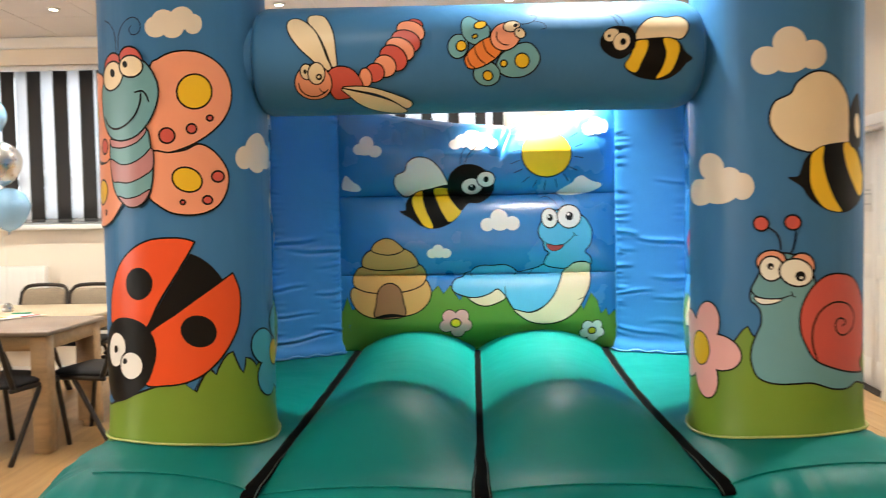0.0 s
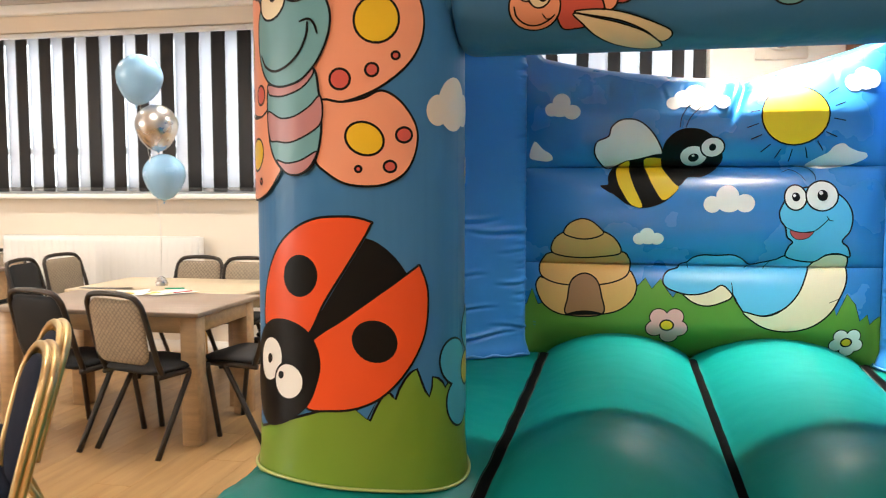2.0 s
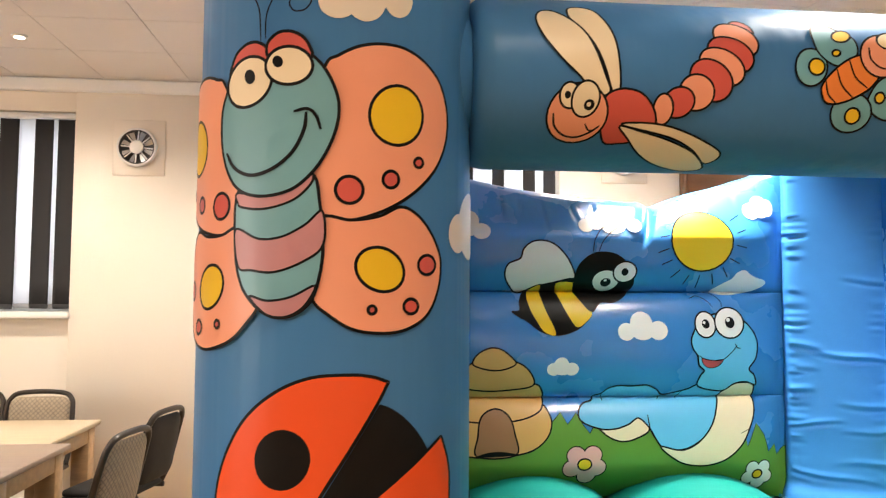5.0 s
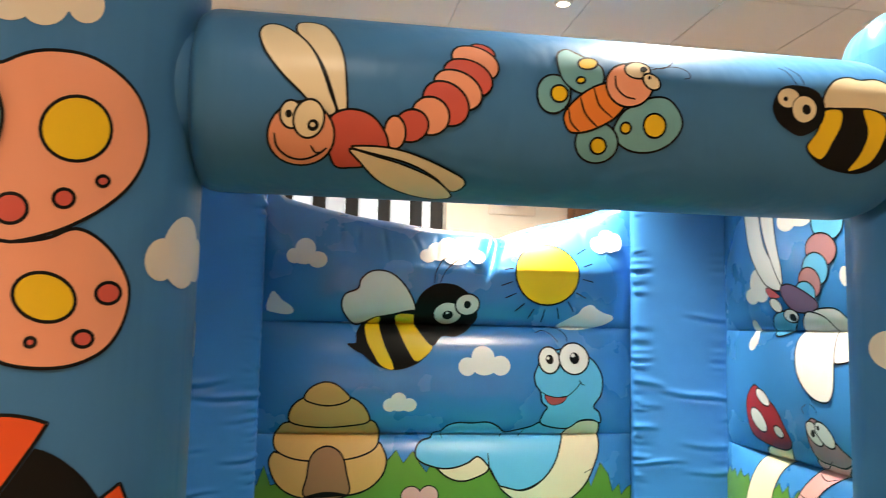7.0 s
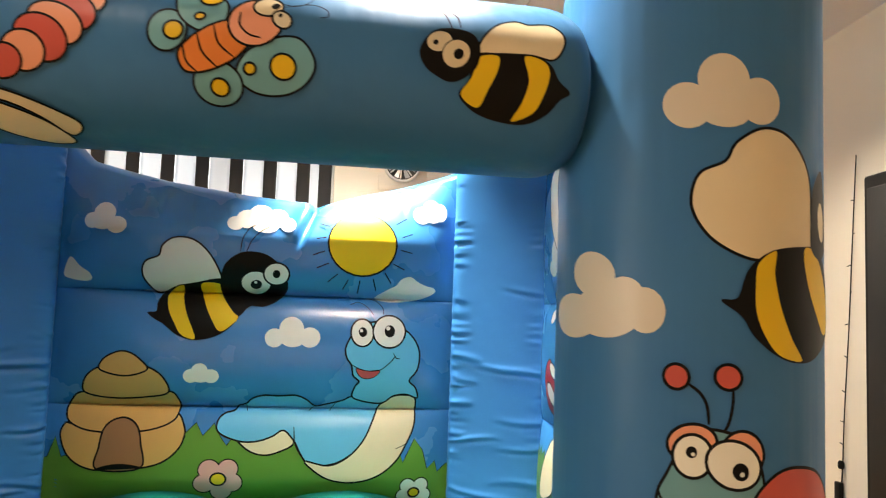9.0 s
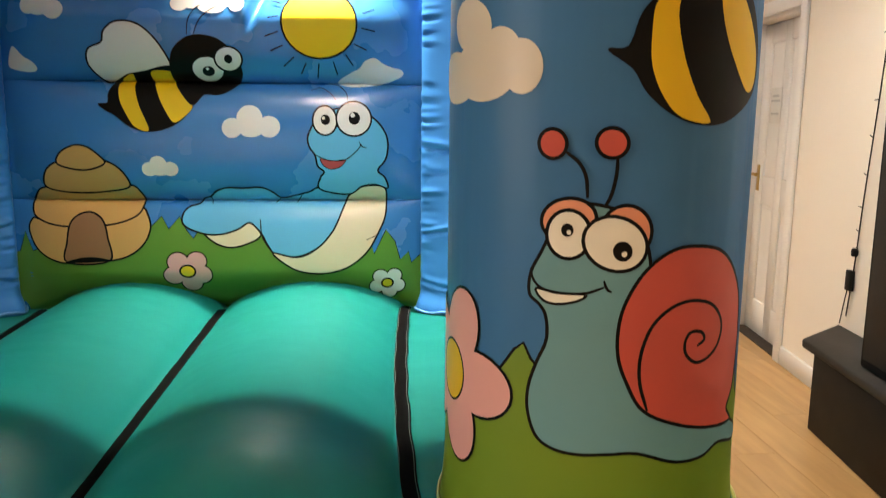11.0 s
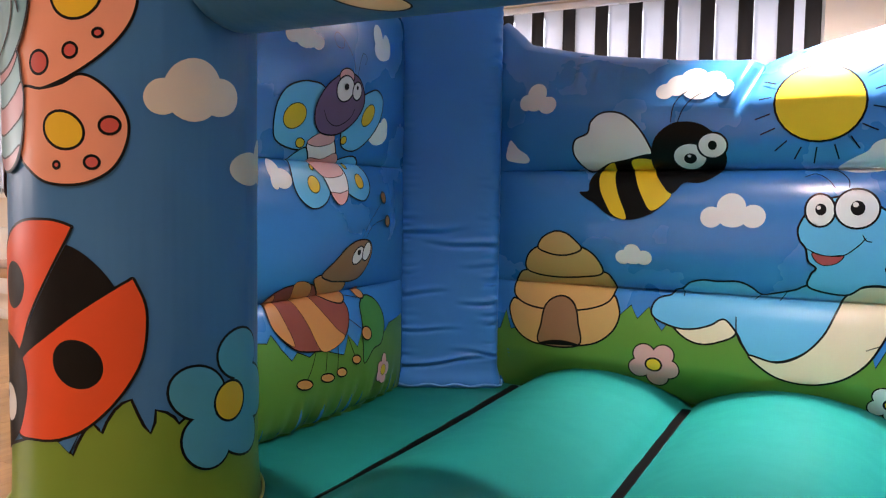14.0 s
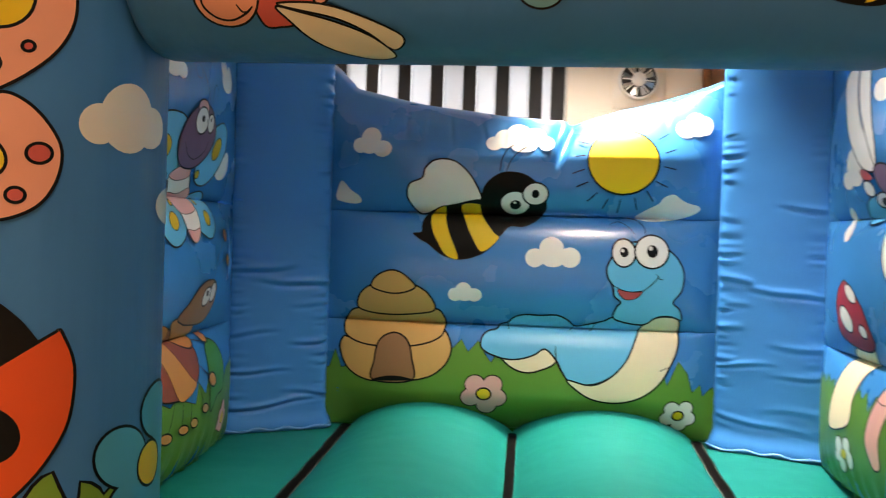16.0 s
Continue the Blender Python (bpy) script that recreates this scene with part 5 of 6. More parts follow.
pr.fill(ORANGE, ((.003, -.052), (.004, -.028), (.035, .006), (.075, .032), (.108, .037), (.139, -.001), (.126, -.027), (.102, -.047), (.058, -.068), (.02, -.072)), .006)
pr.line(((.01, -.021), (.018, -.051), (.039, -.07)), .005)
pr.line(((.036, .006), (.049, -.031), (.081, -.06)), .005)
pr.line(((.068, .027), (.08, -.011), (.111, -.036)), .005)
pr.oval(SALMON, .152, .042, .054, -.006, -.013, -.053, .006)
pr.oval(CREAM, .175, .079, .03, -.001, -.005, -.023, .006)
pr.oval(CREAM, .204, .051, .016, -.015, -.012, -.014, .006)
pr.oval(INK, .19, .082, .009, .001, -.001, -.008, 0)
pr.oval(INK, .2, .06, .004, 0, -.001, -.005, 0)
pr.line(((.12, .059), (.12, .031), (.139, .012), (.163, .007)), .005)
pr.line(((.204, .089), (.234, .087), (.262, .105), (.263, .125), (.239, .123)), .003)
pr.line(((.206, .081), (.262, .095), (.294, .085), (.298, .068), (.281, .063)), .003)
pr.done()
pr = Print("bee_print", "beam", "black and yellow printed bee with cream wing")
pr.fill(CREAM, ((.621, .018), (.634, .059), (.669, .097), (.71, .112), (.738, .105), (.784, .111), (.815, .087), (.816, .053), (.79, .018), (.739, .024), (.666, .021)), .006)
pr.fill(INK, ((.62, .014), (.666, .021), (.739, .024), (.782, .007), (.802, -.026), (.83, -.051), (.809, -.067), (.781, -.102), (.736, -.126), (.677, -.124), (.622, -.107), (.584, -.073), (.604, -.041)), .003)
pr.fill(YELLOW, ((.623, .01), (.666, .016), (.666, -.016), (.648, -.057), (.627, -.098), (.587, -.073), (.608, -.034)), .002)
pr.fill(YELLOW, ((.724, .02), (.768, .014), (.783, -.014), (.772, -.062), (.751, -.102), (.705, -.122), (.724, -.079), (.735, -.031)), .002)
pr.fill(INK, ((.494, .01), (.505, .039), (.528, .064), (.564, .072), (.606, .064), (.624, .035), (.62, -.007), (.596, -.035), (.562, -.048), (.526, -.034), (.504, -.016)), .002)
pr.oval(CREAM, .536, .038, .028, .003, -.002, -.025, .003)
pr.oval(CREAM, .573, .013, .031, .003, -.001, -.032, .003)
pr.oval(INK, .528, .034, .006, .001, 0, -.006, 0)
pr.oval(INK, .578, .012, .011, .001, 0, -.012, 0)
pr.line(((.531, .124), (.55, .11), (.564, .072)), .004)
pr.line(((.553, .128), (.577, .104), (.583, .075)), .004)
pr.done()
pr = Print("grass_print", "colL", "green printed grass band")
pr.fill(GRASS, ((-.97, .47), (-.97, .80), (-.6, .76), (-.3, .72), (-.019, .817), (.064, .825), (.09, .806), (.108, .788), (.12, .816), (.136, .846), (.157, .867), (.17, .852), (.178, .842), (.189, .869), (.207, .897), (.224, .913), (.244, .92), (.257, .887), (.271, .855), (.286, .835), (.296, .86), (.298, .89), (.322, .882), (.342, .866), (.352, .85), (.372, .865), (.406, .87), (.444, .858), (.5, .83), (.6, .76), (.7, .85), (.82, .77), (.97, .81), (.97, .47)), .009, True)
pr.done()
pr = Print("cloud_print", "colL", "pale printed cloud")
pr.oval(CLOUD, .321, 1.636, .044, .004, 0, -.043, 0)
pr.oval(CLOUD, .397, 1.658, .077, .008, .001, -.076, 0)
pr.oval(CLOUD, .469, 1.647, .064, .007, .001, -.047, 0)
pr.done()
pr = Print("cloud_print", "colL", "pale printed cloud")
pr.oval(CLOUD, .599, 1.476, .098, .003, .001, -.044, 0)
pr.oval(CLOUD, .682, 1.498, .054, .002, 0, -.061, 0)
pr.done()
pr = Print("cloud_print", "colL", "pale printed cloud")
pr.oval(CLOUD, .008, 2.088, .04, .003, .002, -.037, 0)
pr.oval(CLOUD, .065, 2.089, .039, .006, .002, -.04, 0)
pr.oval(CLOUD, .134, 2.102, .031, .007, .002, -.035, 0)
pr.oval(CLOUD, .033, 2.108, .041, .005, .002, -.04, 0)
pr.oval(CLOUD, .095, 2.12, .042, .008, .002, -.04, 0)
pr.done()
pr = Print("ladybird_print", "colL", "red and black printed ladybird")
pr.fill(SKYP, ((.07, .818), (.1, .792), (.128, .847)), .006, True)
pr.fill(INK, ((-.064, 1.019), (.1, 1.286), (.114, 1.281), (.131, 1.272), (.148, 1.26), (.164, 1.246), (.18, 1.23), (.195, 1.211), (.206, 1.195), (.216, 1.182), (.181, 1.159), (.127, 1.123), (.054, 1.073), (-.039, .99)), .003, True)
pr.fill(RED, ((-.247, 1.028), (-.248, 1.107), (-.222, 1.182), (-.172, 1.257), (-.105, 1.311), (-.034, 1.34), (.044, 1.345), (.085, 1.34), (.112, 1.331), (.117, 1.328), (.113, 1.322), (.096, 1.29), (.043, 1.203), (-.014, 1.113), (-.064, 1.023), (-.11, 1.045), (-.178, 1.051)), .008)
pr.fill(RED, ((-.058, .999), (.042, 1.071), (.127, 1.131), (.209, 1.185), (.24, 1.204), (.248, 1.209), (.256, 1.201), (.28, 1.133), (.274, 1.034), (.245, .965), (.197, .901), (.139, .851), (.076, .824), (.005, .815), (-.077, .822), (-.063, .924)), .008)
pr.oval(INK, -.09, 1.182, .057, .002, -.001, -.058, 0)
pr.oval(INK, .122, 1.006, .062, -.008, 0, -.058, 0)
pr.fill(INK, ((-.247, 1.028), (-.193, 1.053), (-.129, 1.056), (-.073, 1.036), (-.041, .996), (-.028, .943), (-.038, .89), (-.065, .829), (-.115, .786), (-.171, .757), (-.238, .744), (-.293, .772), (-.33, .839), (-.323, .931), (-.289, .989)), .003)
pr.oval(WHITE, -.219, .936, .062, .012, -.002, -.065, .008)
pr.oval(WHITE, -.136, .884, .048, .03, .029, -.042, .008)
pr.oval(INK, -.219, .938, .014, .003, 0, -.014, 0)
pr.oval(INK, -.164, .899, .012, .002, 0, -.011, 0)
pr.done()
pr = Print("butterfly_print", "colL", "large printed butterfly with salmon wings")
pr.fill(SALMON, ((-.016, 1.954), (.009, 1.975), (.049, 1.996), (.095, 2.006), (.149, 2.004), (.203, 1.982), (.245, 1.945), (.267, 1.889), (.263, 1.829), (.234, 1.771), (.186, 1.721), (.127, 1.68), (.067, 1.654), (.017, 1.644), (-.019, 1.646), (-.042, 1.683), (-.051, 1.742), (-.047, 1.846)), .008)
pr.oval(AMBER, .132, 1.864, .06, .008, .003, -.061, .008)
pr.oval(RED2, .034, 1.707, .027, .001, .001, -.027, .008)
pr.oval(RED2, .118, 1.732, .017, .002, .001, -.017, .008)
pr.oval(RED2, .182, 1.772, .011, .001, 0, -.01, .008)
pr.fill(SALMON, ((-.022, 1.649), (.038, 1.647), (.095, 1.657), (.139, 1.678), (.18, 1.664), (.219, 1.626), (.245, 1.575), (.239, 1.516), (.21, 1.464), (.164, 1.435), (.112, 1.425), (.047, 1.432), (-.002, 1.46), (-.035, 1.493), (-.04, 1.559)), .008)
pr.oval(AMBER, .098, 1.551, .043, -.028, -.026, -.034, .008)
pr.oval(RED2, .205, 1.563, .023, .001, 0, -.02, .008)
pr.oval(RED2, .165, 1.478, .017, 0, 0, -.015, .008)
pr.oval(RED2, .081, 1.471, .008, 0, 0, -.008, .008)
pr.mirror((-.112, 1.736), (-.086, 1.456))
pr.fill(TEALG, ((-.196, 1.708), (-.202, 1.596), (-.188, 1.528), (-.161, 1.488), (-.122, 1.46), (-.086, 1.456), (-.052, 1.471), (-.029, 1.504), (-.015, 1.581), (-.022, 1.679), (-.04, 1.739), (-.118, 1.736)), .008)
pr.fill(MAUVE, ((-.199, 1.703), (-.144, 1.699), (-.083, 1.719), (-.047, 1.743), (-.036, 1.723), (-.072, 1.686), (-.132, 1.669), (-.185, 1.674), (-.197, 1.684)), .006)
pr.fill(MAUVE, ((-.201, 1.63), (-.145, 1.61), (-.096, 1.613), (-.05, 1.636), (-.017, 1.663), (-.014, 1.598), (-.051, 1.565), (-.109, 1.544), (-.159, 1.548), (-.192, 1.556)), .006)
pr.fill(MAUVE, ((-.163, 1.497), (-.122, 1.488), (-.074, 1.496), (-.029, 1.518), (-.041, 1.488), (-.063, 1.466), (-.092, 1.456), (-.128, 1.463)), .006)
pr.fill(TEALG, ((-.233, 1.913), (-.203, 1.966), (-.142, 1.993), (-.078, 1.99), (-.038, 1.97), (-.009, 1.935), (.011, 1.881), (.007, 1.826), (-.016, 1.77), (-.045, 1.731), (-.082, 1.704), (-.138, 1.694), (-.189, 1.707), (-.223, 1.742), (-.245, 1.8), (-.248, 1.869)), .008)
pr.fill(RED2, ((-.219, 1.934), (-.214, 1.979), (-.189, 2.002), (-.16, 2.007), (-.135, 1.993), (-.123, 1.958)), .008)
pr.fill(RED2, ((-.133, 1.998), (-.111, 2.02), (-.08, 2.021), (-.053, 2.003), (-.041, 1.968), (-.084, 1.984), (-.126, 1.97)), .008)
pr.oval(CREAM, -.175, 1.927, .049, -.018, -.024, -.048, .008)
pr.oval(CREAM, -.087, 1.953, .047, .006, .01, -.038, .008)
pr.oval(INK, -.171, 1.937, .013, -.001, .001, -.015, 0)
pr.oval(INK, -.109, 1.962, .011, -.001, .001, -.012, 0)
pr.line(((-.229, 1.787), (-.205, 1.754), (-.163, 1.737), (-.116, 1.748), (-.076, 1.78), (-.054, 1.824), (-.05, 1.859)), .009)
pr.line(((-.075, 1.86), (-.048, 1.865), (-.031, 1.851), (-.022, 1.824)), .008)
pr.line(((-.136, 2.01), (-.134, 2.061), (-.111, 2.104), (-.075, 2.123), (-.05, 2.111), (-.043, 2.085), (-.055, 2.065), (-.077, 2.063), (-.087, 2.08), (-.076, 2.095)), .004)
pr.line(((-.146, 2.007), (-.152, 2.074), (-.175, 2.111), (-.206, 2.128)), .004)
pr.done()
pr = Print("flower_print", "colL", "teal printed flower with yellow middle")
pr.oval(INK, .541, .996, .078, -.025, -.028, -.059, .016)
pr.oval(INK, .403, .917, .075, -.012, .001, -.066, .016)
pr.oval(INK, .428, .792, .066, -.03, -.02, -.063, .016)
pr.oval(INK, .539, .792, .087, -.023, .001, -.064, .016)
pr.oval(INK, .601, .884, .095, -.023, .002, -.072, .016)
pr.oval(TEAL2, .541, .996, .078, -.025, -.028, -.059, 0)
pr.oval(TEAL2, .403, .917, .075, -.012, .001, -.066, 0)
pr.oval(TEAL2, .428, .792, .066, -.03, -.02, -.063, 0)
pr.oval(TEAL2, .539, .792, .087, -.023, .001, -.064, 0)
pr.oval(TEAL2, .601, .884, .095, -.023, .002, -.072, 0)
pr.oval(AMBER, .499, .88, .05, -.02, -.019, -.048, .008)
pr.done()
pr = Print("grass_print", "colR", "green printed grass band")
pr.fill(GRASS, ((-.97, .47), (-.97, .80), (-.86, .88), (-.80, .80), (-.70, .91), (-.62, .82), (-.52, .86), (-.44, .84), (-.30, .86), (-.262, .905), (-.231, .946), (-.213, .972), (-.193, .988), (-.178, .960), (-.163, .945), (-.145, .958), (-.12, .90), (.0, .84), (.18, .83), (.262, .842), (.285, .868), (.30, .915), (.318, .865), (.345, .84), (.375, .905), (.41, .845), (.47, .83), (.55, .88), (.62, .80), (.74, .87), (.84, .79), (.97, .82), (.97, .47)), .007, True)
pr.done()
pr = Print("cloud_print", "colR", "pale printed cloud")
pr.oval(CLOUD, -.13, 1.933, .051, -.005, 0, -.05, 0)
pr.oval(CLOUD, -.055, 1.988, .055, -.004, 0, -.057, 0)
pr.oval(CLOUD, .023, 1.945, .049, -.001, 0, -.051, 0)
pr.oval(CLOUD, -.055, 1.928, .06, -.004, 0, -.043, 0)
pr.done()
pr = Print("cloud_print", "colR", "pale printed cloud")
pr.oval(CLOUD, -.348, 1.574, .065, -.004, .003, -.05, 0)
pr.oval(CLOUD, -.26, 1.527, .045, -.001, .002, -.039, 0)
pr.oval(CLOUD, -.213, 1.494, .043, 0, .002, -.049, 0)
pr.oval(CLOUD, -.311, 1.489, .091, -.001, .003, -.057, 0)
pr.oval(CLOUD, -.411, 1.479, .09, -.002, .004, -.051, 0)
pr.done()
pr = Print("bee_print", "colR", "large printed bee with cream wings")
pr.fill(CREAM, ((.025, 1.606), (-.033, 1.619), (-.085, 1.653), (-.117, 1.704), (-.119, 1.75), (-.101, 1.789), (-.052, 1.813), (-.029, 1.853), (.026, 1.886), (.083, 1.882), (.132, 1.848), (.168, 1.793), (.176, 1.711), (.171, 1.635), (.087, 1.628)), .008)
pr.fill(INK, ((-.059, 1.52), (-.025, 1.525), (-.005, 1.579), (.025, 1.611), (.075, 1.632), (.174, 1.641), (.236, 1.622), (.287, 1.539), (.278, 1.46), (.188, 1.404), (.116, 1.395), (.058, 1.412), (.012, 1.447), (-.011, 1.482), (-.027, 1.497)), .003)
pr.fill(YELLOW, ((.02, 1.601), (.063, 1.628), (.06, 1.577), (.077, 1.506), (.106, 1.445), (.138, 1.398), (.077, 1.405), (.04, 1.438), (.015, 1.493), (.012, 1.555)), .003)
pr.fill(YELLOW, ((.145, 1.635), (.183, 1.638), (.232, 1.595), (.276, 1.527), (.276, 1.471), (.239, 1.454), (.186, 1.511), (.154, 1.573)), .003)
pr.fill(INK, ((.174, 1.641), (.174, 1.711), (.18, 1.763), (.205, 1.804), (.232, 1.814), (.252, 1.743), (.256, 1.646), (.216, 1.62)), .002)
pr.oval(CREAM, .226, 1.702, .022, .003, .006, -.047, .008)
pr.done()
pr = Print("flower_print", "colR", "pink printed flower with yellow middle")
pr.flower(PINK, AMBER, -.406, .883, .09, 70)
pr.done()
pr = Print("snail_print", "colR", "teal printed snail with red shell")
pr.fill(TEALG, ((-.164, 1.161), (-.182, 1.122), (-.183, 1.084), (-.163, 1.066), (-.15, 1.044), (-.148, 1), (-.166, .954), (-.18, .907), (-.181, .861), (-.163, .812), (-.128, .791), (-.08, .786), (-.027, .79), (.028, .791), (.104, .767), (.174, .764), (.229, .779), (.314, .76), (.326, .788), (.193, .854), (.093, .923), (.045, 1.015), (.036, 1.123), (.019, 1.196), (-.035, 1.247), (-.116, 1.246)), .008)
pr.fill(RED2, ((.035, .873), (-.001, .93), (-.019, .985), (-.017, 1.05), (.002, 1.102), (.032, 1.144), (.076, 1.173), (.128, 1.178), (.191, 1.165), (.242, 1.126), (.284, 1.062), (.295, .978), (.284, .885), (.256, .844), (.281, .812), (.197, .819), (.112, .839)), .008)
pr.line(((.041, .874), (.024, .929), (.024, .984), (.044, 1.037), (.083, 1.069), (.129, 1.077), (.179, 1.062), (.209, 1.024), (.201, .985), (.171, .962), (.139, .958), (.116, .976), (.112, .999), (.124, 1.017), (.15, 1.015), (.159, 1), (.141, .989)), .008)
pr.fill(EYEWHITE, ((-.17, 1.096), (-.132, 1.091), (-.08, 1.091), (-.095, 1.078), (-.131, 1.07), (-.158, 1.076)), .006)
pr.line(((-.182, 1.133), (-.176, 1.112), (-.159, 1.097), (-.121, 1.091), (-.08, 1.094), (-.048, 1.106)), .006)
pr.line(((-.049, 1.118), (-.043, 1.103), (-.035, 1.098)), .006)
pr.oval(SALMON, -.115, 1.225, .048, .01, .008, -.038, .008)
pr.oval(SALMON, -.013, 1.208, .044, 0, .002, -.046, .008)
pr.oval(EYEWHITE, -.114, 1.199, .039, .001, .001, -.044, .008)
pr.oval(EYEWHITE, -.032, 1.185, .055, -.015, -.01, -.047, .008)
pr.oval(INK, -.116, 1.207, .011, 0, 0, -.012, 0)
pr.oval(INK, -.019, 1.172, .017, 0, .001, -.018, 0)
pr.oval(EYEWHITE, -.113, 1.203, .004, 0, 0, -.004, 0)
pr.oval(EYEWHITE, -.016, 1.167, .005, 0, 0, -.005, 0)
pr.line(((-.124, 1.346), (-.1, 1.327), (-.087, 1.302), (-.083, 1.265)), .008)
pr.line(((-.035, 1.337), (-.036, 1.307), (-.043, 1.272), (-.054, 1.249)), .008)
pr.oval(RED2, -.147, 1.359, .025, 0, .001, -.026, .008)
pr.oval(RED2, -.045, 1.362, .027, 0, .001, -.026, .008)
pr.done()
pr = Print("grass_print", "left", "green printed grass")
pr.fill(GREEN2, ((3.434, .511), (3.525, .947), (3.643, .929), (3.665, .954), (3.703, .901), (3.748, .856), (3.778, .88), (3.84, .854), (3.888, .872), (4.043, .827), (4.077, .895), (4.134, .844), (4.171, .893), (4.231, .84), (4.354, .867), (4.405, .895), (4.579, .909), (4.597, .49), (4.019, .453)), .004, True)
pr.done()
pr = Print("cloud_print", "left", "white printed cloud")
pr.oval(WHITE, 3.773, 1.944, .042, .008, .001, -.033, 0)
pr.oval(WHITE, 3.844, 1.938, .063, .011, .001, -.034, 0)
pr.oval(WHITE, 3.901, 1.935, .036, .006, .001, -.027, 0)
pr.done()
pr = Print("cloud_print", "left", "white printed cloud")
pr.oval(WHITE, 4.314, 2.029, .037, .007, .002, -.048, 0)
pr.oval(WHITE, 4.345, 1.984, .071, .012, .002, -.044, 0)
pr.oval(WHITE, 4.383, 2.001, .034, .006, .002, -.049, 0)
pr.done()
pr = Print("cloud_print", "left", "white printed cloud")
pr.oval(WHITE, 4.325, 1.655, .079, .006, .002, -.044, 0)
pr.oval(WHITE, 4.365, 1.68, .034, .003, .002, -.04, 0)
pr.done()
pr = Print("cloud_print", "left", "white printed cloud")
pr.oval(WHITE, 3.707, 1.491, .029, .001, .001, -.037, 0)
pr.oval(WHITE, 3.74, 1.464, .047, .001, .001, -.034, 0)
pr.oval(WHITE, 3.702, 1.453, .02, .001, .001, -.026, 0)
pr.done()
pr = Print("butterfly_print", "left", "blue printed butterfly with purple head")
pr.fill(CYAN, ((3.694, 1.692), (3.727, 1.751), (3.785, 1.783), (3.863, 1.797), (3.945, 1.779), (3.983, 1.653), (3.95, 1.59), (3.853, 1.564), (3.746, 1.576), (3.698, 1.61)), .007)
pr.fill(CYAN, ((4.141, 1.761), (4.236, 1.808), (4.297, 1.818), (4.34, 1.783), (4.322, 1.703), (4.243, 1.62), (4.159, 1.578), (4.072, 1.598), (4.07, 1.681)), .007)
pr.fill(CYAN, ((3.816, 1.543), (3.901, 1.577), (3.97, 1.511), (3.989, 1.43), (3.946, 1.379), (3.875, 1.364), (3.811, 1.398), (3.788, 1.456)), .007)
pr.fill(CYAN, ((4.1, 1.547), (4.186, 1.558), (4.247, 1.511), (4.262, 1.446), (4.212, 1.395), (4.142, 1.401), (4.067, 1.442), (4.05, 1.514)), .007)
pr.oval(AMBER, 3.789, 1.674, .052, -.007, -.023, -.043, .004)
pr.oval(AMBER, 4.228, 1.717, .037, -.004, -.026, -.043, .004)
pr.oval(AMBER, 3.898, 1.448, .033, .001, .001, -.03, .004)
pr.oval(AMBER, 4.19, 1.466, .027, .001, .001, -.028, .004)
pr.oval(AMBER, 3.837, 1.588, .019, .008, .014, -.014, .004)
pr.oval(AMBER, 4.083, 1.613, .018, .001, 0, -.015, .004)
pr.oval(AMBER, 3.913, 1.508, .01, 0, 0, -.01, .004)
pr.oval(AMBER, 4.127, 1.521, .011, 0, 0, -.011, .004)
pr.fill(WHITE, ((3.875, 1.589), (3.949, 1.626), (4.008, 1.624), (4.055, 1.566), (4.101, 1.506), (4.103, 1.443), (4.079, 1.394), (4.026, 1.379), (3.99, 1.414), (3.953, 1.49), (3.902, 1.547)), .007)
pr.fill(PINK, ((3.872, 1.593), (3.933, 1.628), (4.007, 1.638), (4.019, 1.601), (3.934, 1.581)), .003)
pr.fill(PINK, ((3.909, 1.538), (3.986, 1.54), (4.059, 1.564), (4.098, 1.499), (4.03, 1.476), (3.954, 1.48)), .003)
pr.fill(PINK, ((3.986, 1.42), (4.042, 1.419), (4.096, 1.428), (4.068, 1.386), (4.026, 1.379)), .003)
pr.fill(PURPLE, ((3.888, 1.684), (3.897, 1.733), (3.954, 1.8), (4.053, 1.853), (4.138, 1.849), (4.182, 1.797), (4.18, 1.744), (4.125, 1.681), (4.036, 1.632), (3.949, 1.626), (3.906, 1.646)), .007)
pr.oval(PINK, 4.065, 1.841, .047, .006, .001, -.029, .007)
pr.oval(WHITE, 4.056, 1.796, .053, .001, -.013, -.048, .007)
pr.oval(WHITE, 4.132, 1.796, .03, .002, -.004, -.034, .007)
pr.oval(INK, 4.062, 1.803, .014, .002, 0, -.012, 0)
pr.oval(INK, 4.132, 1.808, .007, .001, 0, -.008, 0)
pr.line(((3.934, 1.708), (3.965, 1.671), (4.024, 1.66), (4.095, 1.693), (4.123, 1.732)), .004)
pr.line(((4.119, 1.852), (4.11, 1.903), (4.068, 1.958), (4.014, 1.989), (3.99, 1.969), (4.008, 1.938), (4.044, 1.94), (4.05, 1.969)), .003)
pr.line(((4.134, 1.854), (4.148, 1.898), (4.173, 1.94), (4.2, 1.928), (4.186, 1.9)), .003)
pr.done()
pr = Print("ant_print", "left", "brown and orange printed ant holding a leaf")
pr.fill(LEAF, ((4.181, .935), (4.194, .995), (4.257, 1.024), (4.324, .99), (4.356, .913), (4.321, .831), (4.252, .815), (4.186, .77), (4.172, .849)), .007)
pr.line(((3.878, .874), (3.848, .809), (3.814, .762)), .004)
pr.line(((3.938, .864), (3.93, .784)), .004)
pr.line(((4.006, .874), (4.002, .781)), .004)
pr.line(((4.069, .896), (4.097, .839), (4.117, .804)), .004)
pr.line(((4.045, .984), (4.151, .917), (4.19, .89)), .004)
pr.line(((4.101, 1.041), (4.193, 1.021)), .004)
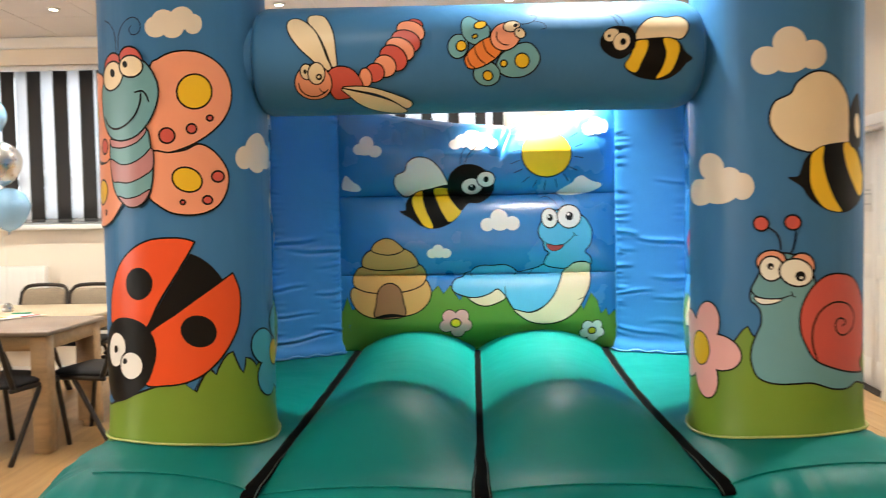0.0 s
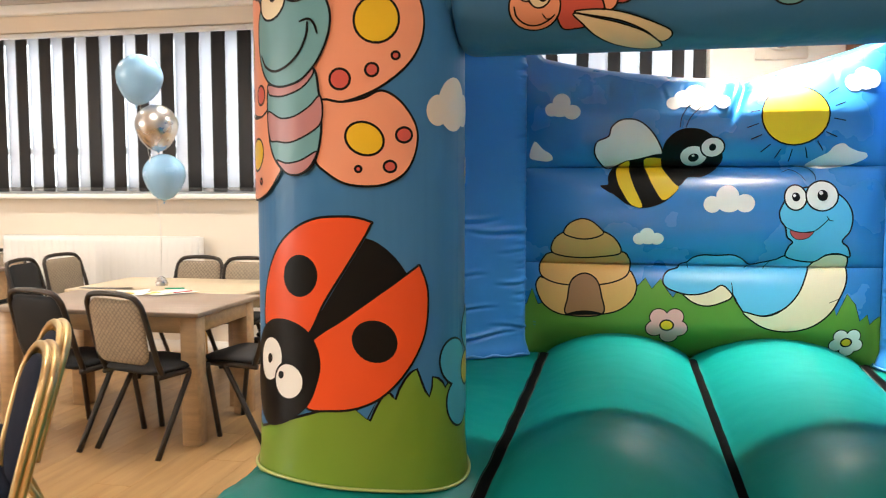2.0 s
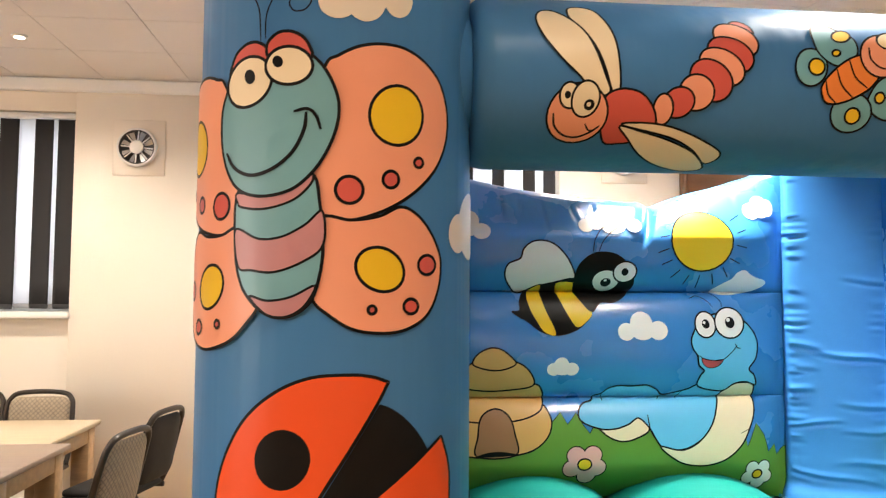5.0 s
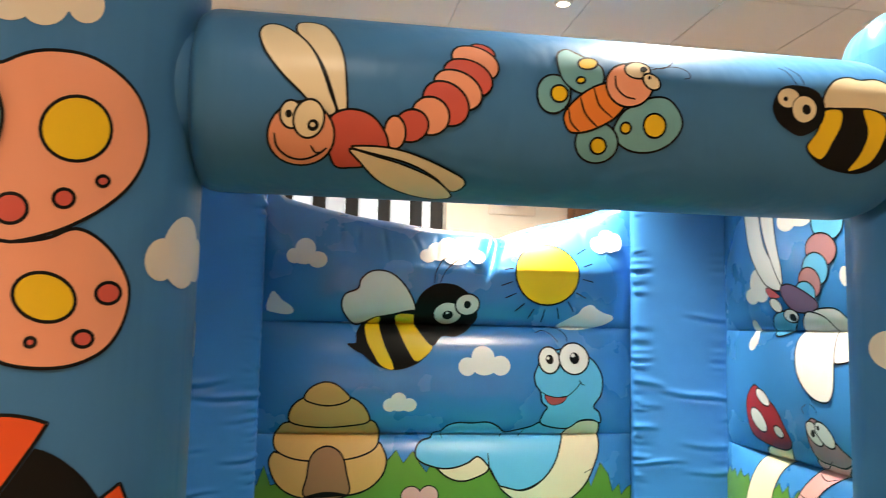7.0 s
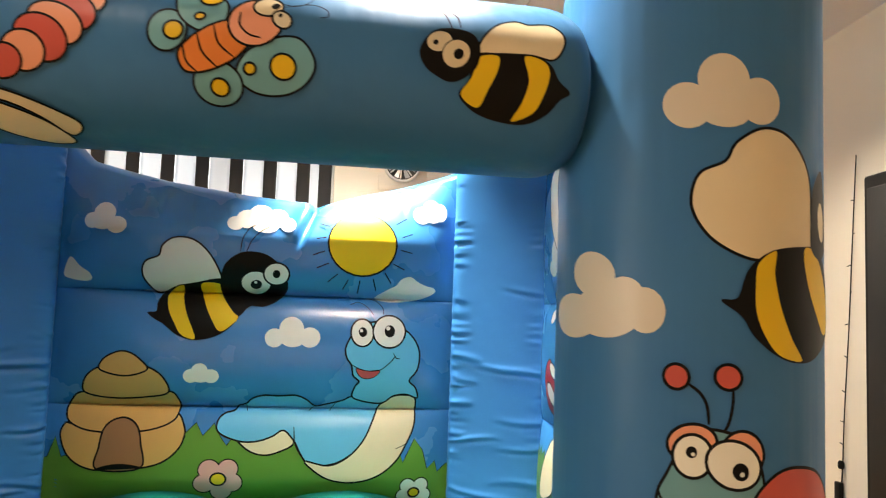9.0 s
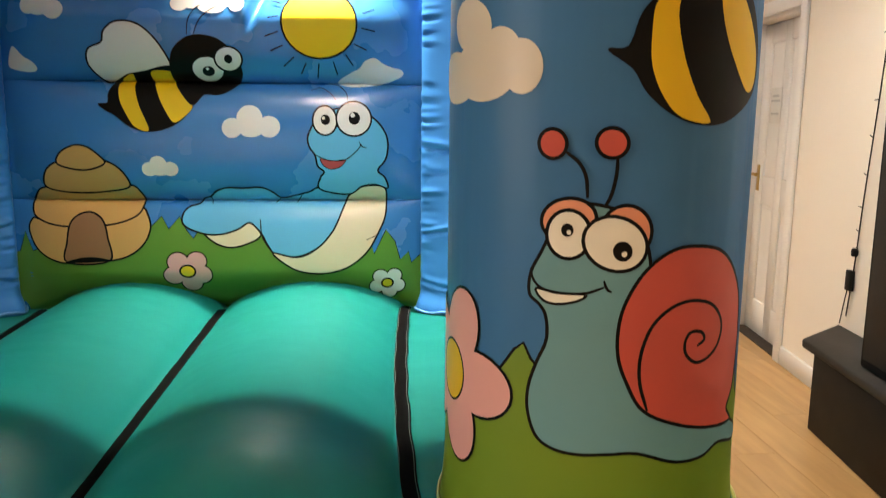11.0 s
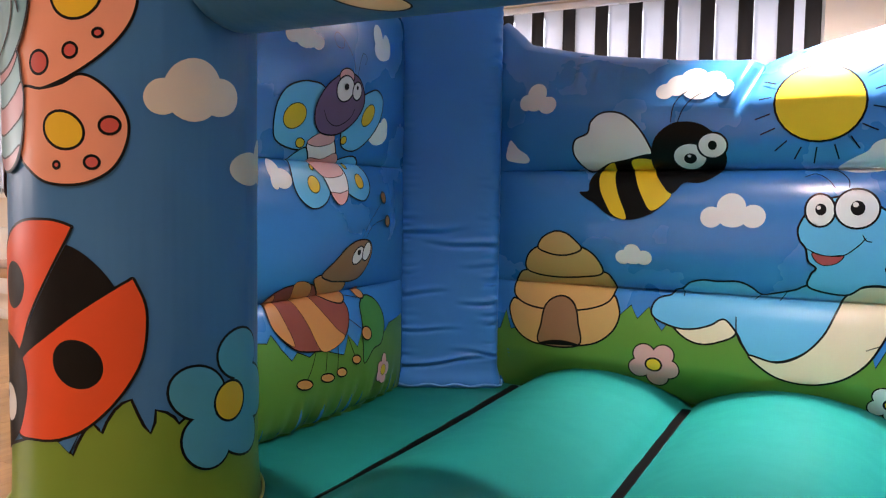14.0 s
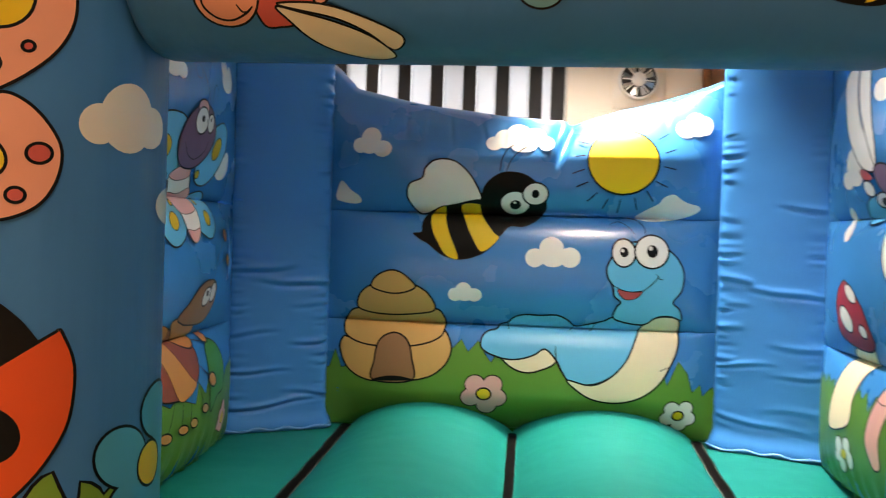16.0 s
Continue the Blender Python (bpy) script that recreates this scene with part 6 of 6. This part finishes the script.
pr.fill(MAROON, ((3.672, 1), (3.685, 1.063), (3.743, 1.095), (3.818, 1.104), (3.915, 1.094), (4.001, 1.051), (4.091, 1.021), (4.1, .967), (4.059, .898), (3.972, .863), (3.888, .866), (3.778, .886), (3.702, .939)), .007)
pr.fill(OCHRE, ((3.682, .965), (3.677, 1.036), (3.719, 1.077), (3.739, .991), (3.765, .901)), .003)
pr.fill(OCHRE, ((3.803, 1.103), (3.898, 1.097), (3.933, 1.017), (4.004, .933), (4.052, .893), (3.979, .862), (3.904, .866), (3.853, .957)), .003)
pr.fill(OCHRE, ((3.907, 1.114), (3.998, 1.127), (4.107, 1.094), (4.116, 1.04), (4.073, 1.012), (3.984, 1.042)), .007)
pr.fill(BROWN, ((3.947, 1.127), (4.014, 1.174), (4.085, 1.222), (4.159, 1.244), (4.237, 1.237), (4.259, 1.192), (4.221, 1.117), (4.164, 1.089), (4.052, 1.094), (3.999, 1.103)), .007)
pr.oval(WHITE, 4.161, 1.186, .033, -.008, -.021, -.033, .007)
pr.oval(WHITE, 4.219, 1.198, .027, -.004, -.01, -.036, .007)
pr.oval(INK, 4.164, 1.197, .012, -.001, 0, -.011, 0)
pr.oval(OCHRE, 3.812, .763, .044, -.009, 0, -.018, .007)
pr.oval(OCHRE, 3.941, .762, .041, -.008, 0, -.016, .007)
pr.oval(OCHRE, 4.027, .766, .032, -.006, .001, -.017, .007)
pr.oval(OCHRE, 4.121, .797, .03, -.005, .001, -.017, .007)
pr.oval(OCHRE, 4.198, .885, .035, -.005, .001, -.026, .007)
pr.oval(OCHRE, 4.212, 1.037, .028, -.003, .001, -.022, .007)
pr.oval(OCHRE, 4.355, 1.405, .021, 0, .001, -.023, .007)
pr.oval(OCHRE, 4.38, 1.311, .022, 0, .001, -.023, .007)
pr.line(((4.17, 1.244), (4.234, 1.314), (4.346, 1.396)), .003)
pr.line(((4.197, 1.243), (4.255, 1.298), (4.371, 1.323)), .003)
pr.done()
pr = Print("flower_print", "left", "small pink printed flower")
pr.oval(INK, 4.35, .749, .021, -.004, .001, -.032, .006)
pr.oval(INK, 4.382, .713, .026, -.005, .001, -.028, .006)
pr.oval(INK, 4.361, .677, .026, -.005, .001, -.023, .006)
pr.oval(INK, 4.327, .696, .021, -.004, .001, -.028, .006)
pr.oval(INK, 4.321, .729, .021, -.004, .001, -.023, .006)
pr.oval(PINK, 4.35, .749, .021, -.004, .001, -.032, 0)
pr.oval(PINK, 4.382, .713, .026, -.005, .001, -.028, 0)
pr.oval(PINK, 4.361, .677, .026, -.005, .001, -.023, 0)
pr.oval(PINK, 4.327, .696, .021, -.004, .001, -.028, 0)
pr.oval(PINK, 4.321, .729, .021, -.004, .001, -.023, 0)
pr.oval(YELLOW, 4.351, .712, .021, -.004, .001, -.023, .002)
pr.done()
pr = Print("grass_print", "right", "green printed grass")
zig = random.Random(5)
pr.fill(GREEN2, meadow(zig, .93, .07, .07, (3.3, 4.7)), .004, True)
pr.done()
pr = Print("cloud_print", "right", "white printed cloud")
pr.oval(WHITE, 4.036, 1.933, -.057, -.008, .002, -.037, 0)
pr.oval(WHITE, 3.956, 1.933, -.068, -.009, .001, -.028, 0)
pr.done()
pr = Print("cloud_print", "right", "white printed cloud")
pr.oval(WHITE, 4.237, 1.706, -.073, -.004, .002, -.066, 0)
pr.oval(WHITE, 4.308, 1.665, -.051, -.002, .001, -.031, 0)
pr.done()
pr = Print("cloud_print", "right", "white printed cloud")
pr.oval(WHITE, 4.334, 1.542, -.026, 0, .001, -.031, 0)
pr.oval(WHITE, 4.327, 1.486, -.034, .001, .001, -.036, 0)
pr.done()
pr = Print("cloud_print", "right", "white printed cloud")
pr.oval(WHITE, 3.73, 1.712, -.023, -.001, .002, -.033, 0)
pr.done()
pr = Print("dragonfly_print", "right", "white-winged printed dragonfly with blue tail")
pr.fill(WHITE, ((4.346, 2.032), (4.328, 1.938), (4.281, 1.82), (4.184, 1.703), (4.082, 1.683), (4.105, 1.762), (4.178, 1.854), (4.225, 1.981), (4.251, 2.063)), .007)
pr.fill(WHITE, ((4.219, 2.035), (4.195, 1.922), (4.141, 1.807), (4.082, 1.698), (4.072, 1.76), (4.097, 1.867), (4.123, 1.977), (4.151, 2.046)), .007)
pr.oval(CYAN, 3.8, 1.902, -.082, -.011, .003, -.065, .007)
pr.oval(MAUVE, 3.835, 1.81, -.081, -.008, .003, -.058, .007)
pr.oval(CYAN, 3.872, 1.745, -.07, -.005, .003, -.058, .007)
pr.oval(MAUVE, 3.912, 1.699, -.062, -.003, .002, -.055, .007)
pr.oval(CYAN, 3.943, 1.666, -.057, -.003, .002, -.04, .007)
pr.fill(PURPLE, ((4.089, 1.687), (4.034, 1.701), (3.949, 1.671), (3.886, 1.629), (3.919, 1.597), (4.021, 1.599), (4.073, 1.635)), .007)
pr.fill(WHITE, ((3.919, 1.601), (3.809, 1.608), (3.752, 1.569), (3.704, 1.497), (3.707, 1.443), (3.759, 1.423), (3.802, 1.43), (3.829, 1.495), (3.872, 1.571)), .007)
pr.fill(WHITE, ((3.92, 1.595), (3.97, 1.592), (4.017, 1.532), (4.02, 1.451), (3.979, 1.363), (3.9, 1.301), (3.824, 1.289), (3.792, 1.32), (3.789, 1.384), (3.814, 1.495), (3.857, 1.57)), .007)
pr.fill(CYAN, ((4.198, 1.542), (4.157, 1.591), (4.074, 1.604), (4.011, 1.588), (4.059, 1.542), (4.115, 1.515), (4.172, 1.51)), .007)
pr.fill(PINKRED, ((4.188, 1.686), (4.157, 1.691), (4.098, 1.657), (4.159, 1.655)), .003)
pr.oval(WHITE, 4.137, 1.626, -.031, .007, -.021, -.027, .007)
pr.oval(WHITE, 4.057, 1.585, -.038, .012, -.021, -.022, .007)
pr.oval(INK, 4.047, 1.579, -.021, 0, .001, -.014, 0)
pr.done()
pr = Print("mushroom_print", "right", "red printed mushroom with white spots")
pr.fill(CREAM, ((4.268, 1.056), (4.188, 1.099), (4.07, 1.102), (4.124, 1.017), (4.15, .931), (4.161, .838), (4.34, .797), (4.322, .94)), .007)
pr.fill(RED3, ((4.339, 1.264), (4.279, 1.317), (4.219, 1.295), (4.126, 1.241), (4.075, 1.166), (4.059, 1.118), (4.114, 1.09), (4.227, 1.094), (4.328, 1.123), (4.35, 1.197)), .007)
pr.oval(WHITE, 4.26, 1.185, -.041, .015, -.039, -.042, .007)
pr.oval(WHITE, 4.213, 1.275, -.026, .012, -.042, -.029, .007)
pr.oval(WHITE, 4.126, 1.155, -.024, .009, -.018, -.02, .007)
pr.done()
pr = Print("worm_print", "right", "pink printed worm")
pr.fill(PINK, ((3.922, 1.099), (3.944, 1.039), (3.986, .973), (4.016, .9), (4.027, .82), (3.973, .748), (3.925, .762), (3.937, .842), (3.911, .923), (3.867, .997), (3.74, 1.101), (3.832, 1.113)), .007)
pr.fill(MAUVE2, ((3.949, 1.153), (3.943, 1.201), (3.904, 1.229), (3.843, 1.198), (3.786, 1.147), (3.737, 1.11), (3.789, 1.078), (3.855, 1.078), (3.926, 1.089)), .007)
pr.line(((3.94, 1.058), (3.895, 1.06), (3.848, 1.092)), .004)
pr.line(((3.928, 1.036), (3.882, 1.022), (3.826, 1.036)), .004)
pr.line(((3.997, .958), (3.948, .949), (3.884, .966)), .004)
pr.oval(WHITE, 3.906, 1.177, -.033, .012, -.027, -.039, .007)
pr.oval(WHITE, 3.85, 1.179, -.033, .014, -.035, -.04, .007)
pr.oval(INK, 3.912, 1.176, -.013, .002, .001, -.013, 0)
pr.oval(INK, 3.88, 1.199, -.009, .001, 0, -.008, 0)
pr.line(((3.952, 1.239), (3.957, 1.258), (3.934, 1.275)), .004)
pr.line(((3.914, 1.277), (3.886, 1.265), (3.875, 1.243)), .004)
pr.done()
pr = Print("flower_print", "right", "white printed daisy")
pr.oval(INK, 4.234, .754, -.029, .007, -.002, -.03, .008)
pr.oval(INK, 4.167, .767, -.028, .007, -.002, -.028, .008)
pr.oval(INK, 4.145, .724, -.027, .007, -.002, -.029, .008)
pr.oval(INK, 4.214, .694, -.024, .007, -.002, -.026, .008)
pr.oval(INK, 4.246, .716, -.024, .006, -.001, -.019, .008)
pr.oval(WHITE, 4.234, .754, -.029, .007, -.002, -.03, 0)
pr.oval(WHITE, 4.167, .767, -.028, .007, -.002, -.028, 0)
pr.oval(WHITE, 4.145, .724, -.027, .007, -.002, -.029, 0)
pr.oval(WHITE, 4.214, .694, -.024, .007, -.002, -.026, 0)
pr.oval(WHITE, 4.246, .716, -.024, .006, -.001, -.019, 0)
pr.oval(YELLOW, 4.193, .734, -.024, .006, -.001, -.017, .003)
pr.done()

# ---- furniture ----
def table(m, label, top=OAK_TOP, length=1.30, width=0.78):
    t = thing("table", label, "table", m, "tables pushed together")
    part("tabletop", boxes((-length / 2, length / 2, -width / 2, width / 2, 0.722, 0.75), bevel=0.004), top, t)
    part("apron", boxes((-length / 2 + 0.05, length / 2 - 0.05, -width / 2 + 0.03, -width / 2 + 0.05, 0.63, 0.722), (-length / 2 + 0.05, length / 2 - 0.05, width / 2 - 0.05, width / 2 - 0.03, 0.63, 0.722),
                        (-length / 2 + 0.03, -length / 2 + 0.05, -width / 2 + 0.05, width / 2 - 0.05, 0.63, 0.722), (length / 2 - 0.05, length / 2 - 0.03, -width / 2 + 0.05, width / 2 - 0.05, 0.63, 0.722), bevel=0.002), OAK, t)
    for sx in (-1, 1):
        for sy in (-1, 1):
            x, y = sx * (length / 2 - 0.075), sy * (width / 2 - 0.075)
            part("leg", boxes((x - 0.05, x + 0.05, y - 0.05, y + 0.05, 0, 0.722), bevel=0.004), OAK, t)
    return t


table(pose(-3.155, 5.145, 0), "light oak laminate table with square legs")
table(pose(-3.265, 5.935, 0), "oak table with a pale birch top behind another one", BIRCH_TOP)
table(pose(-6.06, 6.45, 0), "light oak laminate table under the window")


def rounded_pad(w, h, t, r=0.05, puff=0.012):
    """A cushion lying in x and z, with rounded corners and swollen faces."""
    out = []
    for cx, cz, a0 in ((w / 2 - r, h / 2 - r, 0), (-w / 2 + r, h / 2 - r, 90), (-w / 2 + r, -h / 2 + r, 180), (w / 2 - r, -h / 2 + r, 270)):
        for k in range(6):
            a = radians(a0 + 90 * k / 5)
            out.append((cx + r * math.cos(a), cz + r * math.sin(a)))
    bm = bmesh.new()
    levels = [(0.0, t / 2 + puff), (0.5, t / 2 + puff * 0.8), (0.85, t / 2), (0.97, t / 4), (1.0, 0), (0.97, -t / 4), (0.85, -t / 2), (0.5, -t / 2 - puff * 0.8), (0.0, -t / 2 - puff)]
    rings = []
    for s, y in levels:
        rings.append([bm.verts.new((0, y, 0))] if s == 0 else [bm.verts.new((x * s, y, z * s)) for x, z in out])
    n = len(out)
    for a, b in zip(rings, rings[1:]):
        for k in range(n):
            q = [a[k % len(a)], a[(k + 1) % len(a)], b[(k + 1) % len(b)], b[k % len(b)]]
            q = [v for i, v in enumerate(q) if v not in q[:i]]
            bm.faces.new(q)
    return bm


def chair(m, label, frame_mat, seat_mat, back_mat, group, gold=False):
    """A stacking chair that faces its own +y; origin on the floor under the seat."""
    c = thing("stacking_chair", label, "chair", m, group)
    w = 0.205
    bm = rounded_pad(0.42, 0.40, 0.045, 0.06, 0.012)
    bmesh.ops.transform(bm, matrix=pose(0, 0.0, 0.455, 90, 0, 0), verts=bm.verts)
    part("seat", bm, seat_mat, c)
    bm = rounded_pad(0.385, 0.36, 0.03, 0.07, 0.008)
    bmesh.ops.transform(bm, matrix=pose(0, -0.262, 0.675, 10, 0, 0), verts=bm.verts)
    bk = part("backrest", bm, [seat_mat, back_mat], c)
    for p in bk.data.polygons:
        if abs(p.normal.y) > 0.35:
            p.material_index = 1
    r = 0.0155
    part("back_frame", tube(arc_path([(-w, -0.17, 0.44), (-w - 0.005, -0.215, 0.55), (-w * 0.98, -0.278, 0.775), (-w * 0.91, -0.297, 0.836), (-w * 0.68, -0.308, 0.872), (0, -0.312, 0.882), (w * 0.68, -0.308, 0.872), (w * 0.91, -0.297, 0.836), (w * 0.98, -0.278, 0.775), (w + 0.005, -0.215, 0.55), (w, -0.17, 0.44)], 5), r, 10), frame_mat, c)
    for sx in (-1, 1):
        part("leg", tube(arc_path([(sx * w, 0.165, 0.435), (sx * (w + 0.004), 0.178, 0.36), (sx * (w + 0.02), 0.235, 0.0)], 4), r, 8), frame_mat, c)
        part("leg", tube(arc_path([(sx * w, 0.04, 0.435), (sx * (w + 0.004), -0.01, 0.36), (sx * (w + 0.02), -0.235, 0.0)], 4), r, 8), frame_mat, c)
        part("seat_rail", tube([(sx * w, -0.19, 0.43), (sx * w, 0.18, 0.43)], r, 8), frame_mat, c)
    return c


DARK = "dark steel stacking chair with black padded seat and pale patterned back"
G1 = "chairs round the tables"
BLACKB = "dark steel stacking chair with black padded seat and back"
for x, y, a, pale in ((-2.785, 4.81, -15, 1), (-3.29, 4.85, -13, 0), (-2.385, 5.15, 79, 1), (-2.39, 5.86, 78, 0), (-3.09, 6.36, 181, 1), (-3.535, 6.38, 178, 1), (-4.45, 6.20, -82, 0), (-4.50, 6.66, -96, 1), (-4.36, 5.42, -72, 0), (-5.62, 6.74, 175, 1)):
    chair(pose(x, y, 0, 0, 0, a), DARK if pale else BLACKB, BLACK_STEEL, BLACK_VINYL, GREY_FABRIC if pale else BLACK_VINYL, G1)
G2 = "gold framed chairs in a row"


def banquet_chair(m, label):
    """A stacking banquet chair with an arched double frame; faces its own +y."""
    c = thing("banquet_chair", label, "chair", m, G2)
    bm = rounded_pad(0.43, 0.42, 0.07, 0.09, 0.018)
    bmesh.ops.transform(bm, matrix=pose(0, 0.02, 0.455, 90, 0, 0), verts=bm.verts)
    part("seat", bm, NAVY, c)
    bm = rounded_pad(0.375, 0.43, 0.05, 0.15, 0.012)
    bmesh.ops.transform(bm, matrix=pose(0, -0.245, 0.66, 14, 0, 0), verts=bm.verts)
    part("backrest", bm, NAVY, c)
    w = 0.205
    for k, off in enumerate((0.0, -0.024)):
        arch = [(-w, -0.165 + off, 0.43), (-w, -0.19 + off, 0.52), (-w, -0.25 + off, 0.74), (-w * 0.88, -0.28 + off, 0.83), (-w * 0.5, -0.30 + off, 0.885), (0, -0.306 + off, 0.90)]
        part("back_frame", tube(arc_path(arch + [(-x, y, z) for x, y, z in arch[-2::-1]], 5), 0.0145, 10), GOLD, c)
    for sx in (-1, 1):
        part("leg", tube(arc_path([(sx * w, -0.165, 0.44), (sx * w, -0.10, 0.39), (sx * w, 0.10, 0.395), (sx * w, 0.19, 0.33), (sx * (w + 0.015), 0.225, 0.0)], 5), 0.0125, 8), GOLD, c)
        part("leg", tube(arc_path([(sx * w, -0.05, 0.40), (sx * w, -0.16, 0.35), (sx * (w + 0.015), -0.31, 0.0)], 5), 0.0125, 8), GOLD, c)
    return c


for x, y in ((-2.40, 2.93), (-2.655, 3.33)):
    banquet_chair(pose(x, y, 0, 0, 0, 136), "gold framed banquet chair with navy padded seat and back")

# ---- balloons and things on the tables ----
def balloon_material(name, base, metal, rough):
    m = shader(name, base, rough, metal, 0.04, 3, 60, 0.02, 0.0005, coat=0.3)
    return m


BALLOON_BLUE = balloon_material("pale blue latex", (0.30, 0.55, 0.80), 0.0, 0.25)
BALLOON_CHROME = balloon_material("silver chrome latex", (0.66, 0.65, 0.64), 1.0, 0.26)


def balloon_mesh(size):
    prof = [(0.004, -0.70), (0.020, -0.68), (0.012, -0.65), (0.03, -0.62)]
    prof += [(0.5 * math.sin(a) * (1 - 0.16 * max(0, math.cos(a))), -0.5 * math.cos(a) * (1.22 if math.cos(a) > 0 else 1.0)) for a in spread(0.10, math.pi - 0.02, 26)]
    return lathe([(r * size, z * size) for r, z in prof], 36)


bunch = thing("balloon_bunch", "two pale blue balloons and a silver one tied to a weight", "balloons", pose(-3.38, 5.86, 0.75))
for (x, y, z, s, tilt), mat, lab in (((-0.14, 0.02, 1.45, 0.315, 8), BALLOON_BLUE, "pale blue balloon"), ((0.005, -0.02, 1.11, 0.29, -3), BALLOON_CHROME, "shiny silver balloon"), ((0.025, 0.03, 0.775, 0.29, 2), BALLOON_BLUE, "pale blue balloon")):
    bm = balloon_mesh(s)
    bmesh.ops.transform(bm, matrix=pose(x, y, z, 0, tilt, 0), verts=bm.verts)
    b = part("balloon", bm, mat, bunch, lab)
    part("ribbon", tube(arc_path([(x, y, z - 0.6 * s), (x * 0.5 - 0.02, y - 0.06, z - 0.9 * s), (0.0, 0.0, 0.45), (0.0, 0.0, 0.05)], 8), 0.0016, 5), WHITE_PLASTIC, b)
part("weight", lathe([(0.04, 0.0), (0.045, 0.01), (0.03, 0.05), (0.012, 0.065)], 14), BALLOON_CHROME, bunch, "small foil weight")


def flat_sheet(name, w, h, m, mat, label, curl=0.004):
    t = thing(name, label, "paper", m)
    bm = sheet(lambda u, v: Vector((u * w / 2, v * h / 2, 0.002 + curl * (u * u + 0.6 * v * v * u))), spread(-1, 1, 8), spread(-1, 1, 8))
    ob = part("sheet", bm, mat, t)
    md = ob.modifiers.new("thickness", "SOLIDIFY")
    md.thickness = 0.0008
    return t


PAPER_W = shader("white paper", (0.72, 0.71, 0.68), 0.7, 0, 0.05, 6, 200, 0.1, 0.0005)
PAPER_Y = shader("yellow card", (0.75, 0.42, 0.03), 0.6, 0, 0.05, 6, 200, 0.1, 0.0005)
PAPER_B = shader("dark printed card", (0.06, 0.06, 0.07), 0.5, 0, 0.3, 20, 200, 0.1, 0.0005)
flat_sheet("paper_sheet", 0.21, 0.297, pose(-3.35, 5.44, 0.75, 0, 0, 25), PAPER_W, "white sheet of paper on the table")
flat_sheet("paper_sheet", 0.21, 0.297, pose(-3.10, 5.50, 0.751, 0, 0, -35), PAPER_W, "white sheet of paper beside the balloons")
flat_sheet("card", 0.20, 0.10, pose(-3.28, 5.42, 0.75, 0, 0, 12), PAPER_Y, "yellow card on the table")
flat_sheet("card", 0.12, 0.08, pose(-3.13, 5.46, 0.75, 0, 0, -20), PAPER_Y, "small yellow card on the table")
flat_sheet("card", 0.36, 0.06, pose(-3.66, 5.63, 0.75, 0, 0, 3), PAPER_B, "long dark card on the table")


def felt_pen(m, base, label):
    t = thing("felt_pen", label, "pen", m, "felt pens on the table")
    mat = shader("pen plastic", base, 0.35, 0, 0.03, 5, 100, 0.02, 0.0004)
    part("barrel", tube([(-0.06, 0, 0.006), (0.03, 0, 0.006)], 0.0055, 10), mat, t)
    part("cap", tube([(0.031, 0, 0.006), (0.07, 0, 0.006)], 0.0062, 10), mat, t)
    return t


felt_pen(pose(-3.17, 5.66, 0.754, 0, 0, 10), (0.02, 0.32, 0.16), "green felt pen lying on the table")
felt_pen(pose(-3.03, 5.52, 0.75, 0, 0, 60), (0.45, 0.05, 0.04), "red felt pen lying on the table")
felt_pen(pose(-3.42, 5.40, 0.75, 0, 0, -30), (0.04, 0.12, 0.5), "blue felt pen lying on the table")

cord = thing("power_cord", "thin grey power cord on the floor by the skirting", "cable")
part("cord", tube(arc_path([(-1.5, 7.03, 0.006), (-1.9, 6.85, 0.006), (-2.05, 6.55, 0.006), (-2.2, 6.45, 0.006), (-2.35, 6.62, 0.006), (-2.6, 6.9, 0.006), (-2.9, 7.05, 0.006)], 8), 0.004, 6), DARK_GREY, cord)

# ---- floor boards ----
plank_w, plank_l = 0.192, 1.285
bm = boxes((0.0008, plank_w - 0.0008, 0.0008, plank_l - 0.0008, -0.006, 0.0), bevel=0)
pm = bpy.data.meshes.new("plank")
bm.to_mesh(pm)
bm.free()
pm.materials.append(FLOOR)
rest = []
col, x = 0, LEFT_X
while x < 3.9:
    y = REAR_Y - (0.43 * col) % plank_l
    while y < WALL_Y:
        near = (-6.0 < x < -1.3 and 2.4 < y + plank_l / 2 < 7.1) or (1.3 < x < 3.4 and 3.0 < y + plank_l / 2 < 7.1)
        if near:
            ob = new("plank", pm)
            ob.location = (x, y, 0.0)
            ob.parent = floor
        else:
            rest.append((x, y))
        y += plank_l
    x += plank_w
    col += 1
bm = bmesh.new()
for px, py in rest:
    bmesh.ops.create_cube(bm, size=1, matrix=Matrix.Translation((px + plank_w / 2, py + plank_l / 2, -0.003)) @ Matrix.Diagonal((plank_w - 0.0016, plank_l - 0.0016, 0.006, 1)))
far = part("far_planks", bm, FLOOR, floor, smooth=False)
tagged(far, kind="stuff")
